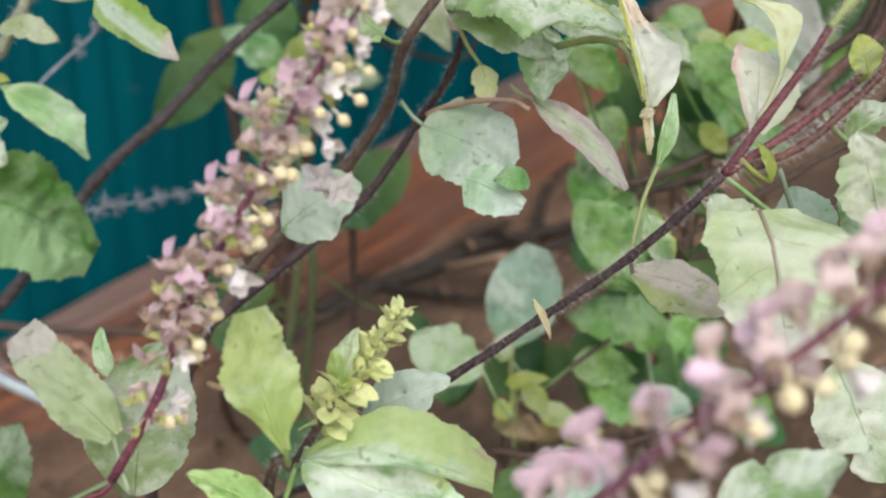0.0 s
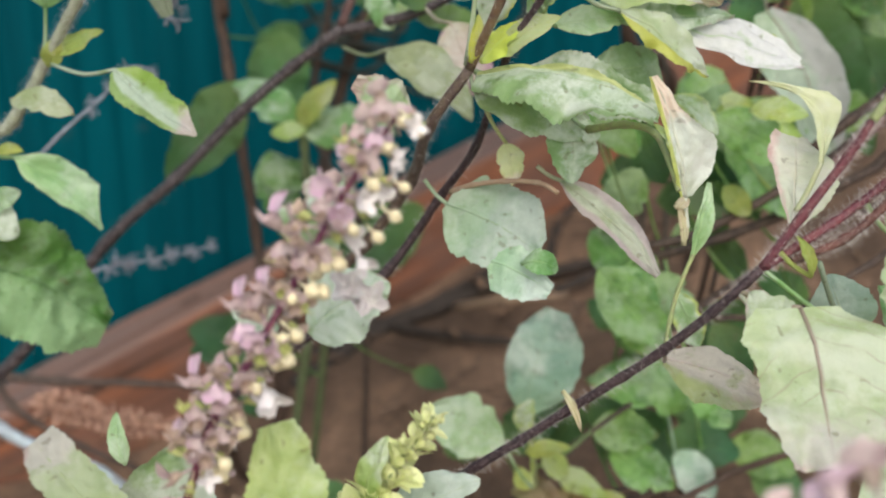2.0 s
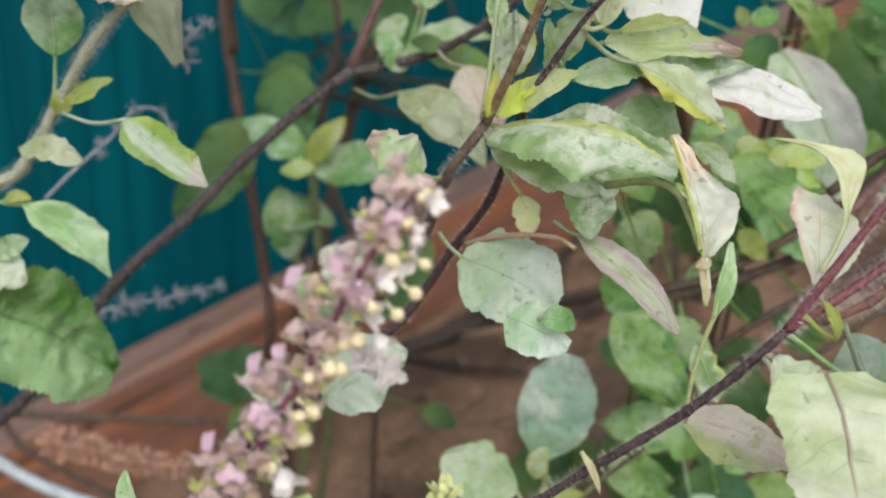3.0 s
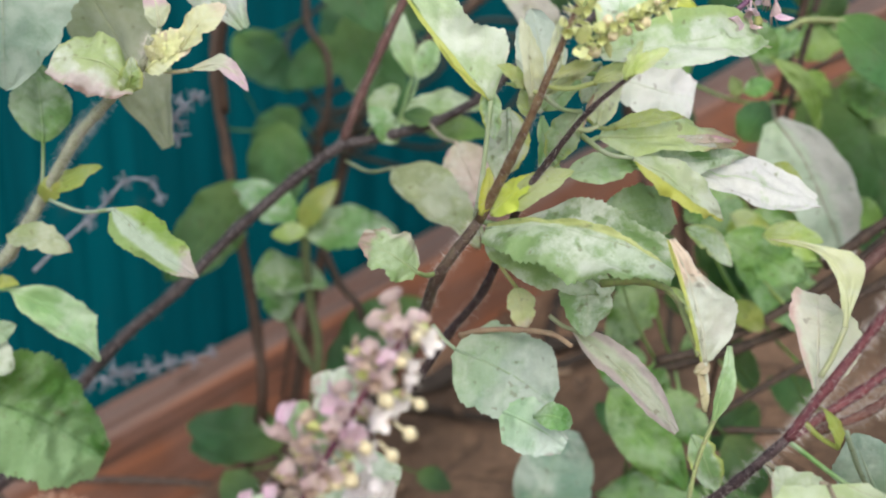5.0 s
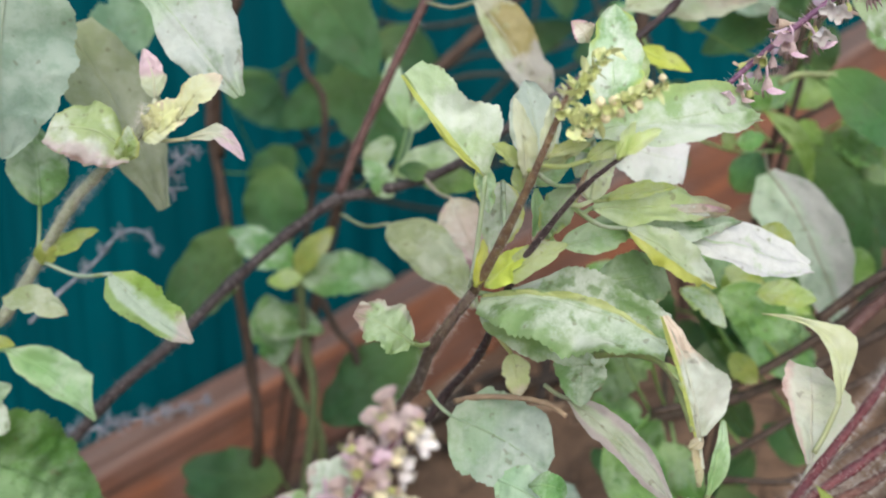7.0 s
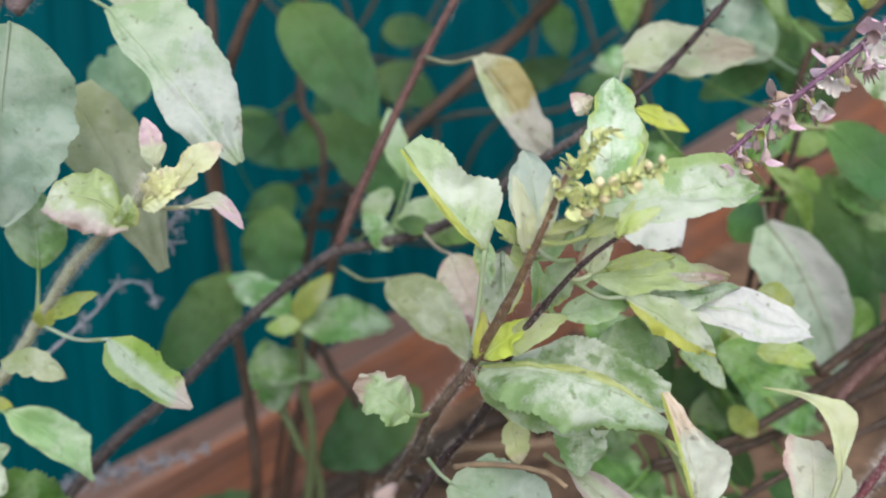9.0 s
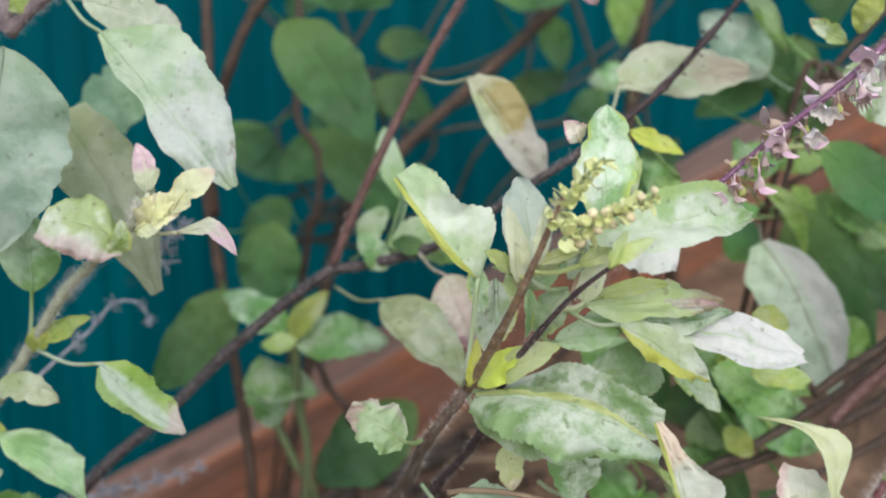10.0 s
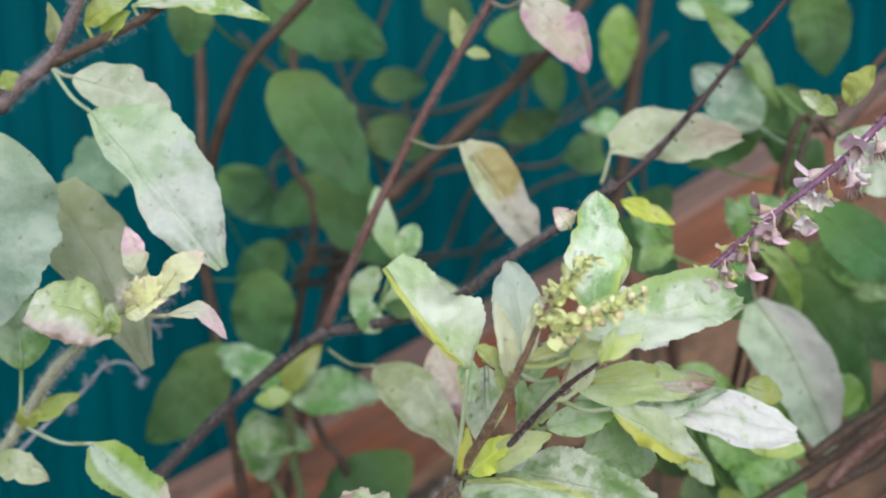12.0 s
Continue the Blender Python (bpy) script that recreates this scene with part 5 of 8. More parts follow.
leaf(low, HALVED, (0.0444, 0.2294, 0.2602), (0.0687, 0.2230, 0.2522), 0.0187, (0.0052, -0.5761, 0.8173), 0.05, 0.08, 0, stalk=(0.0407, 0.2136, 0.2684), left=(0.2, 0.5, 0.6, 0.55, 0.45, 0.3, 0.1), right=(0.25, 0.7, 0.95, 1.0, 0.9, 0.6, 0.2), label="pale pinkish leaf with yellow-green lower half")
leaf(low, VEINED, (0.0634, 0.2002, 0.2831), (0.0640, 0.1781, 0.2598), 0.0290, (-0.0905, -0.7949, 0.5999), 0.05, 0.08, 0, stalk=(0.0538, 0.2097, 0.2834), left=(0.5, 0.95, 1.05, 1.0, 0.9, 0.75, 0.6), right=(0.6, 0.9, 0.85, 0.8, 0.8, 0.65, 0.5), teeth=0.02, wave=0.1, crumple=0.08, label="broad pale leaf with reddish veins")
leaf(low, TAWNYLEAF, (0.0205, 0.2208, 0.2560), (0.0244, 0.2162, 0.2482), 0.0018, (0.0000, -0.9156, 0.4021), 0.1, 0.4, 0.1, name="shred", label="withered tan shred on stem")
leaf(low, FROST, (0.0637, 0.1975, 0.2724), (0.0540, 0.2024, 0.2857), 0.0139, (0.0518, -0.9246, 0.3774), 0.08, 0.1, 0, stalk=(0.0538, 0.2097, 0.2834))
leaf(low, PALE, (0.0436, 0.1438, 0.2496), (0.0636, 0.1450, 0.2580), 0.0125, (-0.2901, -0.5672, 0.7708), 0.08, 0.15, 0, stalk=(0.0386, 0.1481, 0.2442))
leaf(low, FROST, (0.0804, 0.1947, 0.2526), (0.0899, 0.1864, 0.2293), 0.0201, (0.0489, -0.9339, 0.3543), 0.06, 0.1, 0, stalk=(0.0706, 0.1960, 0.2620))
leaf(low, GREY, (0.0833, 0.2221, 0.2680), (0.0781, 0.2260, 0.2814), 0.0148, (-0.1987, -0.9590, 0.2018), 0.05, 0.1, 0, stalk=(0.0698, 0.2100, 0.2892))
leaf(low, GREEN, (0.0884, 0.2026, 0.2725), (0.0819, 0.2093, 0.2845), 0.0088, (0.1223, -0.8358, 0.5352), 0.1, 0.2, 0, stalk=(0.0579, 0.2088, 0.2882))
leaf(low, FROST, (0.0854, 0.1938, 0.2818), (0.0795, 0.1963, 0.3000), 0.0148, (-0.0025, -0.9904, 0.1384), 0.05, 0.15, 0)
leaf(low_a, ROSY, (0.0657, 0.2159, 0.2955), (0.0693, 0.2293, 0.3111), 0.0148, (0.0493, -0.8959, 0.4414), 0.04, 0.15, 0, stalk=(0.0584, 0.2088, 0.2878), left=(0.15, 0.35, 0.55, 0.72, 0.85, 0.7), right=(0.3, 0.8, 1.1, 1.2, 0.9, 0.3), wave=0.08, label="whitish leaf with pink dried edge")
leaf(low_a, PRIMROSE, (0.0706, 0.2171, 0.3080), (0.0581, 0.2284, 0.3230), 0.0099, (0.1891, -0.8367, 0.5140), 0.06, 0.3, 0, stalk=(0.0656, 0.2146, 0.2986), sway=-0.3, left=(0.1, 0.3, 0.3, 0.15, 0.08, 0.03), right=(0.1, 0.8, 1, 0.6, 0.2, 0.05), label="folded pale lime leaf")
leaf(low_a, YELLOW, (0.0672, 0.2067, 0.2873), (0.0634, 0.2059, 0.2959), 0.0028, (0.4123, -0.9063, 0.0933), 0.1, 0.3, 0, stalk=(0.0605, 0.2087, 0.2925))
leaf(low_b, YELLOW, (0.0835, 0.2038, 0.3099), (0.0804, 0.2039, 0.3175), 0.0072, (0.1136, -0.9920, 0.0545), 0.1, 0.2, 0, stalk=(0.0845, 0.2115, 0.3075))
leaf(low_b, PALE, (0.0835, 0.2108, 0.2949), (0.0946, 0.2119, 0.3029), 0.0101, (-0.4912, -0.4573, 0.7414), 0.08, 0.2, 0, stalk=(0.0776, 0.2108, 0.3020))
# leaves round the flowering tops
leaf(bloom, PALLID, (-0.0604, 0.1707, 0.2482), (-0.0801, 0.1811, 0.2644), 0.0138, (0.0974, -0.7942, 0.5998), 0.05, 0.12, 0, stalk=(-0.0564, 0.1639, 0.2412), left=(0.3, 0.65, 0.75, 0.7, 0.65, 0.65, 0.4), right=(0.3, 0.7, 0.85, 0.8, 0.75, 0.75, 0.6), teeth=0.06, label="pale leaf with whitish damaged tip")
leaf(bloom, PALE, (-0.0602, 0.1767, 0.2320), (-0.0557, 0.1954, 0.2573), 0.0218, (0.1350, -0.8079, 0.5737), 0.05, 0.12, 0, stalk=(-0.0600, 0.1660, 0.2420))
leaf(bloom, LIMEY, (-0.0279, 0.1638, 0.2491), (-0.0346, 0.1704, 0.2732), 0.0136, (0.1977, -0.8788, 0.4344), 0.05, 0.15, 0, stalk=(-0.0302, 0.1815, 0.2373), left=(0.1, 0.28, 0.5, 0.85, 1.0, 0.85, 0.65, 0.4), right=(0.15, 0.35, 0.85, 0.95, 1.08, 0.85, 0.8, 0.5), teeth=0.06, wave=0.16, label="yellowish green leaf with brown edge")
leaf(bloom, LIMED, (-0.0823, 0.2342, 0.2305), (-0.0849, 0.2390, 0.2420), 0.0050, (0.0037, -0.8740, 0.4859), 0.08, 0.15, 0, bites=0)
stem("leaf_stalk", bloom, [(-0.0425, 0.1711, 0.2589), (-0.0372, 0.1696, 0.2576), (-0.0298, 0.1672, 0.2565)], 0.00055, 0.00045, TAN, "thin dry stalk")
leaf(bloom, LIGHT, (-0.0306, 0.1669, 0.2344), (-0.0464, 0.1662, 0.2433), 0.0086, (0.4557, -0.4498, 0.7682), 0.08, 0.2, 0, stalk=(-0.0287, 0.1819, 0.2370))
leaf(bloom, PUCKERED, (-0.0801, 0.1575, 0.2392), (-0.0733, 0.1619, 0.2558), 0.0128, (0.0139, -0.9685, 0.2485), 0.06, 0.12, 0, stalk=(-0.0600, 0.1660, 0.2420), teeth=0.12)
leaf(bloom, PALE, (-0.0313, 0.1936, 0.2807), (-0.0157, 0.1949, 0.2900), 0.0166, (-0.2960, -0.7441, 0.5989), 0.08, 0.15, 0)
leaf(bloom, PALE, (-0.0345, 0.1795, 0.2878), (-0.0425, 0.1790, 0.2916), 0.0070, (0.3300, -0.7216, 0.6086), 0.08, 0.15, 0, stalk=(-0.0365, 0.1636, 0.2879))
leaf(bloom, HURT, (-0.0218, 0.1793, 0.3079), (-0.0292, 0.1820, 0.3127), 0.0103, (0.2056, -0.6781, 0.7057), 0.08, 0.15, 0, stalk=(-0.0237, 0.1648, 0.3099))
leaf(bloom, HURT, (-0.0238, 0.1782, 0.3005), (-0.0345, 0.1793, 0.3081), 0.0113, (0.4123, -0.6159, 0.6714), 0.08, 0.15, 0, stalk=(-0.0277, 0.1644, 0.3026))
leaf(young, MEADOW, (-0.0266, 0.1761, 0.2407), (0.0102, 0.1681, 0.2419), 0.0168, (0.0018, -0.6584, 0.7526), 0.12, 0.2, 0.2, stalk=(-0.0295, 0.1822, 0.2356), left=(0.2, 0.55, 0.85, 1, 1, 0.95, 0.6), right=(0.1, 0.25, 0.35, 0.35, 0.35, 0.3, 0.15), label="mint and yellow-green leaf bending over")
leaf(young, MINT, (-0.0268, 0.1759, 0.2405), (0.0068, 0.1648, 0.2334), 0.0195, (0.0473, -0.4317, 0.9008), 0.08, 0.12, 0, stalk=(-0.0264, 0.1810, 0.2412))
leaf(young, POWDER, (-0.0168, 0.1930, 0.2400), (0.0015, 0.1943, 0.2492), 0.0112, (-0.2722, -0.7182, 0.6404), 0.08, 0.15, 0, stalk=(-0.0256, 0.1807, 0.2426))
leaf(young, LIGHT, (-0.0198, 0.1795, 0.2523), (-0.0157, 0.1795, 0.2663), 0.0059, (-0.4926, -0.8586, 0.1419), 0.08, 0.3, 0)

# Holy basil at the side, with green stems
side_basil = thing("holy_basil_plant", "holy basil with green hairy stem and pink-tipped shoots", "plant", group="basil plants", at=(-0.26, 0.33, 0.0))
left = stem("branch", side_basil, [(-0.2600, 0.3300, -0.0100), (-0.2500, 0.3300, 0.1000), (-0.1503, 0.3039, 0.2750), (-0.1257, 0.2977, 0.3025), (-0.1108, 0.2903, 0.3216), (-0.1002, 0.2841, 0.3352), (-0.0922, 0.2791, 0.3429), (-0.0785, 0.2727, 0.3549), (-0.0748, 0.2697, 0.3618)], 0.00186, 0.00101, HOARY, "greenish hairy stem", hair=22, seed=21)
upper = stem("branch", side_basil, [(-0.2600, 0.3300, -0.0050), (-0.2500, 0.3300, 0.1500), (-0.1323, 0.3145, 0.3861), (-0.1176, 0.3113, 0.3997), (-0.1088, 0.3093, 0.4070), (-0.1023, 0.3079, 0.4113), (-0.0949, 0.3042, 0.4211), (-0.0886, 0.3007, 0.4318)], 0.00216, 0.00140, MOUSE, "brown-purple stem", hair=10, seed=22)
upper_fork = stem("branch", side_basil, [(-0.1021, 0.3078, 0.4105), (-0.0887, 0.3035, 0.4161), (-0.0763, 0.3013, 0.4215), (-0.0630, 0.3004, 0.4295)], 0.00144, 0.00093, MIX, "brown and green shoot", hair=8, seed=23)
leaf(upper, GREY, (-0.1076, 0.2806, 0.3963), (-0.1101, 0.2699, 0.3495), 0.0341, (0.5437, -0.8242, 0.1583), 0.06, 0.1, 0, stalk=(-0.1269, 0.3101, 0.3910), label="broad grey-green leaf")
leaf(left, FADED, (-0.1057, 0.3084, 0.3787), (-0.0817, 0.3016, 0.3304), 0.0241, (0.4953, -0.7916, 0.3577), 0.05, 0.15, 0, left=(.6, .9, 1.0, .9, .7, .42, .18), right=(.6, .9, .95, .8, .6, .36, .14), teeth=.01, stalk=(-0.1171, 0.3190, 0.3823), label="dull grey-green leaf")
leaf(upper, CHALKY, (-0.0879, 0.2926, 0.3994), (-0.0552, 0.2778, 0.3628), 0.0236, (0.0898, -0.8675, 0.4893), 0.06, 0.12, 0, stalk=(-0.1021, 0.3078, 0.4101), sway=0.0, left=(0.15, 1.0, 1.25, 1.25, 1.15, 1.0, 0.6, 0.15), right=(0.1, 0.3, 0.38, 0.32, 0.55, 0.6, 0.4, 0.1), teeth=0.02, wave=0.05, hole=(0.4, 0.15, 0.014), label="whitish leaf with eaten margin and small hole")
leaf(upper, LIMED, (-0.0778, 0.2912, 0.3846), (-0.0736, 0.2912, 0.3804), 0.0050, (-0.0068, -0.9127, 0.4085), 0.08, 0.15, 0, bites=0)
leaf(upper, ASHLEAF, (-0.0949, 0.3018, 0.4077), (-0.0701, 0.2996, 0.3994), 0.0137, (0.0898, -0.8675, 0.4893), 0.08, 0.15, 0, stalk=(-0.1018, 0.3078, 0.4101), wide=0.5, blunt=0.5)
leaf(upper_fork, LIGHT, (-0.0783, 0.3018, 0.4250), (-0.0434, 0.2941, 0.4209), 0.0096, (-0.0365, -0.5964, 0.8018), 0.05, 0.25, 0, stalk=(-0.0763, 0.3013, 0.4215))
leaf(upper_fork, YELLOW, (-0.0913, 0.3042, 0.4210), (-0.0782, 0.3020, 0.4270), 0.0082, (-0.2931, -0.9039, 0.3116), 0.1, 0.2, 0, stalk=(-0.0887, 0.3035, 0.4161))
leaf(upper, YELLOW, (-0.1012, 0.3076, 0.4162), (-0.1011, 0.3070, 0.4261), 0.0041, (0.6374, -0.7683, -0.0581), 0.08, 0.3, 0)
leaf(upper, YELLOW, (-0.1126, 0.3089, 0.4042), (-0.1144, 0.3086, 0.4092), 0.0064, (0.5653, -0.8095, 0.1585), 0.1, 0.2, 0)
leaf(upper_fork, YELLOW, (-0.0873, 0.3036, 0.4168), (-0.0793, 0.3026, 0.4236), 0.0061, (-0.3817, -0.8717, 0.3074), 0.1, 0.2, 0)
leaf(left, GREEN, (-0.1114, 0.2929, 0.3335), (-0.1165, 0.3048, 0.3534), 0.0152, (0.4637, -0.7036, 0.5385), 0.05, 0.15, 0, stalk=(-0.1120, 0.2904, 0.3223))
leaf(left, BLUSHED, (-0.0798, 0.2698, 0.3497), (-0.0982, 0.2687, 0.3569), 0.0168, (0.1868, -0.8130, 0.5515), 0.16, -0.25, 0, stalk=(-0.0790, 0.2726, 0.3543), sway=-0.1, left=(0.2, 0.75, 0.9, 0.9, 0.8, 0.5), right=(0.1, 0.5, 0.8, 0.9, 0.8, 0.5), wave=0.2, crumple=0.06, label="curled white leaf with pink underside")
leaf(left, LIGHT, (-0.0819, 0.2698, 0.3484), (-0.0796, 0.2690, 0.3573), 0.0061, (0.5717, -0.7926, -0.2121), 0.15, 0.3, 0, stalk=(-0.0819, 0.2743, 0.3519))
leaf(left, PETAL, (-0.0731, 0.2700, 0.3635), (-0.0750, 0.2696, 0.3751), 0.0060, (0.1872, -0.9584, 0.2156), 0.06, 0.5, 0.1, stalk=(-0.0775, 0.2719, 0.3558), sway=-0.06, label="folded pink leaf bud")
leaf(left, PETAL, (-0.0666, 0.2688, 0.3540), (-0.0520, 0.2636, 0.3497), 0.0047, (-0.0044, -0.8231, 0.5678), 0.1, 0.3, 0, stalk=(-0.0778, 0.2727, 0.3549), sway=0.2, wide=0.5, teeth=0.05, label="folded pink leaf bud")
leaf(left, CREAMY, (-0.0679, 0.2678, 0.3588), (-0.0571, 0.2690, 0.3688), 0.0078, (-0.1043, -0.9073, 0.4074), 0.08, 0.2, 0, stalk=(-0.0768, 0.2718, 0.3558), wide=0.5, teeth=0.06)
leaf(left, CREAMY, (-0.0750, 0.2712, 0.3555), (-0.0655, 0.2689, 0.3636), 0.0068, (-0.1043, -0.9073, 0.4074), 0.12, 0.25, 0, teeth=0.1)
leaf(left, CREAMY, (-0.0772, 0.2719, 0.3538), (-0.0655, 0.2679, 0.3590), 0.0071, (-0.1043, -0.9073, 0.4074), 0.12, 0.25, 0, teeth=0.1)
leaf(left, CREAMY, (-0.0756, 0.2703, 0.3560), (-0.0713, 0.2698, 0.3628), 0.0058, (-0.1043, -0.9073, 0.4074), 0.12, 0.25, 0, teeth=0.1)
leaf(left, YELLOW, (-0.1083, 0.2893, 0.3219), (-0.0952, 0.2882, 0.3281), 0.0062, (-0.3009, -0.8268, 0.4753), 0.08, 0.2, 0)
leaf(left, YELLOW, (-0.1113, 0.2898, 0.3187), (-0.1073, 0.2889, 0.3265), 0.0057, (0.0583, -0.9878, -0.1442), 0.1, 0.2, 0)
leaf(left, SPLIT, (-0.0894, 0.2772, 0.3193), (-0.0684, 0.2699, 0.3035), 0.0128, (0.0941, -0.7982, 0.5950), 0.06, 0.2, 0, stalk=(-0.1098, 0.2889, 0.3192), left=(0.1, 0.7, 0.9, 0.95, 0.8, 0.85, 0.5, 0.1), right=(0.3, 0.8, 0.9, 0.75, 0.6, 0.55, 0.45, 0.1), teeth=0.05, wave=0.1, label="leaf with bleached pinkish tip")
leaf(left, LIMED, (-0.1264, 0.2980, 0.2923), (-0.1050, 0.3004, 0.2701), 0.0151, (0.1432, -0.8431, 0.5183), 0.06, 0.15, 0, stalk=(-0.1364, 0.3014, 0.2931), sway=0.08, left=(0.1, 0.6, 0.8, 0.85, 0.9, 0.85, 0.35, 0.1), right=(0.1, 0.5, 0.65, 0.65, 0.6, 0.4, 0.2, 0.05), teeth=0.05, wave=0.08, label="light green serrated leaf")
leaf(left, DRAB, (-0.1217, 0.2886, 0.3099), (-0.1036, 0.2841, 0.3067), 0.0089, (-0.0265, -0.6512, 0.7584), 0.08, 0.15, 0, stalk=(-0.1201, 0.2949, 0.3096))
leaf(left, YELLOW, (-0.1324, 0.2994, 0.2931), (-0.1234, 0.2965, 0.2941), 0.0044, (-0.2925, -0.6583, 0.6936), 0.1, 0.2, 0)
leaf(left, RUMPLED, (-0.1462, 0.2975, 0.2631), (-0.1068, 0.3027, 0.2401), 0.0364, (0.0941, -0.7982, 0.5950), 0.08, 0.1, 0, stalk=(-0.1503, 0.3039, 0.2750), left=(0.3, 0.8, 0.95, 0.9, 0.75, 0.5, 0.2), right=(0.3, 0.8, 0.95, 0.95, 0.9, 0.8, 0.4), wave=0.16, crumple=0.075, quilt=0.13, teeth=0.06, label="broad dark green puckered leaf")
leaf(left, PALE, (-0.1427, 0.2941, 0.2773), (-0.1260, 0.2932, 0.2710), 0.0163, (0.1744, -0.8017, 0.5717), 0.06, 0.12, 0, stalk=(-0.1442, 0.3024, 0.2819))
leaf(left, GREEN, (-0.1342, 0.2943, 0.2785), (-0.1249, 0.2950, 0.2831), 0.0071, (-0.1017, -0.9365, 0.3357), 0.06, 0.12, 0, stalk=(-0.1411, 0.3016, 0.2853))

# Holy basil behind, with a forked branch
rear_basil = thing("holy_basil_plant", "taller holy basil with forked purplish branch", "plant", group="basil plants", at=(-0.27, 0.42, 0.0))
forked = stem("branch", rear_basil, [(-0.2700, 0.4200, -0.0100), (-0.2500, 0.4150, 0.1200), (-0.1660, 0.3691, 0.2000), (-0.1262, 0.3656, 0.2468), (-0.0992, 0.3659, 0.2707), (-0.0780, 0.3668, 0.2914), (-0.0570, 0.3663, 0.3092), (-0.0399, 0.3650, 0.3217)], 0.00228, 0.00182, ASHEN, "long dark purplish branch", hair=5, seed=31)
fork_up = stem("branch", rear_basil, [(-0.0403, 0.3651, 0.3225), (-0.0340, 0.3662, 0.3374), (-0.0267, 0.3674, 0.3531), (-0.0105, 0.3698, 0.3848), (0.0052, 0.3705, 0.4113), (0.0152, 0.3707, 0.4269), (0.0240, 0.3708, 0.4422)], 0.00158, 0.00128, RED, "reddish upright shoot", hair=6, seed=32)
fork_side = stem("branch", rear_basil, [(-0.0399, 0.3649, 0.3210), (-0.0243, 0.3614, 0.3245), (-0.0095, 0.3540, 0.3299), (0.0046, 0.3452, 0.3386), (0.0164, 0.3396, 0.3492), (0.0364, 0.3384, 0.3624), (0.0494, 0.3380, 0.3735)], 0.00172, 0.00115, ASHEN, "dark purple side shoot", hair=5, seed=33)
stalk = stem("branch", rear_basil, [(0.0471, 0.3374, 0.3697), (0.0613, 0.3391, 0.3818), (0.0746, 0.3412, 0.3963), (0.0862, 0.3431, 0.4099), (0.1010, 0.3454, 0.4267), (0.1092, 0.3468, 0.4362)], 0.00108, 0.00072, PURPLE, "bare dark seed stalk", knots=0.5, seed=34)
stubs = flower_spike(rear_basil, [(0.0612, 0.3386, 0.3819), (0.0745, 0.3407, 0.3963), (0.0860, 0.3426, 0.4100), (0.1008, 0.3449, 0.4267)], 0.00090, 0.00054, PURPLE, ["stub"], 0.0075, 3, 0.0016, "bare tip of dark seed stalk", 35, name="seed_stalk")
leaf(fork_up, TANNED, (0.0050, 0.3488, 0.3842), (0.0245, 0.3419, 0.3547), 0.0171, (0.0909, -0.9095, 0.4057), 0.06, 0.2, 0, stalk=(-0.0107, 0.3666, 0.3836), left=(0.3, 0.95, 1.0, 0.95, 0.8, 0.85, 0.5), right=(0.2, 0.5, 0.65, 0.7, 0.7, 0.6, 0.4), wave=0.08, teeth=0.01, label="half brown, half bleached leaf")
leaf(fork_up, PINK, (0.0234, 0.3484, 0.4262), (0.0404, 0.3334, 0.4056), 0.0154, (-0.1180, -0.8461, 0.5198), 0.06, 0.15, 0, stalk=(0.0148, 0.3706, 0.4262), label="pinkish beige withered leaf")
leaf(fork_up, YELLOW, (0.0061, 0.3704, 0.4104), (0.0027, 0.3724, 0.4245), 0.0062, (0.3317, -0.9200, 0.2089), 0.08, 0.3, 0)
leaf(fork_up, YELLOW, (0.0070, 0.3694, 0.4104), (0.0146, 0.3693, 0.4095), 0.0044, (0.0583, -0.8192, 0.5705), 0.1, 0.3, 0)
leaf(fork_side, DRAB, (-0.0227, 0.3382, 0.3179), (0.0022, 0.3027, 0.3020), 0.0162, (-0.2410, -0.5328, 0.8112), 0.06, 0.2, 0, stalk=(-0.0395, 0.3622, 0.3159), label="drab olive leaf")
leaf(fork_side, PINK, (-0.0035, 0.3363, 0.3260), (0.0064, 0.3282, 0.3044), 0.0167, (0.1134, -0.9121, 0.3939), 0.05, 0.15, 0, stalk=(-0.0122, 0.3550, 0.3295), label="beige withered leaf")
leaf(fork_side, GREEN, (-0.0225, 0.3610, 0.3217), (-0.0316, 0.3627, 0.3337), 0.0097, (0.3183, -0.8761, 0.3622), 0.06, 0.15, 0, stalk=(-0.0243, 0.3614, 0.3245))
leaf(fork_side, BACK, (-0.0095, 0.3540, 0.3299), (-0.0204, 0.3573, 0.3319), 0.0071, (-0.1221, -0.7758, 0.6191), 0.06, 0.15, 0)
leaf(stalk, CENTRED, (0.0493, 0.3458, 0.3820), (0.0909, 0.3543, 0.3848), 0.0199, (0.0423, -0.8699, 0.4914), 0.05, 0.1, 0, stalk=(0.0458, 0.3408, 0.3725), left=(0.5, 1.0, 1.0, 0.85, 0.7, 0.55, 0.25), right=(0.15, 0.5, 0.7, 0.85, 0.8, 0.55, 0.2), teeth=0.04, label="leaf with brown centre stain")
leaf(fork_side, LEMON, (0.0476, 0.3174, 0.3712), (0.0613, 0.3116, 0.3653), 0.0060, (-0.1490, -0.8498, 0.5055), 0.06, 0.2, 0)
leaf(fork_side, LIMED, (-0.0178, 0.3833, 0.3408), (-0.0238, 0.3949, 0.3649), 0.0089, (0.0979, -0.8929, 0.4395), 0.08, 0.15, 0, stalk=(-0.0239, 0.3841, 0.3244), bites=0, wide=0.5)
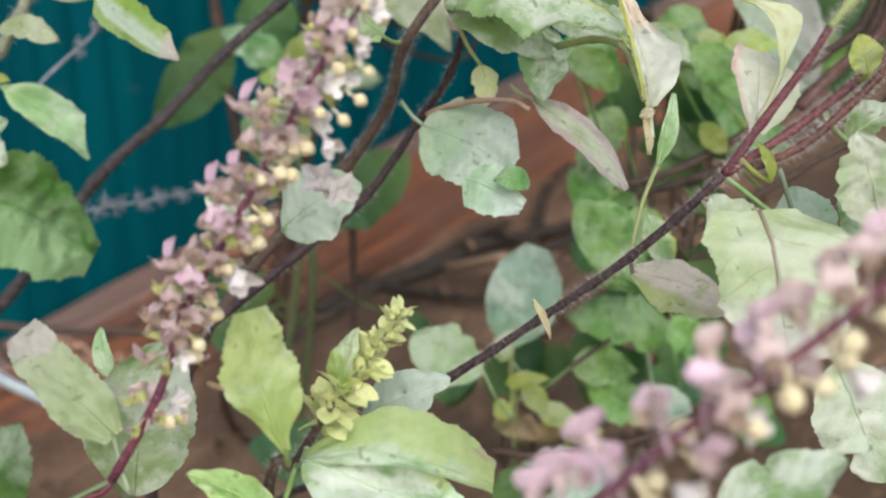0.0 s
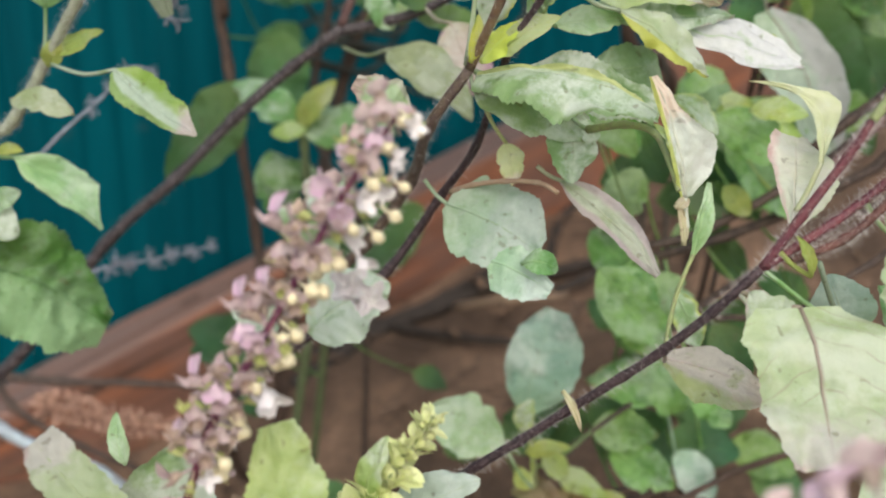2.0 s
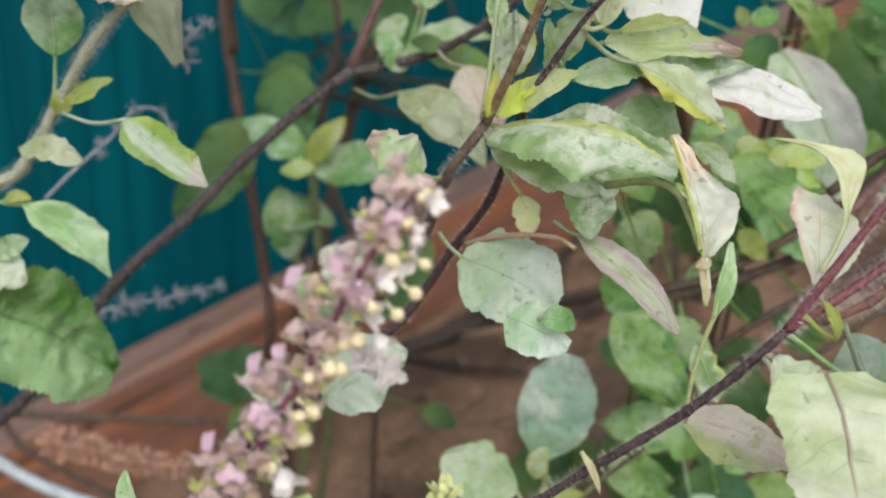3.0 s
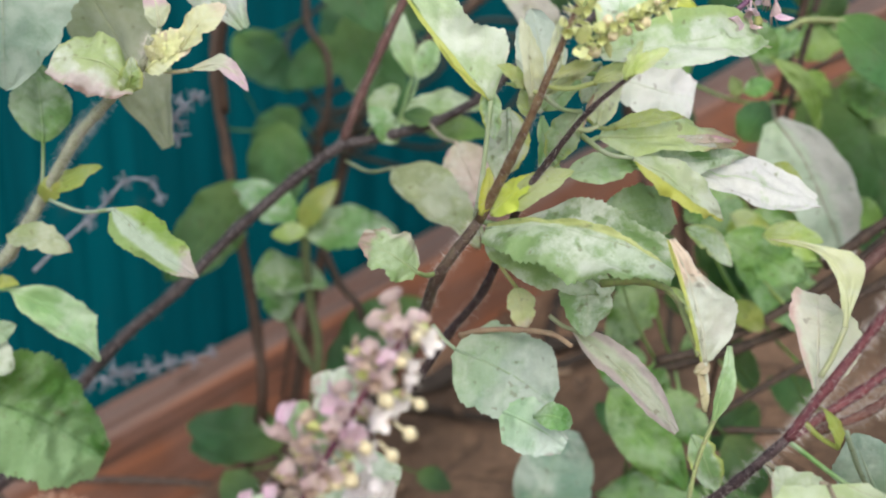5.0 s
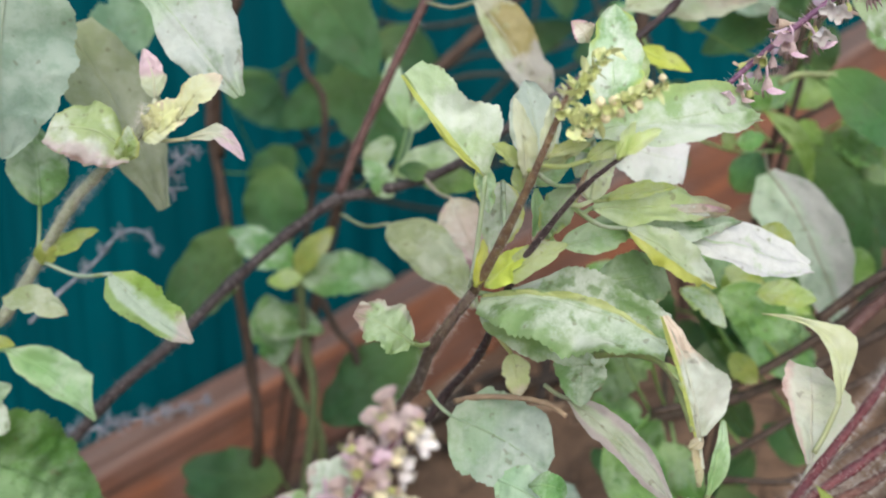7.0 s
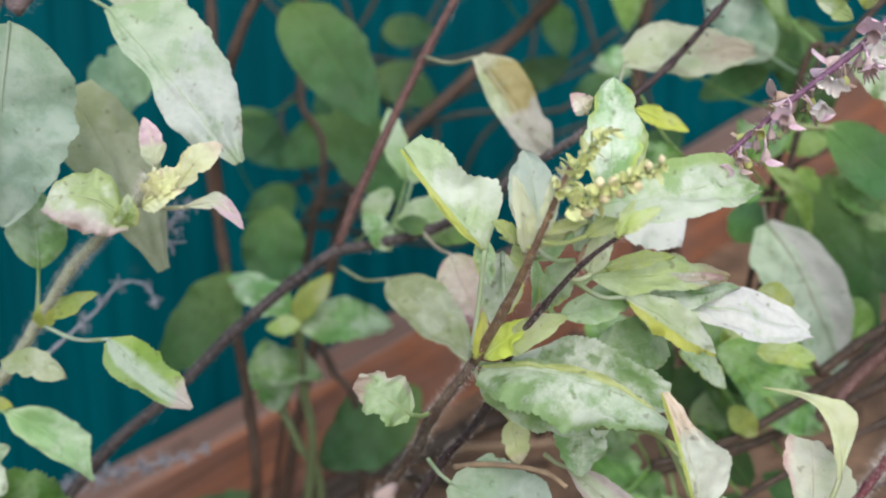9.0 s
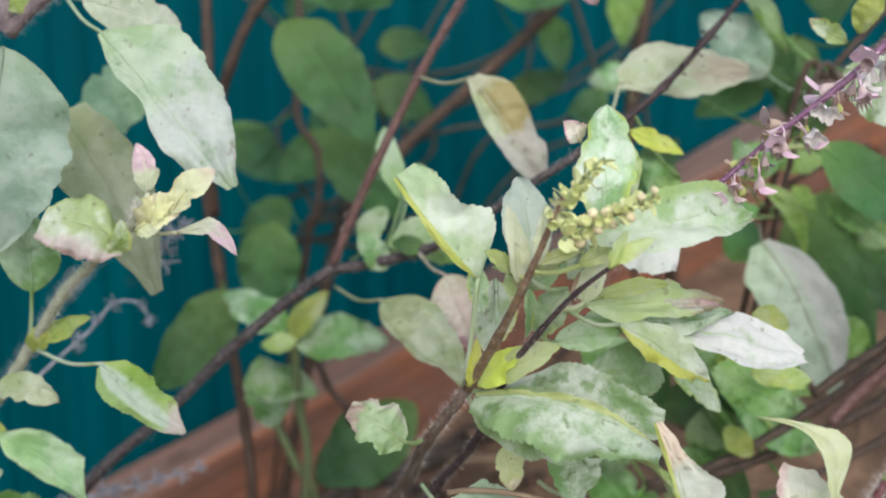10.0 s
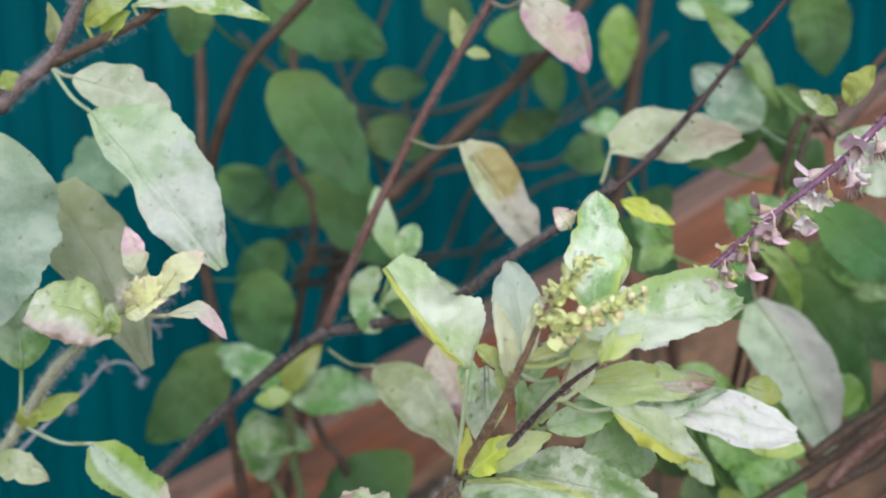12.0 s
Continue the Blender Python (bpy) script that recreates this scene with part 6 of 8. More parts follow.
leaf(fork_side, LIMED, (-0.0162, 0.3800, 0.3403), (-0.0100, 0.3815, 0.3533), 0.0095, (-0.0973, -0.8923, 0.4408), 0.08, 0.15, 0, stalk=(-0.0210, 0.3844, 0.3257), bites=0, wide=0.55, blunt=0.5)
leaf(fork_side, LIMED, (-0.0236, 0.3761, 0.3256), (0.0090, 0.3703, 0.3311), 0.0159, (0.0022, -0.7489, 0.6627), 0.08, 0.15, 0, stalk=(-0.0308, 0.3832, 0.3211), bites=0, left=(0, 0.7, 1, 1, 0.7, 0.3, 0), right=(0, 0.4, 0.5, 0.4, 0.25, 0.15, 0), label="light green leaf on purple fork")
leaf(fork_side, LIMED, (-0.0311, 0.3741, 0.3259), (-0.0232, 0.3827, 0.3386), 0.0096, (-0.0973, -0.8923, 0.4408), 0.08, 0.15, 0, stalk=(-0.0359, 0.3850, 0.3198), bites=0, wide=0.5, blunt=0.5)
leaf(fork_side, VIVID, (-0.0151, 0.3841, 0.3244), (0.0089, 0.3811, 0.3211), 0.0117, (0.0016, -0.8013, 0.5982), 0.08, 0.15, 0, stalk=(-0.0242, 0.3886, 0.3218), bites=0)

# Holy basil on the far side, with a drooping flower spike
far_basil = thing("holy_basil_plant", "holy basil with drooping purple flower spike", "plant", group="basil plants", at=(0.3, 0.38, 0.0))
arch = stem("branch", far_basil, [(0.1109, 0.3358, 0.2864), (0.1211, 0.3322, 0.2970), (0.1305, 0.3285, 0.3064), (0.1556, 0.3224, 0.3349), (0.3200, 0.3800, 0.1200), (0.3000, 0.3800, -0.0100)], 0.00166, 0.00174, BROWN, "thin brown stem")
arch_b = stem("branch", far_basil, [(0.1124, 0.3250, 0.2811), (0.1226, 0.3265, 0.2920), (0.1338, 0.3231, 0.3039), (0.1557, 0.3215, 0.3284), (0.3200, 0.3800, 0.1200), (0.3000, 0.3800, -0.0100)], 0.00180, 0.00174, RED, "thin brown stem")
tall_arch = stem("branch", far_basil, [(0.1557, 0.3215, 0.3284), (0.1486, 0.3075, 0.3721), (0.1205, 0.2823, 0.4089), (0.0920, 0.2556, 0.3983)], 0.00174, 0.00107, RED, "arching stem")
droop = flower_spike(far_basil, [(0.0911, 0.2536, 0.3985), (0.0849, 0.2528, 0.3925), (0.0778, 0.2519, 0.3864), (0.0656, 0.2516, 0.3769), (0.0522, 0.2519, 0.3647)], 0.00092, 0.00058, VIOLET, ["lilac", "rose", "rust", "lilac", "rust", "white"], 0.0066, 5, 0.0046, "drooping purple flower spike with pink calyces", 41, hair=6, fade=0.3, droop=0.8, lean=0.3, size=1.0)
bank_a = stem("branch", far_basil, [(0.0631, 0.3508, 0.2494), (0.0825, 0.3468, 0.2570), (0.1156, 0.3447, 0.2781), (0.1345, 0.3422, 0.2959), (0.1720, 0.3421, 0.3311), (0.3200, 0.3800, 0.1200), (0.3000, 0.3800, -0.0100)], 0.00157, 0.00166, BROWN, "grey-brown stem")
bank_b = stem("branch", far_basil, [(0.0585, 0.3596, 0.2405), (0.0919, 0.3562, 0.2519), (0.1184, 0.3530, 0.2649), (0.1380, 0.3497, 0.2776), (0.1769, 0.3479, 0.3005), (0.3200, 0.3800, 0.1200), (0.3000, 0.3800, -0.0100)], 0.00181, 0.00171, BROWN, "grey-brown stem")
bank_c = stem("branch", far_basil, [(0.0707, 0.3561, 0.2155), (0.0924, 0.3536, 0.2334), (0.1189, 0.3511, 0.2516), (0.1386, 0.3479, 0.2646), (0.1779, 0.3453, 0.2824), (0.3200, 0.3800, 0.1200), (0.3000, 0.3800, -0.0100)], 0.00121, 0.00133, BROWN, "thin brown stem")
bank_d = stem("branch", far_basil, [(0.0769, 0.3660, 0.2139), (0.0922, 0.3570, 0.2213), (0.1141, 0.3476, 0.2266), (0.1394, 0.3452, 0.2458), (0.1790, 0.3428, 0.2641), (0.3200, 0.3800, 0.1200), (0.3000, 0.3800, -0.0100)], 0.00124, 0.00114, BROWN, "thin brown stem")
back_a = stem("branch", far_basil, [(0.0900, 0.4600, -0.0100), (0.0950, 0.4500, 0.1000), (0.1284, 0.4269, 0.3597), (0.1434, 0.4295, 0.3786), (0.1561, 0.4316, 0.3932), (0.1752, 0.4345, 0.4139)], 0.00137, 0.00137, VINE, "dark brown stem")
back_b = stem("branch", far_basil, [(0.1000, 0.4600, -0.0100), (0.1000, 0.4500, 0.1000), (0.1258, 0.4068, 0.3605), (0.1420, 0.4093, 0.3785), (0.1599, 0.4118, 0.3963), (0.1763, 0.4143, 0.4140)], 0.00109, 0.00109, BROWN, "brown stem")
leaf(arch, DUSKY, (0.1042, 0.3733, 0.3270), (0.1289, 0.3616, 0.2756), 0.0278, (-0.0494, -0.9160, 0.3981), 0.05, 0.12, 0, stalk=(0.1059, 0.3825, 0.3311), sway=0.04, left=(0.2, 0.65, 0.8, 0.85, 0.8, 0.7, 0.4, 0.1), right=(0.35, 0.9, 0.95, 0.9, 0.8, 0.7, 0.5, 0.15), wave=0.04, teeth=0.01, label="grey leaf with purplish midrib")
leaf(arch, BACK, (0.1270, 0.4125, 0.3293), (0.1561, 0.3993, 0.2711), 0.0294, (-0.0234, -0.9773, 0.2104), 0.06, 0.1, 0, stalk=(0.1225, 0.4122, 0.3280))
leaf(arch, VIVID, (0.0891, 0.3558, 0.2851), (0.1206, 0.3523, 0.2597), 0.0219, (0.2117, -0.8966, 0.3890), 0.08, 0.15, 0, stalk=(0.1109, 0.3358, 0.2864))
leaf(arch, YELLOW, (0.0820, 0.3079, 0.3037), (0.0973, 0.3028, 0.3029), 0.0090, (-0.1822, -0.6620, 0.7271), 0.08, 0.2, 0)
leaf(arch, LIGHT, (0.0557, 0.2887, 0.3107), (0.0680, 0.2873, 0.3004), 0.0074, (0.2788, -0.8471, 0.4524), 0.08, 0.2, 0)
leaf(droop, YELLOW, (0.1021, 0.3009, 0.3975), (0.1078, 0.3004, 0.4078), 0.0078, (-0.6645, -0.6713, 0.3283), 0.08, 0.2, 0)
leaf(droop, LIGHT, (0.1032, 0.3107, 0.3950), (0.0930, 0.3115, 0.4010), 0.0058, (0.0719, -0.9639, 0.2562), 0.08, 0.2, 0)
leaf(tall_arch, PALE, (0.1030, 0.3097, 0.3884), (0.1243, 0.3075, 0.3724), 0.0188, (0.0698, -0.9706, 0.2302), 0.08, 0.15, 0)
leaf(tall_arch, OCHRE, (0.1023, 0.3745, 0.3471), (0.1189, 0.3730, 0.3223), 0.0076, (0.0003, -0.8969, 0.4423), 0.08, 0.15, 0, stalk=(0.0980, 0.3752, 0.3497), bites=0, sway=0.12)
leaf(tall_arch, VIVID, (0.0910, 0.3666, 0.3369), (0.1006, 0.3674, 0.3400), 0.0070, (0.0010, -0.8514, 0.5246), 0.08, 0.15, 0, bites=0)
leaf(tall_arch, OCHRE, (0.0891, 0.3662, 0.3355), (0.0869, 0.3679, 0.3419), 0.0052, (0.0003, -0.8969, 0.4423), 0.08, 0.15, 0)
leaf(tall_arch, BACK, (0.0967, 0.3823, 0.3183), (0.1052, 0.3879, 0.3313), 0.0149, (0.0003, -0.8969, 0.4423), 0.08, 0.15, 0)
leaf(tall_arch, BACK, (0.1193, 0.3664, 0.3602), (0.1529, 0.3628, 0.3350), 0.0199, (0.1063, -0.9553, 0.2760), 0.08, 0.15, 0, stalk=(0.1258, 0.4068, 0.3605))
leaf(tall_arch, VIVID, (0.0928, 0.4160, 0.4260), (0.1210, 0.4107, 0.3884), 0.0103, (0.1606, -0.9536, 0.2548), 0.08, 0.2, 0)
stem("leaf_stalk", far_basil, [(0.1033, 0.3661, 0.3570), (0.1097, 0.3668, 0.3598), (0.1207, 0.3667, 0.3594), (0.1334, 0.3661, 0.3575)], 0.0011, 0.0010, SHOOT, "pale green leaf stalk")
stem("branch", far_basil, [(0.1061, 0.4222, 0.3146), (0.1314, 0.4373, 0.3334), (0.1531, 0.4498, 0.3416), (0.1715, 0.4518, 0.3497)], 0.0012, 0.0010, VINE, "thin brown stem")
leaf(tall_arch, OCHRE, (0.1263, 0.4299, 0.3444), (0.1499, 0.4312, 0.3497), 0.0131, (-0.0017, -0.8986, 0.4387), 0.08, 0.15, 0, bites=0)
leaf(tall_arch, VIVID, (0.1416, 0.4169, 0.3344), (0.1602, 0.4136, 0.3220), 0.0149, (-0.0017, -0.8986, 0.4387), 0.08, 0.15, 0, bites=0)
leaf(tall_arch, OCHRE, (0.1271, 0.4130, 0.3391), (0.1359, 0.4105, 0.3298), 0.0075, (-0.0017, -0.8986, 0.4387), 0.08, 0.15, 0, bites=0)
leaf(tall_arch, BLUE, (0.1238, 0.4397, 0.3790), (0.0973, 0.4429, 0.4021), 0.0235, (-0.0342, -0.9944, 0.1004), 0.06, 0.12, 0, stalk=(0.1377, 0.4286, 0.3715))
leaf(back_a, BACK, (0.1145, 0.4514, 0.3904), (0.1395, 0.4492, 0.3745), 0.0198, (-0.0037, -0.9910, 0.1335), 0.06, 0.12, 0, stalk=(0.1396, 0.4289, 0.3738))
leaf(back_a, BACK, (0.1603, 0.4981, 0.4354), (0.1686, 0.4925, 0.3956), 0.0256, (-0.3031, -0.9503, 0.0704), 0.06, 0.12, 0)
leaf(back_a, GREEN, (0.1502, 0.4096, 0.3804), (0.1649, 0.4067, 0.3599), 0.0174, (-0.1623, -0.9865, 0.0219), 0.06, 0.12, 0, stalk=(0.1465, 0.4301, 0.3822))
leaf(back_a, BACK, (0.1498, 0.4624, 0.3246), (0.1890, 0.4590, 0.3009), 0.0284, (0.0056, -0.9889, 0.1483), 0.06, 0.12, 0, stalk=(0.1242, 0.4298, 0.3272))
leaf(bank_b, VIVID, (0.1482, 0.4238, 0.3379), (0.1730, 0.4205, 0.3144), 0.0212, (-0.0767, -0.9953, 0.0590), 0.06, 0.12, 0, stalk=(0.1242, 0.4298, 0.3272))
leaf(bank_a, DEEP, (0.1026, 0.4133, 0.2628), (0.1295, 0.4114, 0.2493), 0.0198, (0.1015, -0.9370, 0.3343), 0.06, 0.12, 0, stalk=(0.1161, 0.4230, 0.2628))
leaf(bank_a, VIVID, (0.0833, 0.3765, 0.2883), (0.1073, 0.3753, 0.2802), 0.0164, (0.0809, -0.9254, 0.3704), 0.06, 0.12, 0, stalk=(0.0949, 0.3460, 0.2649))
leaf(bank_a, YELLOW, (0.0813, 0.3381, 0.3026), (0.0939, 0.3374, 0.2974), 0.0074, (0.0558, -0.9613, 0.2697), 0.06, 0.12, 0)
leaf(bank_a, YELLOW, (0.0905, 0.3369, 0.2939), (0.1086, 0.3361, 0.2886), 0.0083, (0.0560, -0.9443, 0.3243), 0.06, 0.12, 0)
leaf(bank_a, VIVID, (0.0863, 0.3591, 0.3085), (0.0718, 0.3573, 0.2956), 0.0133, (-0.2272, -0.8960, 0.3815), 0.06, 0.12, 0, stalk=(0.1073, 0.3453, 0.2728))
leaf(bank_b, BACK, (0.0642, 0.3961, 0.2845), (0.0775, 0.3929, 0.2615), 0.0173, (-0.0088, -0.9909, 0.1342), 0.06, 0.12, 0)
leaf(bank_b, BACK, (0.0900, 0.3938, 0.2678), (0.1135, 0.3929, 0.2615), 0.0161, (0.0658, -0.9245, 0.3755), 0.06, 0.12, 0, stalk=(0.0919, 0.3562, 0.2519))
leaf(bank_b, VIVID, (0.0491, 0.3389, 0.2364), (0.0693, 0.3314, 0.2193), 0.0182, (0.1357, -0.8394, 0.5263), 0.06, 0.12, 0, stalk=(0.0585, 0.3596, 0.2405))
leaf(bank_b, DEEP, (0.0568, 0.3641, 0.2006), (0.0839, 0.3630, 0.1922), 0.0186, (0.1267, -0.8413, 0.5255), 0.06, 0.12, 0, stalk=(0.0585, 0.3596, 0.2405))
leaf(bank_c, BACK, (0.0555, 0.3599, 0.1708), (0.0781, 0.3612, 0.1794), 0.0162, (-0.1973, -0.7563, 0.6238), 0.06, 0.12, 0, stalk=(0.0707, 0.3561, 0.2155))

# Low seedlings and shrub behind
shrub = thing("shrub", "leafy green shrub with brown stems before teal fence", "shrub", at=(-0.12, 0.62, 0.0))
vine_a = stem("branch", shrub, [(-0.1161, 0.5512, 0.4536), (-0.1125, 0.5328, 0.3944), (-0.1114, 0.5184, 0.3639), (-0.1110, 0.5034, 0.3291), (-0.1064, 0.4984, 0.2934), (-0.1018, 0.4933, 0.2570), (-0.0957, 0.4873, 0.2147), (-0.0947, 0.4812, 0.1714), (-0.1300, 0.5600, 0.0600), (-0.1200, 0.6200, -0.0100)], 0.00231, 0.00245, VINE, "brown twining stem")
vine_b = stem("branch", shrub, [(-0.0363, 0.4810, 0.4576), (-0.0556, 0.4773, 0.4306), (-0.0796, 0.4738, 0.4057), (-0.0908, 0.4705, 0.3829), (-0.0989, 0.4775, 0.3608), (-0.1046, 0.4847, 0.3400), (-0.1050, 0.4914, 0.3156)], 0.00225, 0.00213, VINE, "dark brown stem")
vine_c = stem("branch", shrub, [(-0.0837, 0.6217, 0.4527), (-0.0763, 0.5940, 0.3990), (-0.0777, 0.5774, 0.3530), (-0.0662, 0.5647, 0.3340), (-0.0669, 0.5606, 0.3051), (-0.0752, 0.5667, 0.2764), (-0.1100, 0.6200, 0.1000), (-0.1200, 0.6200, -0.0100)], 0.00196, 0.00155, VINE, "crooked brown stem")
vine_d = stem("branch", shrub, [(0.0954, 0.6608, 0.4430), (0.0609, 0.6451, 0.4032), (0.0175, 0.6295, 0.3646), (-0.0248, 0.6144, 0.3285), (-0.0574, 0.6091, 0.2911), (-0.1000, 0.6200, 0.1200), (-0.1200, 0.6200, -0.0100)], 0.00383, 0.00332, VINE, "brown stem")
vine_e = stem("branch", shrub, [(0.1168, 0.6205, 0.4441), (0.1105, 0.6154, 0.4078), (0.1057, 0.6103, 0.3712), (0.1009, 0.6051, 0.3343), (0.0976, 0.5994, 0.2939), (0.1400, 0.6600, 0.2500), (0.1700, 0.6800, 0.0500)], 0.00392, 0.00392, VINE, "brown upright stem")
vine_g = stem("branch", shrub, [(0.1000, 0.7000, -0.0100), (0.1300, 0.7000, 0.2000), (0.0832, 0.7172, 0.4138), (0.0464, 0.7128, 0.3821), (-0.0050, 0.7104, 0.3649), (-0.0632, 0.7115, 0.3729), (-0.0988, 0.7156, 0.4020)], 0.00190, 0.00152, GLOOM, "thin grey twig")
vine_i = stem("branch", shrub, [(0.1200, 0.6200, -0.0100), (0.1300, 0.6200, 0.1500), (0.1112, 0.6298, 0.3664), (0.0657, 0.6263, 0.3416), (0.0074, 0.6260, 0.3393), (-0.0512, 0.6230, 0.3178), (-0.1167, 0.6186, 0.2867)], 0.00135, 0.00135, GLOOM, "thin twig")
seedling = stem("branch", shrub, [(-0.0637, 0.4365, 0.2843), (-0.0637, 0.4342, 0.2683), (-0.0637, 0.4406, 0.2418), (-0.0629, 0.4454, 0.2040), (-0.0900, 0.4800, 0.0600), (-0.1000, 0.5000, -0.0100)], 0.00168, 0.00200, SAP, "green seedling stem")
seedling_b = stem("branch", shrub, [(-0.0795, 0.4506, 0.2410), (-0.0680, 0.4472, 0.2164), (-0.0600, 0.4528, 0.1845), (-0.0800, 0.5000, 0.0500), (-0.0900, 0.5200, -0.0100)], 0.00175, 0.00205, SAP, "green stalk")
seedling_c = stem("branch", shrub, [(-0.0643, 0.4647, 0.2698), (-0.0537, 0.4613, 0.2450), (-0.0426, 0.4666, 0.2110), (-0.0500, 0.5000, 0.0500), (-0.0600, 0.5200, -0.0100)], 0.00153, 0.00183, BROWN, "brown stalk")
leaf(seedling, GREEN, (-0.0651, 0.4352, 0.2752), (-0.0254, 0.4349, 0.2729), 0.0203, (0.0291, -0.7785, 0.6270), 0.08, 0.12, 0)
leaf(seedling, GREEN, (-0.0662, 0.4358, 0.2793), (-0.0928, 0.4378, 0.2933), 0.0168, (0.2418, -0.7839, 0.5719), 0.08, 0.12, 0)
leaf(seedling, YELLOW, (-0.0654, 0.4324, 0.2764), (-0.0493, 0.4330, 0.2953), 0.0110, (-0.2782, -0.9223, 0.2684), 0.08, 0.15, 0, stalk=(-0.0637, 0.4354, 0.2763))
leaf(seedling, YELLOW, (-0.0623, 0.4313, 0.2757), (-0.0764, 0.4290, 0.2741), 0.0087, (0.0551, -0.7847, 0.6174), 0.08, 0.15, 0, stalk=(-0.0637, 0.4351, 0.2743))
leaf(seedling, GREEN, (-0.0807, 0.4496, 0.2628), (-0.0767, 0.4453, 0.2322), 0.0201, (0.2877, -0.9426, 0.1697), 0.06, 0.12, 0, stalk=(-0.0637, 0.4366, 0.2583), wide=0.5)
leaf(seedling, GREEN, (-0.0842, 0.4425, 0.2551), (-0.0557, 0.4397, 0.2495), 0.0188, (0.0766, -0.6785, 0.7306), 0.08, 0.12, 0, stalk=(-0.0637, 0.4374, 0.2550))
leaf(seedling_b, DEEP, (-0.0155, 0.4648, 0.2342), (-0.0601, 0.4553, 0.2029), 0.0359, (-0.2203, -0.8019, 0.5553), 0.06, 0.12, 0, stalk=(-0.0468, 0.4646, 0.2238), wide=0.5)
leaf(seedling_b, DEEP, (-0.0825, 0.4799, 0.1618), (-0.1300, 0.4808, 0.1687), 0.0279, (0.0748, -0.7727, 0.6304), 0.06, 0.12, 0, stalk=(-0.0650, 0.4646, 0.1509))
leaf(seedling_b, DEEP, (-0.0949, 0.4797, 0.1608), (-0.1292, 0.4793, 0.1580), 0.0225, (-0.0374, -0.8205, 0.5704), 0.06, 0.12, 0, stalk=(-0.0650, 0.4646, 0.1509))
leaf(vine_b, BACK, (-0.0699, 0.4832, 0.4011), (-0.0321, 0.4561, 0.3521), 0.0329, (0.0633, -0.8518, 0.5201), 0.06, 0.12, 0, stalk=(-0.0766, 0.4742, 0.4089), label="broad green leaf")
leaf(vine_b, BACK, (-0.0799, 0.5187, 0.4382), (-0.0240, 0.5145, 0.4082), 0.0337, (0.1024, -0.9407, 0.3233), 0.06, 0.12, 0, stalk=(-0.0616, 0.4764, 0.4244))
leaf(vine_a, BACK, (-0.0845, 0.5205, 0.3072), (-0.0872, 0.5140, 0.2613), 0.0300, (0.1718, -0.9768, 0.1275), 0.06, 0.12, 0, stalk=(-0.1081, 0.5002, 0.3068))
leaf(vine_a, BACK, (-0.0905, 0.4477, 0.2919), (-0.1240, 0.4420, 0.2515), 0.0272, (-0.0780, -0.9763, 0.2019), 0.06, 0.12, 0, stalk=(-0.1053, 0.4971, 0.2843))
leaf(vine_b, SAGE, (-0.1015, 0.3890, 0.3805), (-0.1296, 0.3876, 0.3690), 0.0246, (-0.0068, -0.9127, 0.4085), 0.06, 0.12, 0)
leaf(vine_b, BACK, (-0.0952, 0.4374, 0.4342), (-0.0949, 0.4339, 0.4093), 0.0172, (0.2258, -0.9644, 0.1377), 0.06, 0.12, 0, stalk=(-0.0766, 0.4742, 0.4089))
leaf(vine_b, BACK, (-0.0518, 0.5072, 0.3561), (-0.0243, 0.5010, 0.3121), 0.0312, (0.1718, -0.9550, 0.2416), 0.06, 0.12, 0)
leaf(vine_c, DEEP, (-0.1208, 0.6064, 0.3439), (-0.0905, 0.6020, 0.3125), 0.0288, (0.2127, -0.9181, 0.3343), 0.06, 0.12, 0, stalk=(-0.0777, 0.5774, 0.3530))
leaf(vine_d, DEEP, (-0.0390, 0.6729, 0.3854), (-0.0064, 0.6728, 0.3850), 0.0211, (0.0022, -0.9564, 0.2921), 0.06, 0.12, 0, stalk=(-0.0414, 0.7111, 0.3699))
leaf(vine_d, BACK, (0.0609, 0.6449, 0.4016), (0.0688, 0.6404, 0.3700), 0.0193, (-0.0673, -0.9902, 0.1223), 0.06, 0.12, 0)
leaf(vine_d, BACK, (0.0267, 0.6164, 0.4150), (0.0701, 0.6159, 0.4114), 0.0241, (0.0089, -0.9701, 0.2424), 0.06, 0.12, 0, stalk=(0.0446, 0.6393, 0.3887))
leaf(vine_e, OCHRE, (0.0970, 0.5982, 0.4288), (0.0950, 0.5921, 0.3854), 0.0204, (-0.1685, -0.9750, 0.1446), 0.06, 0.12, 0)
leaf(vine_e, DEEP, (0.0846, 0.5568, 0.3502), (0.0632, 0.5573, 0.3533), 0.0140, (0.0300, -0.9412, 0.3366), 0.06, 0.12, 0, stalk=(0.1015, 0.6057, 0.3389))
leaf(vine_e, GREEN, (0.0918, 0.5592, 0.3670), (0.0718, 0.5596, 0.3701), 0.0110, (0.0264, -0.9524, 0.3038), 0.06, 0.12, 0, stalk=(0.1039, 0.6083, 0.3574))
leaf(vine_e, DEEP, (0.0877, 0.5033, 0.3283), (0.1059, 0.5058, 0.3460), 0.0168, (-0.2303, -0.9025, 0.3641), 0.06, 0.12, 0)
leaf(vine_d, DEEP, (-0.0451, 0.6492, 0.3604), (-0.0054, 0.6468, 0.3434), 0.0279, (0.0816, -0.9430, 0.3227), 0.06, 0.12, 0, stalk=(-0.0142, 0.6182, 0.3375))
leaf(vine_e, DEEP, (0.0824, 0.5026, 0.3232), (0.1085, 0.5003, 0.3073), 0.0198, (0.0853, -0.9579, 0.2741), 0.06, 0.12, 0)
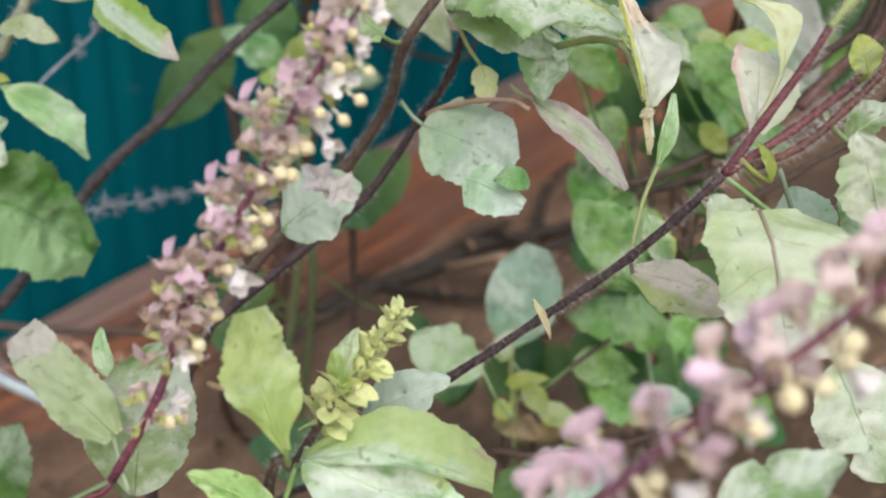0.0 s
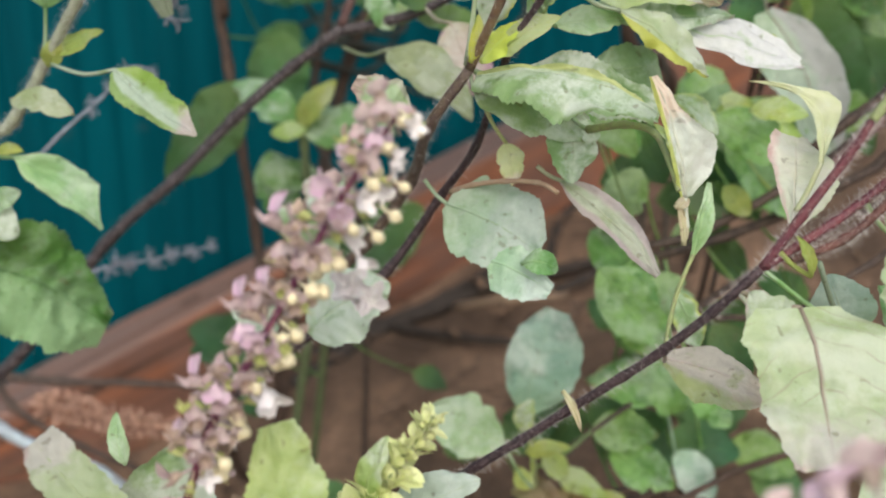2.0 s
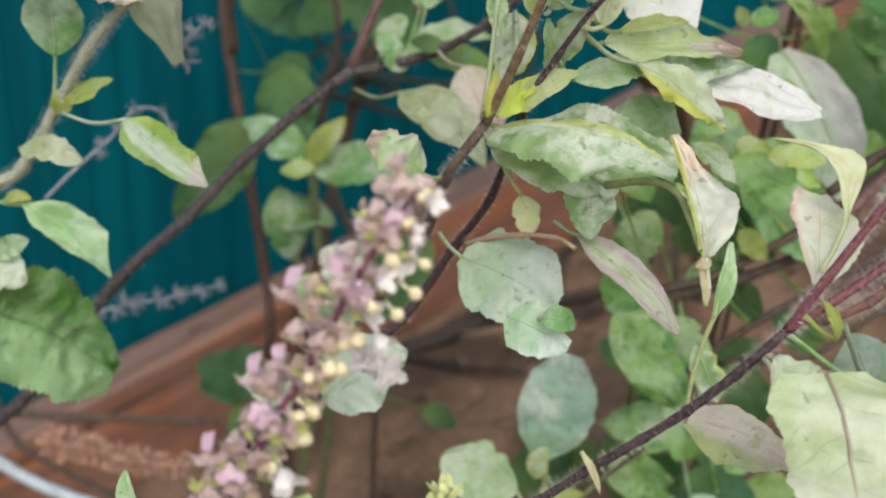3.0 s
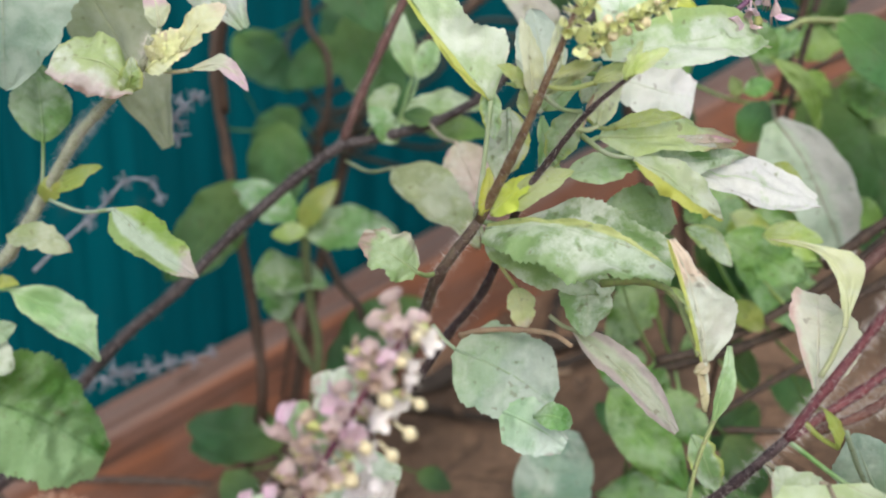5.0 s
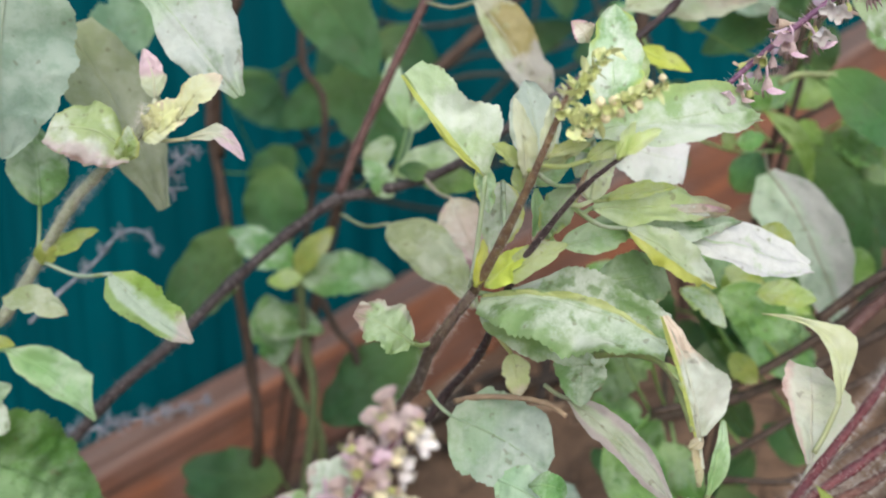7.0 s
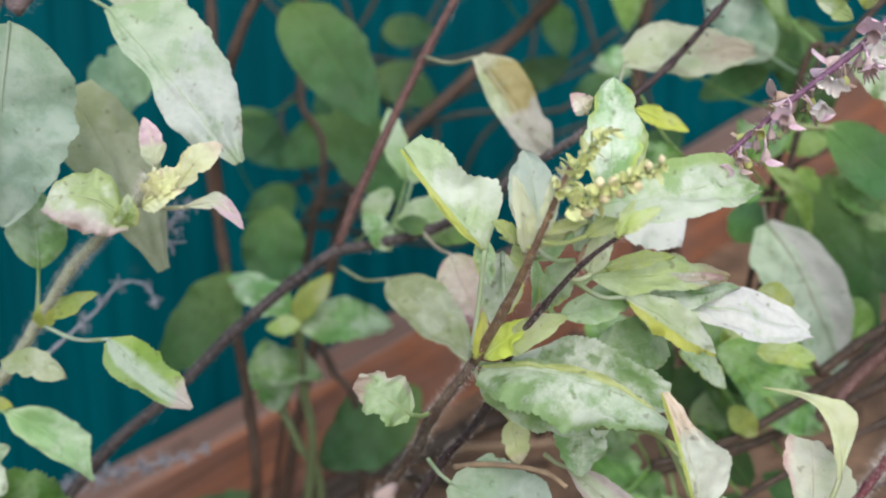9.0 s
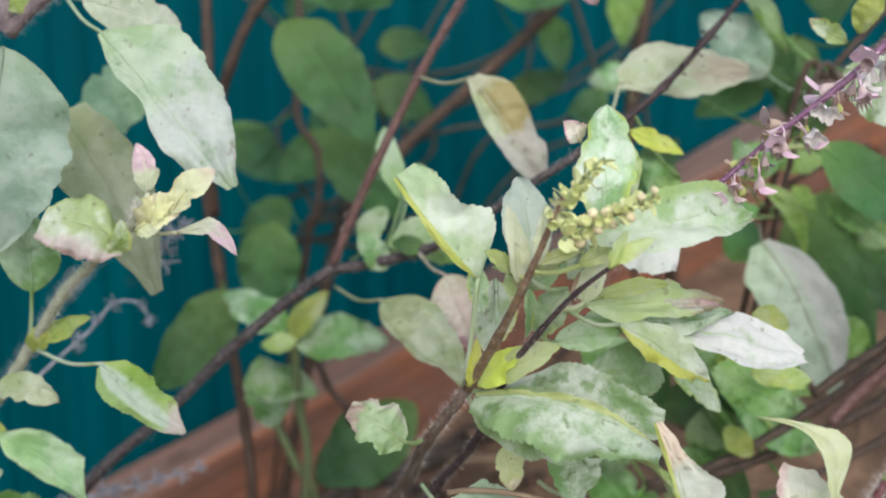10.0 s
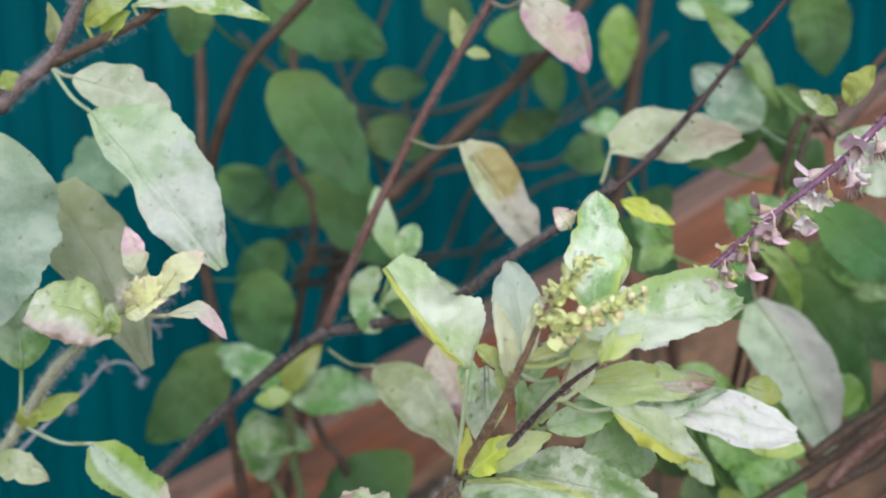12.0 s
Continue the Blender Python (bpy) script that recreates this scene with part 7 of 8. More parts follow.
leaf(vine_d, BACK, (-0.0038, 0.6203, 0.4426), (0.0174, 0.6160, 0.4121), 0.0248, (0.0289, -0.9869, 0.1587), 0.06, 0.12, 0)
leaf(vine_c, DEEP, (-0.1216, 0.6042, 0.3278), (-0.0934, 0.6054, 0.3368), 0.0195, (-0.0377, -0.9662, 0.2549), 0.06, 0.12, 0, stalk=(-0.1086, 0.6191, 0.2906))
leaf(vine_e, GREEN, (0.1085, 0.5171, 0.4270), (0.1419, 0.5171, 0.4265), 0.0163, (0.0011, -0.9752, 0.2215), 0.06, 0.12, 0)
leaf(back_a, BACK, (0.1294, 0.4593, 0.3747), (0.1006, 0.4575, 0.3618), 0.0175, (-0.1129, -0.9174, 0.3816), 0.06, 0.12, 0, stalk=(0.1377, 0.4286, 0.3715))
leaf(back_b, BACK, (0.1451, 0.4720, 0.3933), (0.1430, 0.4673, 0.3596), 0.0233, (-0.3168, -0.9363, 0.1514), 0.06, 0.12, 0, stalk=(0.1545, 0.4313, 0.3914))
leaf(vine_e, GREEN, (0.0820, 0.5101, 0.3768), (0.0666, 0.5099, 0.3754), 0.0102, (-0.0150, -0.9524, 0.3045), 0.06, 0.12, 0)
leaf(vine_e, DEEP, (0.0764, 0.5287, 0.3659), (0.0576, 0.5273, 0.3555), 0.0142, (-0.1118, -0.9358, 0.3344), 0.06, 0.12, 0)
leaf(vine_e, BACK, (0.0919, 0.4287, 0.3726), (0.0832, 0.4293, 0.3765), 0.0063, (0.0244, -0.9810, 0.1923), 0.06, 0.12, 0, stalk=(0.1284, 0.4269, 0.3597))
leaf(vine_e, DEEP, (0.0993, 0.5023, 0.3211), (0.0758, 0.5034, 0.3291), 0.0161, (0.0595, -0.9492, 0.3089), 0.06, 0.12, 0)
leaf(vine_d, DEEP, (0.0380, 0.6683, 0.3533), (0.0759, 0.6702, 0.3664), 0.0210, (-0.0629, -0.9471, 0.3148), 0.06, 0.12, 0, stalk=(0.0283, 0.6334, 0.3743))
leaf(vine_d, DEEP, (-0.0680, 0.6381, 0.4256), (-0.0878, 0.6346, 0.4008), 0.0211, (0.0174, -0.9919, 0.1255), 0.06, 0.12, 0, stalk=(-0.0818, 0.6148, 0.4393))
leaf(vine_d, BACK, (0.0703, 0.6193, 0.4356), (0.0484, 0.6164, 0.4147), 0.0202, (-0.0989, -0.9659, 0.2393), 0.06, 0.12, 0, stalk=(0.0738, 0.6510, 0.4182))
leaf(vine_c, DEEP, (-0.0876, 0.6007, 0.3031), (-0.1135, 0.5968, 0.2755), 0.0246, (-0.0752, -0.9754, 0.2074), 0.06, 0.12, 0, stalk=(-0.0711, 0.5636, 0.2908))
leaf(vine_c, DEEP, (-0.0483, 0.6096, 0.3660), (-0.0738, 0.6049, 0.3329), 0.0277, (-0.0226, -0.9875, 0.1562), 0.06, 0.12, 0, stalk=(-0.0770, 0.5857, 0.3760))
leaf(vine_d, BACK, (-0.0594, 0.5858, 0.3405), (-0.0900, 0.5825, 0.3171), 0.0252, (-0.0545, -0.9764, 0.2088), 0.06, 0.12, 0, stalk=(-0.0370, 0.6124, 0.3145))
leaf(bank_a, VIVID, (0.0415, 0.3577, 0.2987), (0.0602, 0.3554, 0.2818), 0.0158, (0.0577, -0.9778, 0.2013), 0.1, 0.12, 0, stalk=(0.0631, 0.3508, 0.2494))
leaf(bank_a, VIVID, (0.0964, 0.3779, 0.2984), (0.0796, 0.3765, 0.2885), 0.0134, (-0.1537, -0.9079, 0.3900), 0.1, 0.12, 0, stalk=(0.1114, 0.3450, 0.2755))
leaf(bank_a, BACK, (0.0851, 0.3951, 0.2774), (0.1094, 0.3933, 0.2647), 0.0180, (0.0616, -0.9654, 0.2535), 0.1, 0.12, 0, stalk=(0.0907, 0.3463, 0.2623))
leaf(bank_a, BACK, (0.0783, 0.4140, 0.2676), (0.0559, 0.4124, 0.2565), 0.0166, (-0.1432, -0.8991, 0.4137), 0.1, 0.12, 0, stalk=(0.1161, 0.4230, 0.2628))
leaf(bank_b, VIVID, (0.0530, 0.3471, 0.2232), (0.0662, 0.3505, 0.2470), 0.0179, (-0.2775, -0.9182, 0.2827), 0.1, 0.12, 0, stalk=(0.0585, 0.3596, 0.2405))
leaf(bank_b, BACK, (0.1041, 0.3897, 0.2389), (0.0863, 0.3906, 0.2454), 0.0123, (0.0837, -0.9296, 0.3589), 0.1, 0.12, 0, stalk=(0.0919, 0.3562, 0.2519))
leaf(bank_b, YELLOW, (0.0940, 0.3556, 0.2837), (0.0876, 0.3576, 0.2977), 0.0089, (-0.1113, -0.9898, 0.0884), 0.1, 0.12, 0, stalk=(0.1032, 0.3455, 0.2702))
leaf(bank_b, DEEP, (0.0827, 0.4310, 0.2454), (0.1090, 0.4310, 0.2454), 0.0173, (0.0000, -0.8984, 0.4392), 0.1, 0.12, 0, stalk=(0.1117, 0.4384, 0.2298))
leaf(bank_c, BACK, (0.1338, 0.3866, 0.2169), (0.1134, 0.3882, 0.2280), 0.0152, (0.0961, -0.9457, 0.3106), 0.1, 0.12, 0, stalk=(0.1090, 0.3520, 0.2448))
leaf(bank_c, BACK, (0.1255, 0.4139, 0.2675), (0.1014, 0.4127, 0.2590), 0.0172, (-0.1519, -0.8266, 0.5419), 0.1, 0.12, 0, stalk=(0.1161, 0.4230, 0.2628))
leaf(bank_c, VIVID, (0.1022, 0.3934, 0.2652), (0.1299, 0.3916, 0.2522), 0.0199, (0.1074, -0.9269, 0.3597), 0.1, 0.12, 0, stalk=(0.1123, 0.3517, 0.2470))
leaf(bank_d, DEEP, (0.1158, 0.4058, 0.2095), (0.0982, 0.4032, 0.1914), 0.0172, (-0.3749, -0.7952, 0.4765), 0.1, 0.12, 0, stalk=(0.0845, 0.3615, 0.2176))
leaf(bank_d, VIVID, (0.0464, 0.3302, 0.2468), (0.0622, 0.3187, 0.2368), 0.0150, (-0.1672, -0.7680, 0.6182), 0.1, 0.12, 0, stalk=(0.0631, 0.3508, 0.2494))
leaf(arch, VIVID, (0.0948, 0.3674, 0.2956), (0.1199, 0.3646, 0.2758), 0.0213, (0.1123, -0.9542, 0.2773), 0.1, 0.12, 0, stalk=(0.1109, 0.3358, 0.2864))
leaf(arch, BACK, (0.0931, 0.3933, 0.2642), (0.1141, 0.3911, 0.2490), 0.0173, (0.1517, -0.9277, 0.3411), 0.1, 0.12, 0, stalk=(0.1161, 0.4230, 0.2628))
thicket = stem("twig_stem", shrub, [(-0.0696, 0.6615, 0.4484), (-0.0576, 0.6542, 0.3965), (-0.0386, 0.6478, 0.3505), (-0.0297, 0.6403, 0.2974), (-0.0680, 0.5708, 0.3059)], 0.00139, 0.00139, GLOOM, "thin dim twig")
thicket = stem("twig_stem", shrub, [(-0.0246, 0.6965, 0.4461), (-0.0465, 0.6899, 0.3985), (-0.0754, 0.6846, 0.3610), (-0.1042, 0.6807, 0.3337), (-0.0698, 0.5704, 0.3030)], 0.00147, 0.00147, GLOOM, "thin dim twig")
thicket = stem("twig_stem", shrub, [(0.1139, 0.7232, 0.3843), (0.0691, 0.7187, 0.3521), (0.0240, 0.7136, 0.3161), (-0.0066, 0.7064, 0.2647), (-0.0717, 0.5700, 0.3001)], 0.00155, 0.00155, GLOOM, "thin dim twig")
thicket = stem("twig_stem", shrub, [(0.0506, 0.7675, 0.4480), (0.0615, 0.7584, 0.3834), (0.0492, 0.7509, 0.3298), (0.0407, 0.7427, 0.2717), (-0.0735, 0.5696, 0.2972)], 0.00162, 0.00162, GLOOM, "thin dim twig")
thicket = stem("twig_stem", shrub, [(0.1670, 0.7978, 0.4122), (0.1178, 0.7912, 0.3649), (0.0643, 0.7879, 0.3415), (0.0110, 0.7874, 0.3382), (-0.0754, 0.5692, 0.2942)], 0.00170, 0.00170, GLOOM, "thin dim twig")
thicket = stem("twig_stem", shrub, [(-0.1274, 0.7177, 0.4166), (-0.0920, 0.7131, 0.3841), (-0.0488, 0.7105, 0.3656), (-0.0058, 0.7038, 0.3180), (-0.0772, 0.5688, 0.2913)], 0.00152, 0.00152, GLOOM, "thin dim twig")
thicket = stem("twig_stem", shrub, [(0.1003, 0.7249, 0.3246), (0.0623, 0.7229, 0.3102), (0.0316, 0.7187, 0.2807), (0.0083, 0.7135, 0.2433), (-0.0791, 0.5683, 0.2884)], 0.00157, 0.00157, GLOOM, "thin dim twig")
thicket = stem("twig_stem", shrub, [(0.0036, 0.7578, 0.4146), (-0.0203, 0.7514, 0.3696), (-0.0291, 0.7434, 0.3124), (-0.0535, 0.7364, 0.2626), (-0.0810, 0.5679, 0.2854)], 0.00161, 0.00161, GLOOM, "thin dim twig")
leaf(bank_b, VIVID, (0.0430, 0.3209, 0.2519), (0.0646, 0.3069, 0.2248), 0.0174, (-0.0250, -0.8974, 0.4406), 0.08, 0.2, 0, stalk=(0.0585, 0.3596, 0.2405))
leaf(bank_b, VIVID, (0.0606, 0.3545, 0.2759), (0.0478, 0.3513, 0.2533), 0.0161, (-0.3023, -0.9052, 0.2988), 0.08, 0.2, 0, stalk=(0.0711, 0.3584, 0.2448))
leaf(bank_b, VIVID, (0.0636, 0.3351, 0.2457), (0.0755, 0.3275, 0.2276), 0.0131, (0.1070, -0.8903, 0.4427), 0.08, 0.2, 0, stalk=(0.0669, 0.3588, 0.2433))
leaf(low, MINT, (0.0536, 0.2620, 0.2643), (0.0600, 0.2599, 0.2496), 0.0083, (0.1544, -0.9669, 0.2030), 0.08, 0.2, 0)
leaf(bank_c, DEEP, (0.0901, 0.3567, 0.2197), (0.1025, 0.3536, 0.1974), 0.0167, (0.0215, -0.9883, 0.1509), 0.08, 0.15, 0, stalk=(0.0843, 0.3546, 0.2267))
leaf(bank_c, BACK, (0.0958, 0.3804, 0.2442), (0.1056, 0.3780, 0.2275), 0.0127, (-0.0082, -0.9909, 0.1345), 0.08, 0.15, 0, stalk=(0.0991, 0.3530, 0.2379))
leaf(bank_c, VIVID, (0.0808, 0.3722, 0.2579), (0.1026, 0.3727, 0.2618), 0.0145, (-0.0763, -0.8317, 0.5500), 0.08, 0.15, 0, stalk=(0.0957, 0.3533, 0.2357))
leaf(low, PALE, (0.0678, 0.2409, 0.2578), (0.0787, 0.2416, 0.2624), 0.0084, (-0.2822, -0.5938, 0.7535), 0.08, 0.2, 0)
leaf(bank_a, VIVID, (0.1451, 0.3766, 0.2891), (0.1231, 0.3777, 0.2971), 0.0158, (0.0610, -0.9514, 0.3017), 0.08, 0.15, 0, stalk=(0.1345, 0.3422, 0.2959))
leaf(bank_a, BACK, (0.1304, 0.4400, 0.3090), (0.1516, 0.4374, 0.2908), 0.0187, (-0.0080, -0.9915, 0.1300), 0.08, 0.15, 0, stalk=(0.1200, 0.4327, 0.2948))
leaf(bank_a, VIVID, (0.1099, 0.4247, 0.3439), (0.1289, 0.4258, 0.3521), 0.0144, (-0.1112, -0.9157, 0.3861), 0.08, 0.15, 0, stalk=(0.1242, 0.4298, 0.3272))
leaf(bank_a, VIVID, (0.0761, 0.3468, 0.2926), (0.0868, 0.3486, 0.3053), 0.0115, (-0.2348, -0.9157, 0.3261), 0.08, 0.2, 0, stalk=(0.0949, 0.3460, 0.2649))
leaf(bank_a, YELLOW, (0.0833, 0.3418, 0.2932), (0.0879, 0.3431, 0.3022), 0.0070, (-0.2725, -0.9238, 0.2691), 0.08, 0.2, 0)
leaf(bank_a, VIVID, (0.0429, 0.3374, 0.2974), (0.0543, 0.3306, 0.2849), 0.0118, (-0.1332, -0.9165, 0.3771), 0.08, 0.2, 0, stalk=(0.0631, 0.3508, 0.2494))
leaf(bank_b, YELLOW, (0.0863, 0.3439, 0.2723), (0.0953, 0.3426, 0.2629), 0.0087, (0.0213, -0.9870, 0.1591), 0.08, 0.2, 0, stalk=(0.0907, 0.3463, 0.2623))
leaf(bank_b, VIVID, (0.0456, 0.3613, 0.2525), (0.0646, 0.3488, 0.2352), 0.0162, (-0.1358, -0.8672, 0.4792), 0.08, 0.2, 0, stalk=(0.0585, 0.3596, 0.2405))
leaf(bank_b, VIVID, (0.0760, 0.3705, 0.2460), (0.0913, 0.3711, 0.2501), 0.0106, (-0.0972, -0.8689, 0.4853), 0.08, 0.2, 0, stalk=(0.0752, 0.3579, 0.2462))
leaf(bank_b, VIVID, (0.0794, 0.3347, 0.2068), (0.0919, 0.3325, 0.1907), 0.0130, (0.0927, -0.9736, 0.2087), 0.08, 0.2, 0, stalk=(0.0711, 0.3584, 0.2448))
leaf(low_a, YELLOW, (0.0792, 0.3006, 0.3234), (0.0892, 0.3001, 0.3194), 0.0080, (0.1104, -0.9085, 0.4030), 0.08, 0.2, 0)
leaf(arch, VIVID, (0.0765, 0.3273, 0.2980), (0.1021, 0.3256, 0.2855), 0.0162, (0.1406, -0.8985, 0.4159), 0.08, 0.2, 0, stalk=(0.1109, 0.3358, 0.2864))
leaf(tall_arch, BACK, (0.1239, 0.4025, 0.3300), (0.1494, 0.3961, 0.2841), 0.0243, (-0.1117, -0.9907, 0.0774), 0.06, 0.15, 0, stalk=(0.1225, 0.4122, 0.3280))
leaf(tall_arch, DEEP, (0.1630, 0.4403, 0.3111), (0.1818, 0.4364, 0.2833), 0.0229, (-0.1022, -0.9923, 0.0703), 0.06, 0.15, 0, stalk=(0.1242, 0.4298, 0.3272))
leaf(tall_arch, BACK, (0.1382, 0.4054, 0.3502), (0.1633, 0.4027, 0.3314), 0.0177, (0.0015, -0.9900, 0.1411), 0.06, 0.15, 0, stalk=(0.1258, 0.4068, 0.3605))
leaf(tall_arch, VIVID, (0.1216, 0.4326, 0.4000), (0.1087, 0.4352, 0.4190), 0.0077, (-0.1386, -0.9893, 0.0446), 0.06, 0.15, 0, stalk=(0.1449, 0.4298, 0.3804))
leaf(back_a, VIVID, (0.0686, 0.3452, 0.3533), (0.0582, 0.3440, 0.3449), 0.0088, (-0.2313, -0.8823, 0.4099), 0.08, 0.15, 0, stalk=(0.0524, 0.3381, 0.3742))
leaf(back_a, BACK, (0.1420, 0.4559, 0.3506), (0.1546, 0.4589, 0.3721), 0.0172, (-0.3412, -0.8825, 0.3236), 0.08, 0.15, 0, stalk=(0.1302, 0.4272, 0.3620))
leaf(back_a, VIVID, (0.1031, 0.3747, 0.3476), (0.0936, 0.3767, 0.3618), 0.0090, (-0.0676, -0.9933, 0.0941), 0.08, 0.15, 0, stalk=(0.1258, 0.4068, 0.3605))
leaf(back_b, VIVID, (0.0806, 0.4035, 0.3368), (0.0682, 0.4055, 0.3513), 0.0124, (0.0280, -0.9863, 0.1625), 0.08, 0.15, 0, stalk=(0.1225, 0.4122, 0.3280))
leaf(bank_c, VIVID, (0.0528, 0.3408, 0.1781), (0.0750, 0.3341, 0.1663), 0.0165, (0.0458, -0.8295, 0.5566), 0.08, 0.2, 0, stalk=(0.0707, 0.3561, 0.2155))
leaf(bank_c, DEEP, (0.0770, 0.3602, 0.1725), (0.1046, 0.3593, 0.1659), 0.0177, (0.1112, -0.8050, 0.5827), 0.08, 0.2, 0, stalk=(0.0707, 0.3561, 0.2155))
leaf(bank_c, BLUE, (0.0780, 0.3500, 0.1720), (0.0931, 0.3476, 0.1549), 0.0147, (0.1661, -0.9458, 0.2790), 0.08, 0.2, 0, stalk=(0.0707, 0.3561, 0.2155))
leaf(bank_c, VIVID, (0.1059, 0.3787, 0.1604), (0.1331, 0.3771, 0.1489), 0.0189, (0.1615, -0.8503, 0.5009), 0.08, 0.2, 0)
leaf(bank_c, BACK, (0.1154, 0.3768, 0.1466), (0.1383, 0.3753, 0.1361), 0.0168, (0.1749, -0.8478, 0.5007), 0.08, 0.2, 0)
leaf(bank_c, YELLOW, (0.0274, 0.3266, 0.1846), (0.0362, 0.3252, 0.1747), 0.0086, (0.2348, -0.9123, 0.3356), 0.08, 0.2, 0)
leaf(bank_c, VIVID, (0.0532, 0.3570, 0.2219), (0.0717, 0.3553, 0.2096), 0.0142, (0.1613, -0.9145, 0.3710), 0.08, 0.2, 0, stalk=(0.0707, 0.3561, 0.2155))
dark_stem = stem("dead_stem", far_basil, [(0.0819, 0.3573, 0.1517), (0.1013, 0.3537, 0.1620), (0.1241, 0.3502, 0.1731), (0.1514, 0.3471, 0.1870)], 0.00145, 0.00139, VINE, "dark dry stem")

# Small plants low down
undergrowth = thing("seedling", "low basil seedlings with small green leaves on soil", "plant", group="basil plants", at=(0.04, 0.40, 0.0))
low_twig = stem("branch", undergrowth, [(0.0598, 0.3431, 0.1947), (0.0439, 0.3414, 0.1823), (0.0299, 0.3390, 0.1655), (0.0218, 0.3372, 0.1527), (0.0400, 0.4000, -0.0100)], 0.00078, 0.00098, BROWN, "thin stem")
low_twig_b = stem("branch", undergrowth, [(0.0982, 0.3591, 0.1647), (0.0726, 0.3580, 0.1569), (0.0512, 0.3569, 0.1490), (0.0339, 0.3559, 0.1423), (0.0400, 0.4000, -0.0100)], 0.00083, 0.00103, BROWN, "thin stem")
stick = stem("dead_stem", undergrowth, [(0.0172, 0.3280, 0.1589), (0.0333, 0.3276, 0.1562), (0.0516, 0.3297, 0.1568), (0.0741, 0.3334, 0.1612), (0.0953, 0.3395, 0.1687)], 0.00152, 0.00118, VINE, "dark fallen stick")
low_twig_c = stem("branch", undergrowth, [(0.0227, 0.3196, 0.2068), (0.0232, 0.3224, 0.1911), (0.0251, 0.3296, 0.1703), (0.0300, 0.3900, 0.0500), (0.0400, 0.4000, -0.0100)], 0.00091, 0.00114, SHOOT, "green stem")
leaf(low_twig, BLUE, (0.0211, 0.3282, 0.1978), (0.0326, 0.3388, 0.2308), 0.0289, (-0.0453, -0.8732, 0.4853), 0.05, 0.1, 0, stalk=(0.0349, 0.3307, 0.1785), left=(0.15, 0.55, 0.7, 0.7, 0.65, 0.3), right=(0.2, 0.75, 1.0, 1.0, 0.8, 0.3), teeth=0.02, quilt=0.05, label="rounded bluish green leaf")
leaf(low_twig, LIMED, (0.0130, 0.3036, 0.1998), (-0.0107, 0.3049, 0.2109), 0.0197, (0.0958, -0.7673, 0.6341), 0.05, 0.1, 0, stalk=(0.0227, 0.3108, 0.1800), blunt=0.5, wide=0.5, bites=1)
leaf(low_twig_c, YELLOW, (0.0210, 0.3171, 0.1894), (0.0354, 0.3155, 0.1922), 0.0069, (-0.2219, -0.5224, 0.8233), 0.08, 0.2, 0, stalk=(0.0232, 0.3224, 0.1911))
leaf(low_twig_c, YELLOW, (0.0230, 0.3160, 0.1815), (0.0172, 0.3137, 0.1795), 0.0092, (-0.0208, -0.6235, 0.7816), 0.08, 0.2, 0, stalk=(0.0237, 0.3242, 0.1859))
leaf(low_twig_c, LIGHT, (0.0188, 0.3135, 0.1993), (0.0224, 0.3149, 0.2097), 0.0075, (-0.3629, -0.8973, 0.2513), 0.08, 0.2, 0, stalk=(0.0229, 0.3206, 0.2009))
leaf(low_twig_b, YELLOW, (0.0339, 0.3396, 0.1697), (0.0508, 0.3337, 0.1637), 0.0099, (0.0255, -0.6762, 0.7363), 0.08, 0.2, 0)
leaf(low_twig_b, YELLOW, (0.0444, 0.3380, 0.1580), (0.0575, 0.3337, 0.1633), 0.0071, (-0.4609, -0.5833, 0.6688), 0.08, 0.2, 0, stalk=(0.0447, 0.3289, 0.1566))
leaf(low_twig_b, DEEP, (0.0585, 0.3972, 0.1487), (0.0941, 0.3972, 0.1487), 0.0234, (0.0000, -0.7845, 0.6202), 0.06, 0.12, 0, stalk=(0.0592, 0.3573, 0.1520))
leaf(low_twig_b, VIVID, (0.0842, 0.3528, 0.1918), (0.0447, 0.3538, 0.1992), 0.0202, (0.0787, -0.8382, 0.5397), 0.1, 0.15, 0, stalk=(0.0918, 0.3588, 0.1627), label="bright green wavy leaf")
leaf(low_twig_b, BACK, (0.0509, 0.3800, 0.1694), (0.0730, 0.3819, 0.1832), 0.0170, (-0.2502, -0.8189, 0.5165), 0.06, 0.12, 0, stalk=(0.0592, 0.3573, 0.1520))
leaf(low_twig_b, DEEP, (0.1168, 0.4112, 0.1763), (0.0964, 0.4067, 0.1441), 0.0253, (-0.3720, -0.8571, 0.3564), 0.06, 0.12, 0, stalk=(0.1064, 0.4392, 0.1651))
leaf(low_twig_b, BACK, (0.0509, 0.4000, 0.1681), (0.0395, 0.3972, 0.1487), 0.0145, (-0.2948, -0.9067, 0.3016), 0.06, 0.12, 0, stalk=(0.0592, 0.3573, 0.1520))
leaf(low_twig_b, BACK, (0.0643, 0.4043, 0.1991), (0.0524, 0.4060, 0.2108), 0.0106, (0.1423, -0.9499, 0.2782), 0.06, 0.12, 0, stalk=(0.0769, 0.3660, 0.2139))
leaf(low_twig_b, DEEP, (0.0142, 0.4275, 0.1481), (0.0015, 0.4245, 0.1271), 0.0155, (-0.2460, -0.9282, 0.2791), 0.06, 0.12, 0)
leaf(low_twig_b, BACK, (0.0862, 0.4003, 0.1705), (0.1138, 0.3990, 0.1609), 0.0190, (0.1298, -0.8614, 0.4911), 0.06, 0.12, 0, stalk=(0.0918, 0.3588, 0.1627))
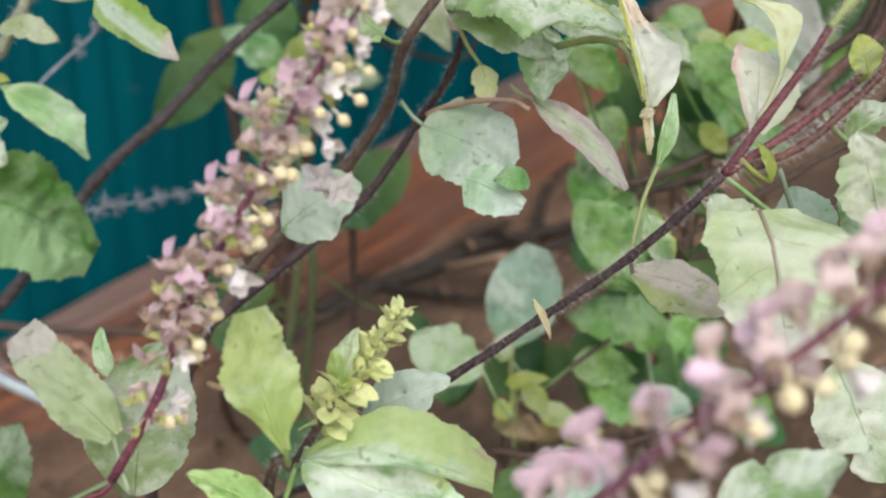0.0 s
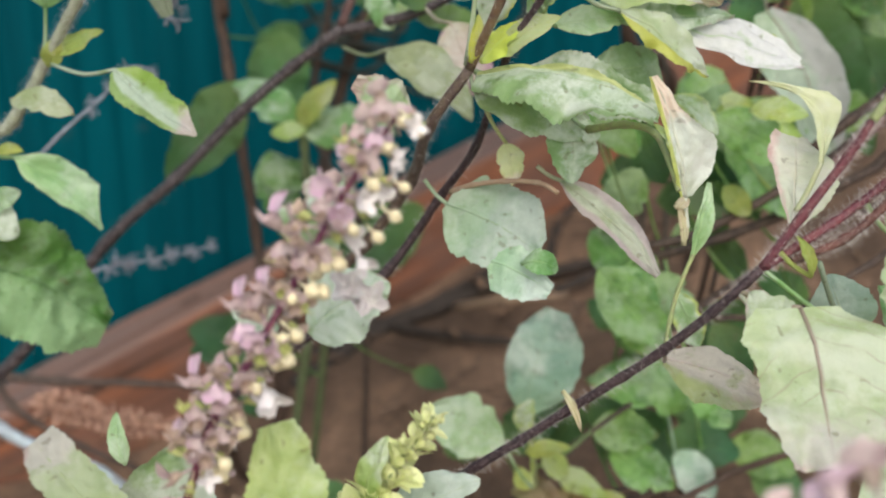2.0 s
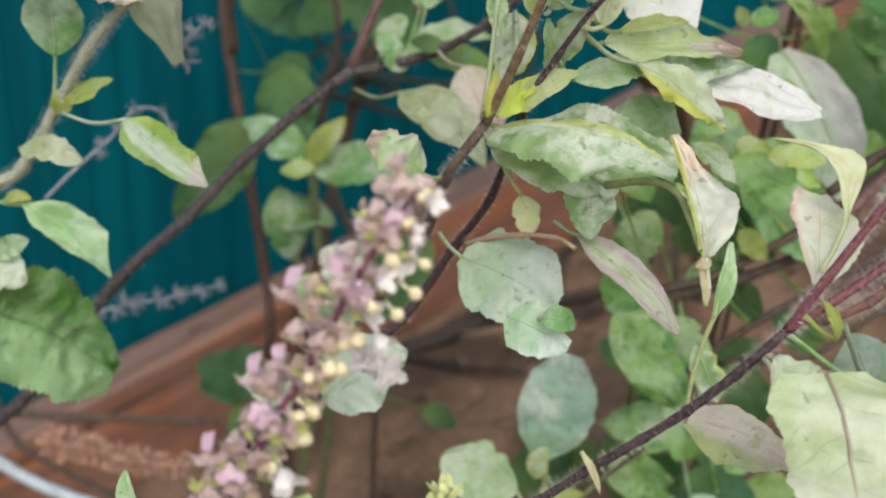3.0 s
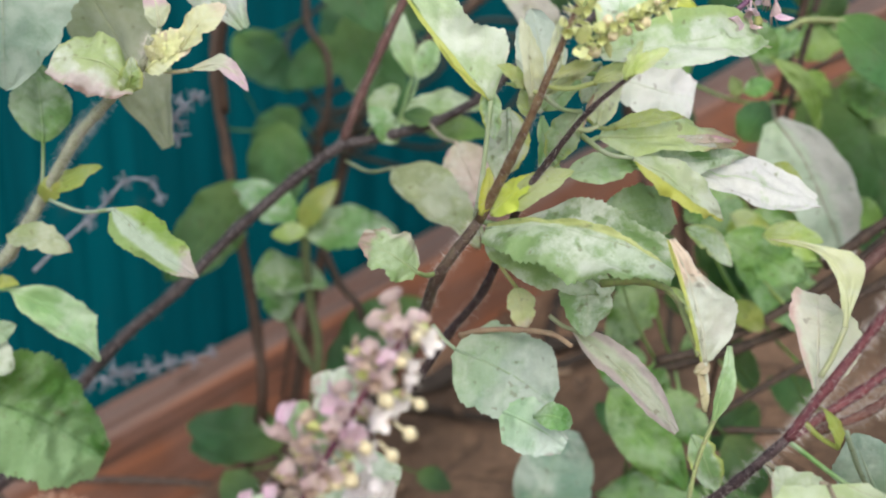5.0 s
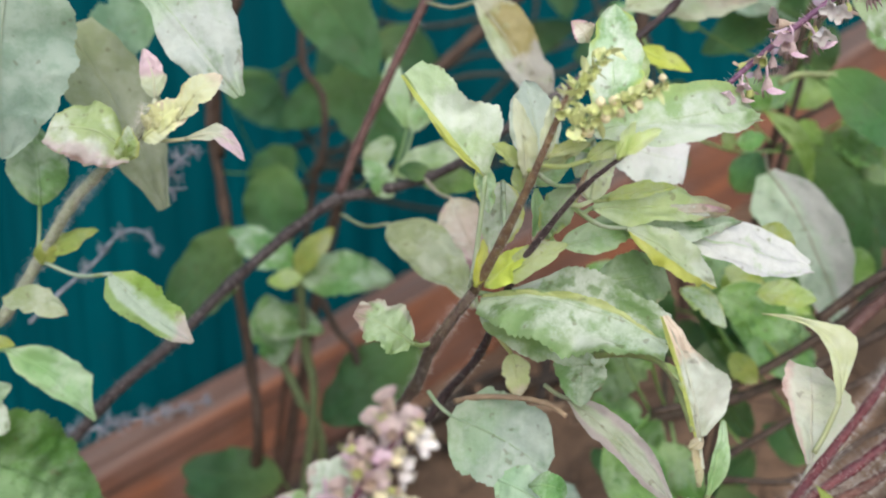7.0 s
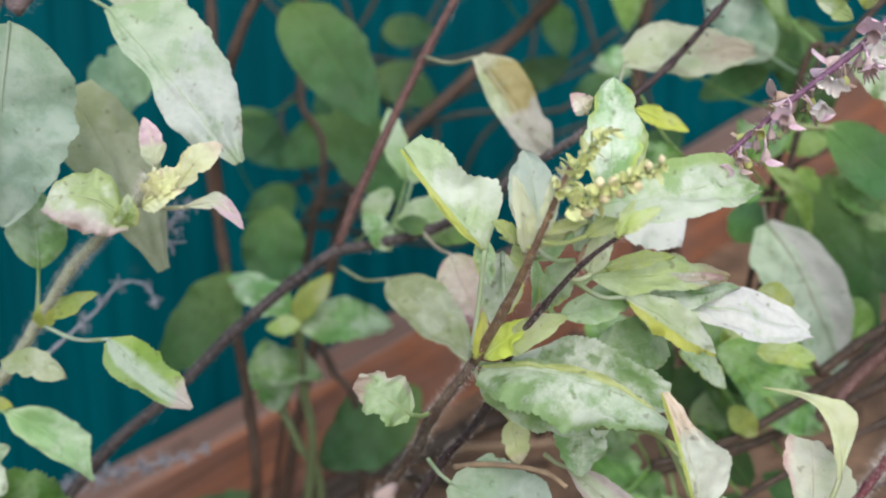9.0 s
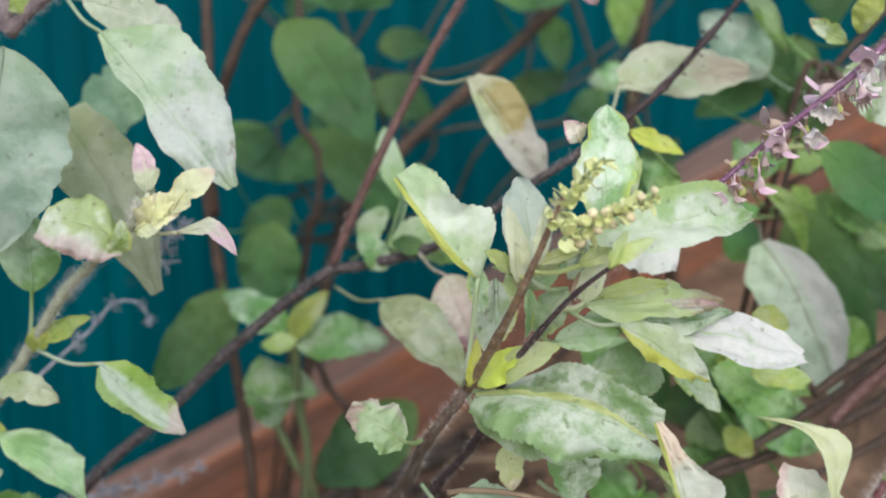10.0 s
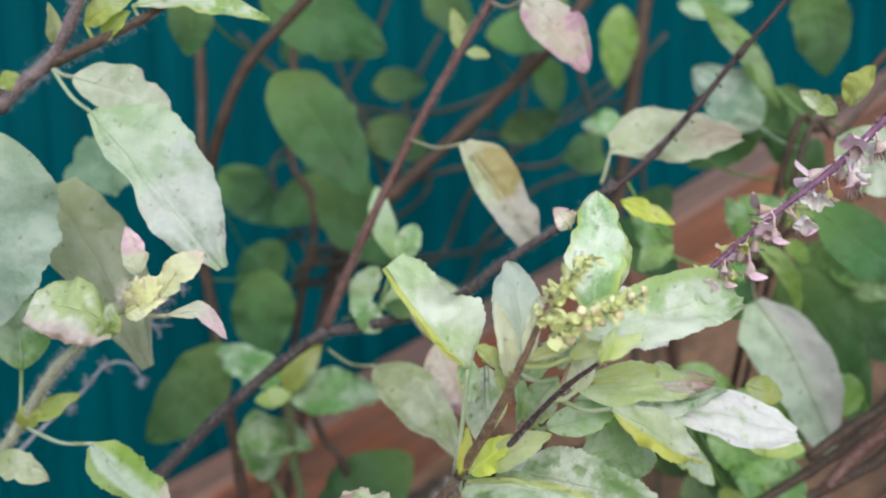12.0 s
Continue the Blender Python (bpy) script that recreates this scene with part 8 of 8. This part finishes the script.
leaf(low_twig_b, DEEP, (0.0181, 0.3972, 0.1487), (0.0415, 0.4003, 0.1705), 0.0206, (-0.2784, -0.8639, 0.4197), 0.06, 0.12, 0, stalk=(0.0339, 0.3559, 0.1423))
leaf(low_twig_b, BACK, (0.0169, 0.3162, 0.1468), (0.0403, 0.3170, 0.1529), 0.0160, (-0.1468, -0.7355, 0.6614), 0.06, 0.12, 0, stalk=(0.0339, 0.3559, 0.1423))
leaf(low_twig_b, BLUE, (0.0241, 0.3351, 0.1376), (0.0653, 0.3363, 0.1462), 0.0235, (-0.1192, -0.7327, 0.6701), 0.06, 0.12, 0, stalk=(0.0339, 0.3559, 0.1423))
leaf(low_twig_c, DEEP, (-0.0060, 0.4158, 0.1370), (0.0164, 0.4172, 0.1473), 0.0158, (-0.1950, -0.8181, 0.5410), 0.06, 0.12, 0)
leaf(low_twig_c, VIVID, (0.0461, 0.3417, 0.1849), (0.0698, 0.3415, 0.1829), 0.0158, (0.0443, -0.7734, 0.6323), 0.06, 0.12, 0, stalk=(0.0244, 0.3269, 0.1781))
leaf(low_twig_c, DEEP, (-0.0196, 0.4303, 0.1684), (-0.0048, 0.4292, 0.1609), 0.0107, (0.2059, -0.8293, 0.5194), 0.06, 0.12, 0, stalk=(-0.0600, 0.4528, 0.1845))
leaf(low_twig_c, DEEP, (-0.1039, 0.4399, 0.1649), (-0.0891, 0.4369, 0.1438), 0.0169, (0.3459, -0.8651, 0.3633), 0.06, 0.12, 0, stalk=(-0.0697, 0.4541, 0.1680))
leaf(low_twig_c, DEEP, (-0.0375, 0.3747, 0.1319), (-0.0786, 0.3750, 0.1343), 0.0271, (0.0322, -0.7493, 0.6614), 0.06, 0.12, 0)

# Dead spikes and twigs
# the dead spikes hang in the branches
dry_spike = thing("dry_flower_spike", "grey dried flower spike caught on a branch", "dry flower", group="dry flower spikes", at=(-0.1493, 0.3841, 0.2270))
axis = flower_spike(dry_spike, [(-0.1493, 0.3841, 0.2270), (-0.1367, 0.3850, 0.2305), (-0.1214, 0.3906, 0.2320), (-0.1078, 0.3961, 0.2332), (-0.0964, 0.4017, 0.2351)], 0.00060, 0.00032, ASH, ["ash"], 0.0075, 3, 0.0016, "", 80, name="axis")
dry_spike = thing("dry_flower_spike", "pale grey dried flower spike drooping", "dry flower", group="dry flower spikes", at=(-0.1496, 0.3714, 0.2764))
axis = flower_spike(dry_spike, [(-0.1496, 0.3714, 0.2764), (-0.1398, 0.3739, 0.2858), (-0.1260, 0.3770, 0.2975), (-0.1197, 0.3790, 0.3050), (-0.1142, 0.3796, 0.3072), (-0.1083, 0.3791, 0.3053), (-0.1048, 0.3773, 0.2985)], 0.00060, 0.00040, ASH, ["ash"], 0.008, 2, 0.0012, "", 82, name="axis", bare=0.35, size=0.8)
dry_spike = thing("dry_flower_spike", "wispy grey dried flower tip caught on stem", "dry flower", group="dry flower spikes", at=(-0.0981, 0.3612, 0.3231))
axis = flower_spike(dry_spike, [(-0.0981, 0.3612, 0.3231), (-0.0941, 0.3623, 0.3313), (-0.0893, 0.3629, 0.3358), (-0.0852, 0.3634, 0.3388)], 0.00059, 0.00029, ASH, ["ash"], 0.005, 3, 0.0022, "", 85, name="axis")
dry_spike = thing("dry_flower_spike", "brown dried flower spike lying on timber", "dry flower", group="dry flower spikes", at=(-0.1923, 0.4378, 0.1497))
axis = flower_spike(dry_spike, [(-0.1923, 0.4378, 0.1497), (-0.1722, 0.4374, 0.1471), (-0.1496, 0.4365, 0.1406), (-0.1243, 0.4361, 0.1380)], 0.00150, 0.00075, HUSK, ["husk"], 0.0038, 5, 0.0036, "", 83, name="axis", size=1.3)
# twigs among the soil
twig = thing("twig", "dark crooked dead twig on soil", "twig", group="dead twigs", at=(0.1158, 0.7142, 0.1305))
limb = stem("limb", twig, [(-0.1159, 0.6917, 0.0419), (-0.0808, 0.7137, 0.0577), (-0.0525, 0.7306, 0.0710), (-0.0101, 0.7316, 0.0868), (0.0279, 0.7387, 0.1022), (0.0728, 0.7265, 0.1166), (0.1158, 0.7142, 0.1305)], 0.00600, 0.00420, DEADWOOD, "", knots=0.3, seed=61)
twig = thing("twig", "thin dark dead twig on soil", "twig", group="dead twigs", at=(0.0401, 0.6513, 0.0922))
limb = stem("limb", twig, [(-0.0944, 0.7832, 0.0646), (-0.0624, 0.7495, 0.0710), (-0.0349, 0.7175, 0.0758), (0.0063, 0.6783, 0.0848), (0.0401, 0.6513, 0.0922)], 0.00380, 0.00260, DEADWOOD, "", knots=0.3, seed=62)
twig = thing("twig", "thin dark dead twig on soil", "twig", group="dead twigs", at=(0.0496, 0.7540, 0.1170))
limb = stem("limb", twig, [(-0.1070, 0.7206, 0.0532), (-0.0694, 0.7299, 0.0686), (-0.0355, 0.7319, 0.0813), (-0.0059, 0.7381, 0.0939), (0.0283, 0.7533, 0.1083), (0.0496, 0.7540, 0.1170)], 0.00400, 0.00300, DEADWOOD, "", knots=0.3, seed=63)
twig = thing("twig", "forked dark dead twig on soil", "twig", group="dead twigs", at=(0.1038, 0.8238, 0.1443))
limb = stem("limb", twig, [(0.0630, 0.7052, 0.1092), (0.0713, 0.7485, 0.1195), (0.0800, 0.7854, 0.1294), (0.0914, 0.8132, 0.1375), (0.1038, 0.8238, 0.1443)], 0.00420, 0.00300, DEADWOOD, "", knots=0.3, seed=64)
twig = thing("twig", "grey-brown dead twig leaning before timber", "twig", group="dead twigs", at=(-0.2132, 0.6383, 0.0038))
limb = stem("limb", twig, [(-0.2294, 0.4789, 0.1551), (-0.2173, 0.4754, 0.1298), (-0.1851, 0.4726, 0.1099), (-0.1578, 0.4710, 0.0984)], 0.00211, 0.00126, BROWN, "", knots=0.3, seed=65)
twig = thing("twig", "straight grey-brown dead twig before timber", "twig", group="dead twigs", at=(-0.1777, 0.7201, 0.0258))
limb = stem("limb", twig, [(-0.2355, 0.4778, 0.1467), (-0.1917, 0.4772, 0.1425), (-0.1559, 0.4771, 0.1417), (-0.1188, 0.4768, 0.1398)], 0.00243, 0.00146, BROWN, "", knots=0.3, seed=66)
twig = thing("twig", "dark dead twig on soil", "twig", group="dead twigs", at=(0.0886, 0.7225, 0.1238))
limb = stem("limb", twig, [(0.0701, 0.6957, 0.1123), (0.0898, 0.6962, 0.1205), (0.1110, 0.7034, 0.1295), (0.1172, 0.7107, 0.1328), (0.0886, 0.7225, 0.1238)], 0.00350, 0.00260, DEADWOOD, "", knots=0.3, seed=67)
twig = thing("twig", "pale dead twig on soil", "twig", group="dead twigs", at=(0.0783, 0.6828, 0.1137))
limb = stem("limb", twig, [(0.0025, 0.7202, 0.0918), (0.0388, 0.6647, 0.1182), (0.0783, 0.6828, 0.1137)], 0.00288, 0.00173, TAN, "", knots=0.3, seed=68)
twig = thing("twig", "dark fallen stick on soil", "twig", group="dead twigs", at=(0.1364, 0.4763, 0.1012))
limb = stem("limb", twig, [(0.0291, 0.4959, 0.0645), (0.0598, 0.4533, 0.0882), (0.0993, 0.4465, 0.1011), (0.1364, 0.4763, 0.1012)], 0.00278, 0.00167, VINE, "", knots=0.3, seed=69)
cable = thing("cable", "pale blue-grey plastic cable lying on soil", "cable", at=(-0.2139, 0.4275, 0.1481))
sheath = stem("sheath", cable, [(-0.2912, 0.4749, 0.1268), (-0.2188, 0.4368, 0.1425), (-0.1965, 0.4307, 0.1354), (-0.1771, 0.4249, 0.1298), (-0.1596, 0.4239, 0.1232), (-0.1457, 0.4313, 0.1034)], 0.00299, 0.00275, WIRE, "", knots=0.0)
dead_leaf = thing("dead_leaf", "crumpled reddish-brown dead leaf on fallen stick", "leaf", group="dead leaves", at=(0.0176, 0.3311, 0.1669))
leaf(dead_leaf, DRY, (0.0176, 0.3311, 0.1669), (0.0361, 0.3287, 0.1637), 0.0126, (0.0775, -0.5131, 0.8548), 0.15, 0.3, 0.1, stalk=(0.0251, 0.3296, 0.1703), name="blade", crumple=0.12)
dead_leaf = thing("dead_leaf", "crumpled reddish-brown dead leaf on fallen stick", "leaf", group="dead leaves", at=(0.0317, 0.3341, 0.1590))
leaf(dead_leaf, DRY, (0.0317, 0.3341, 0.1590), (0.0459, 0.3347, 0.1632), 0.0083, (-0.2293, -0.4949, 0.8381), 0.15, 0.3, 0.1, stalk=(0.0269, 0.3383, 0.1607), name="blade", crumple=0.12)
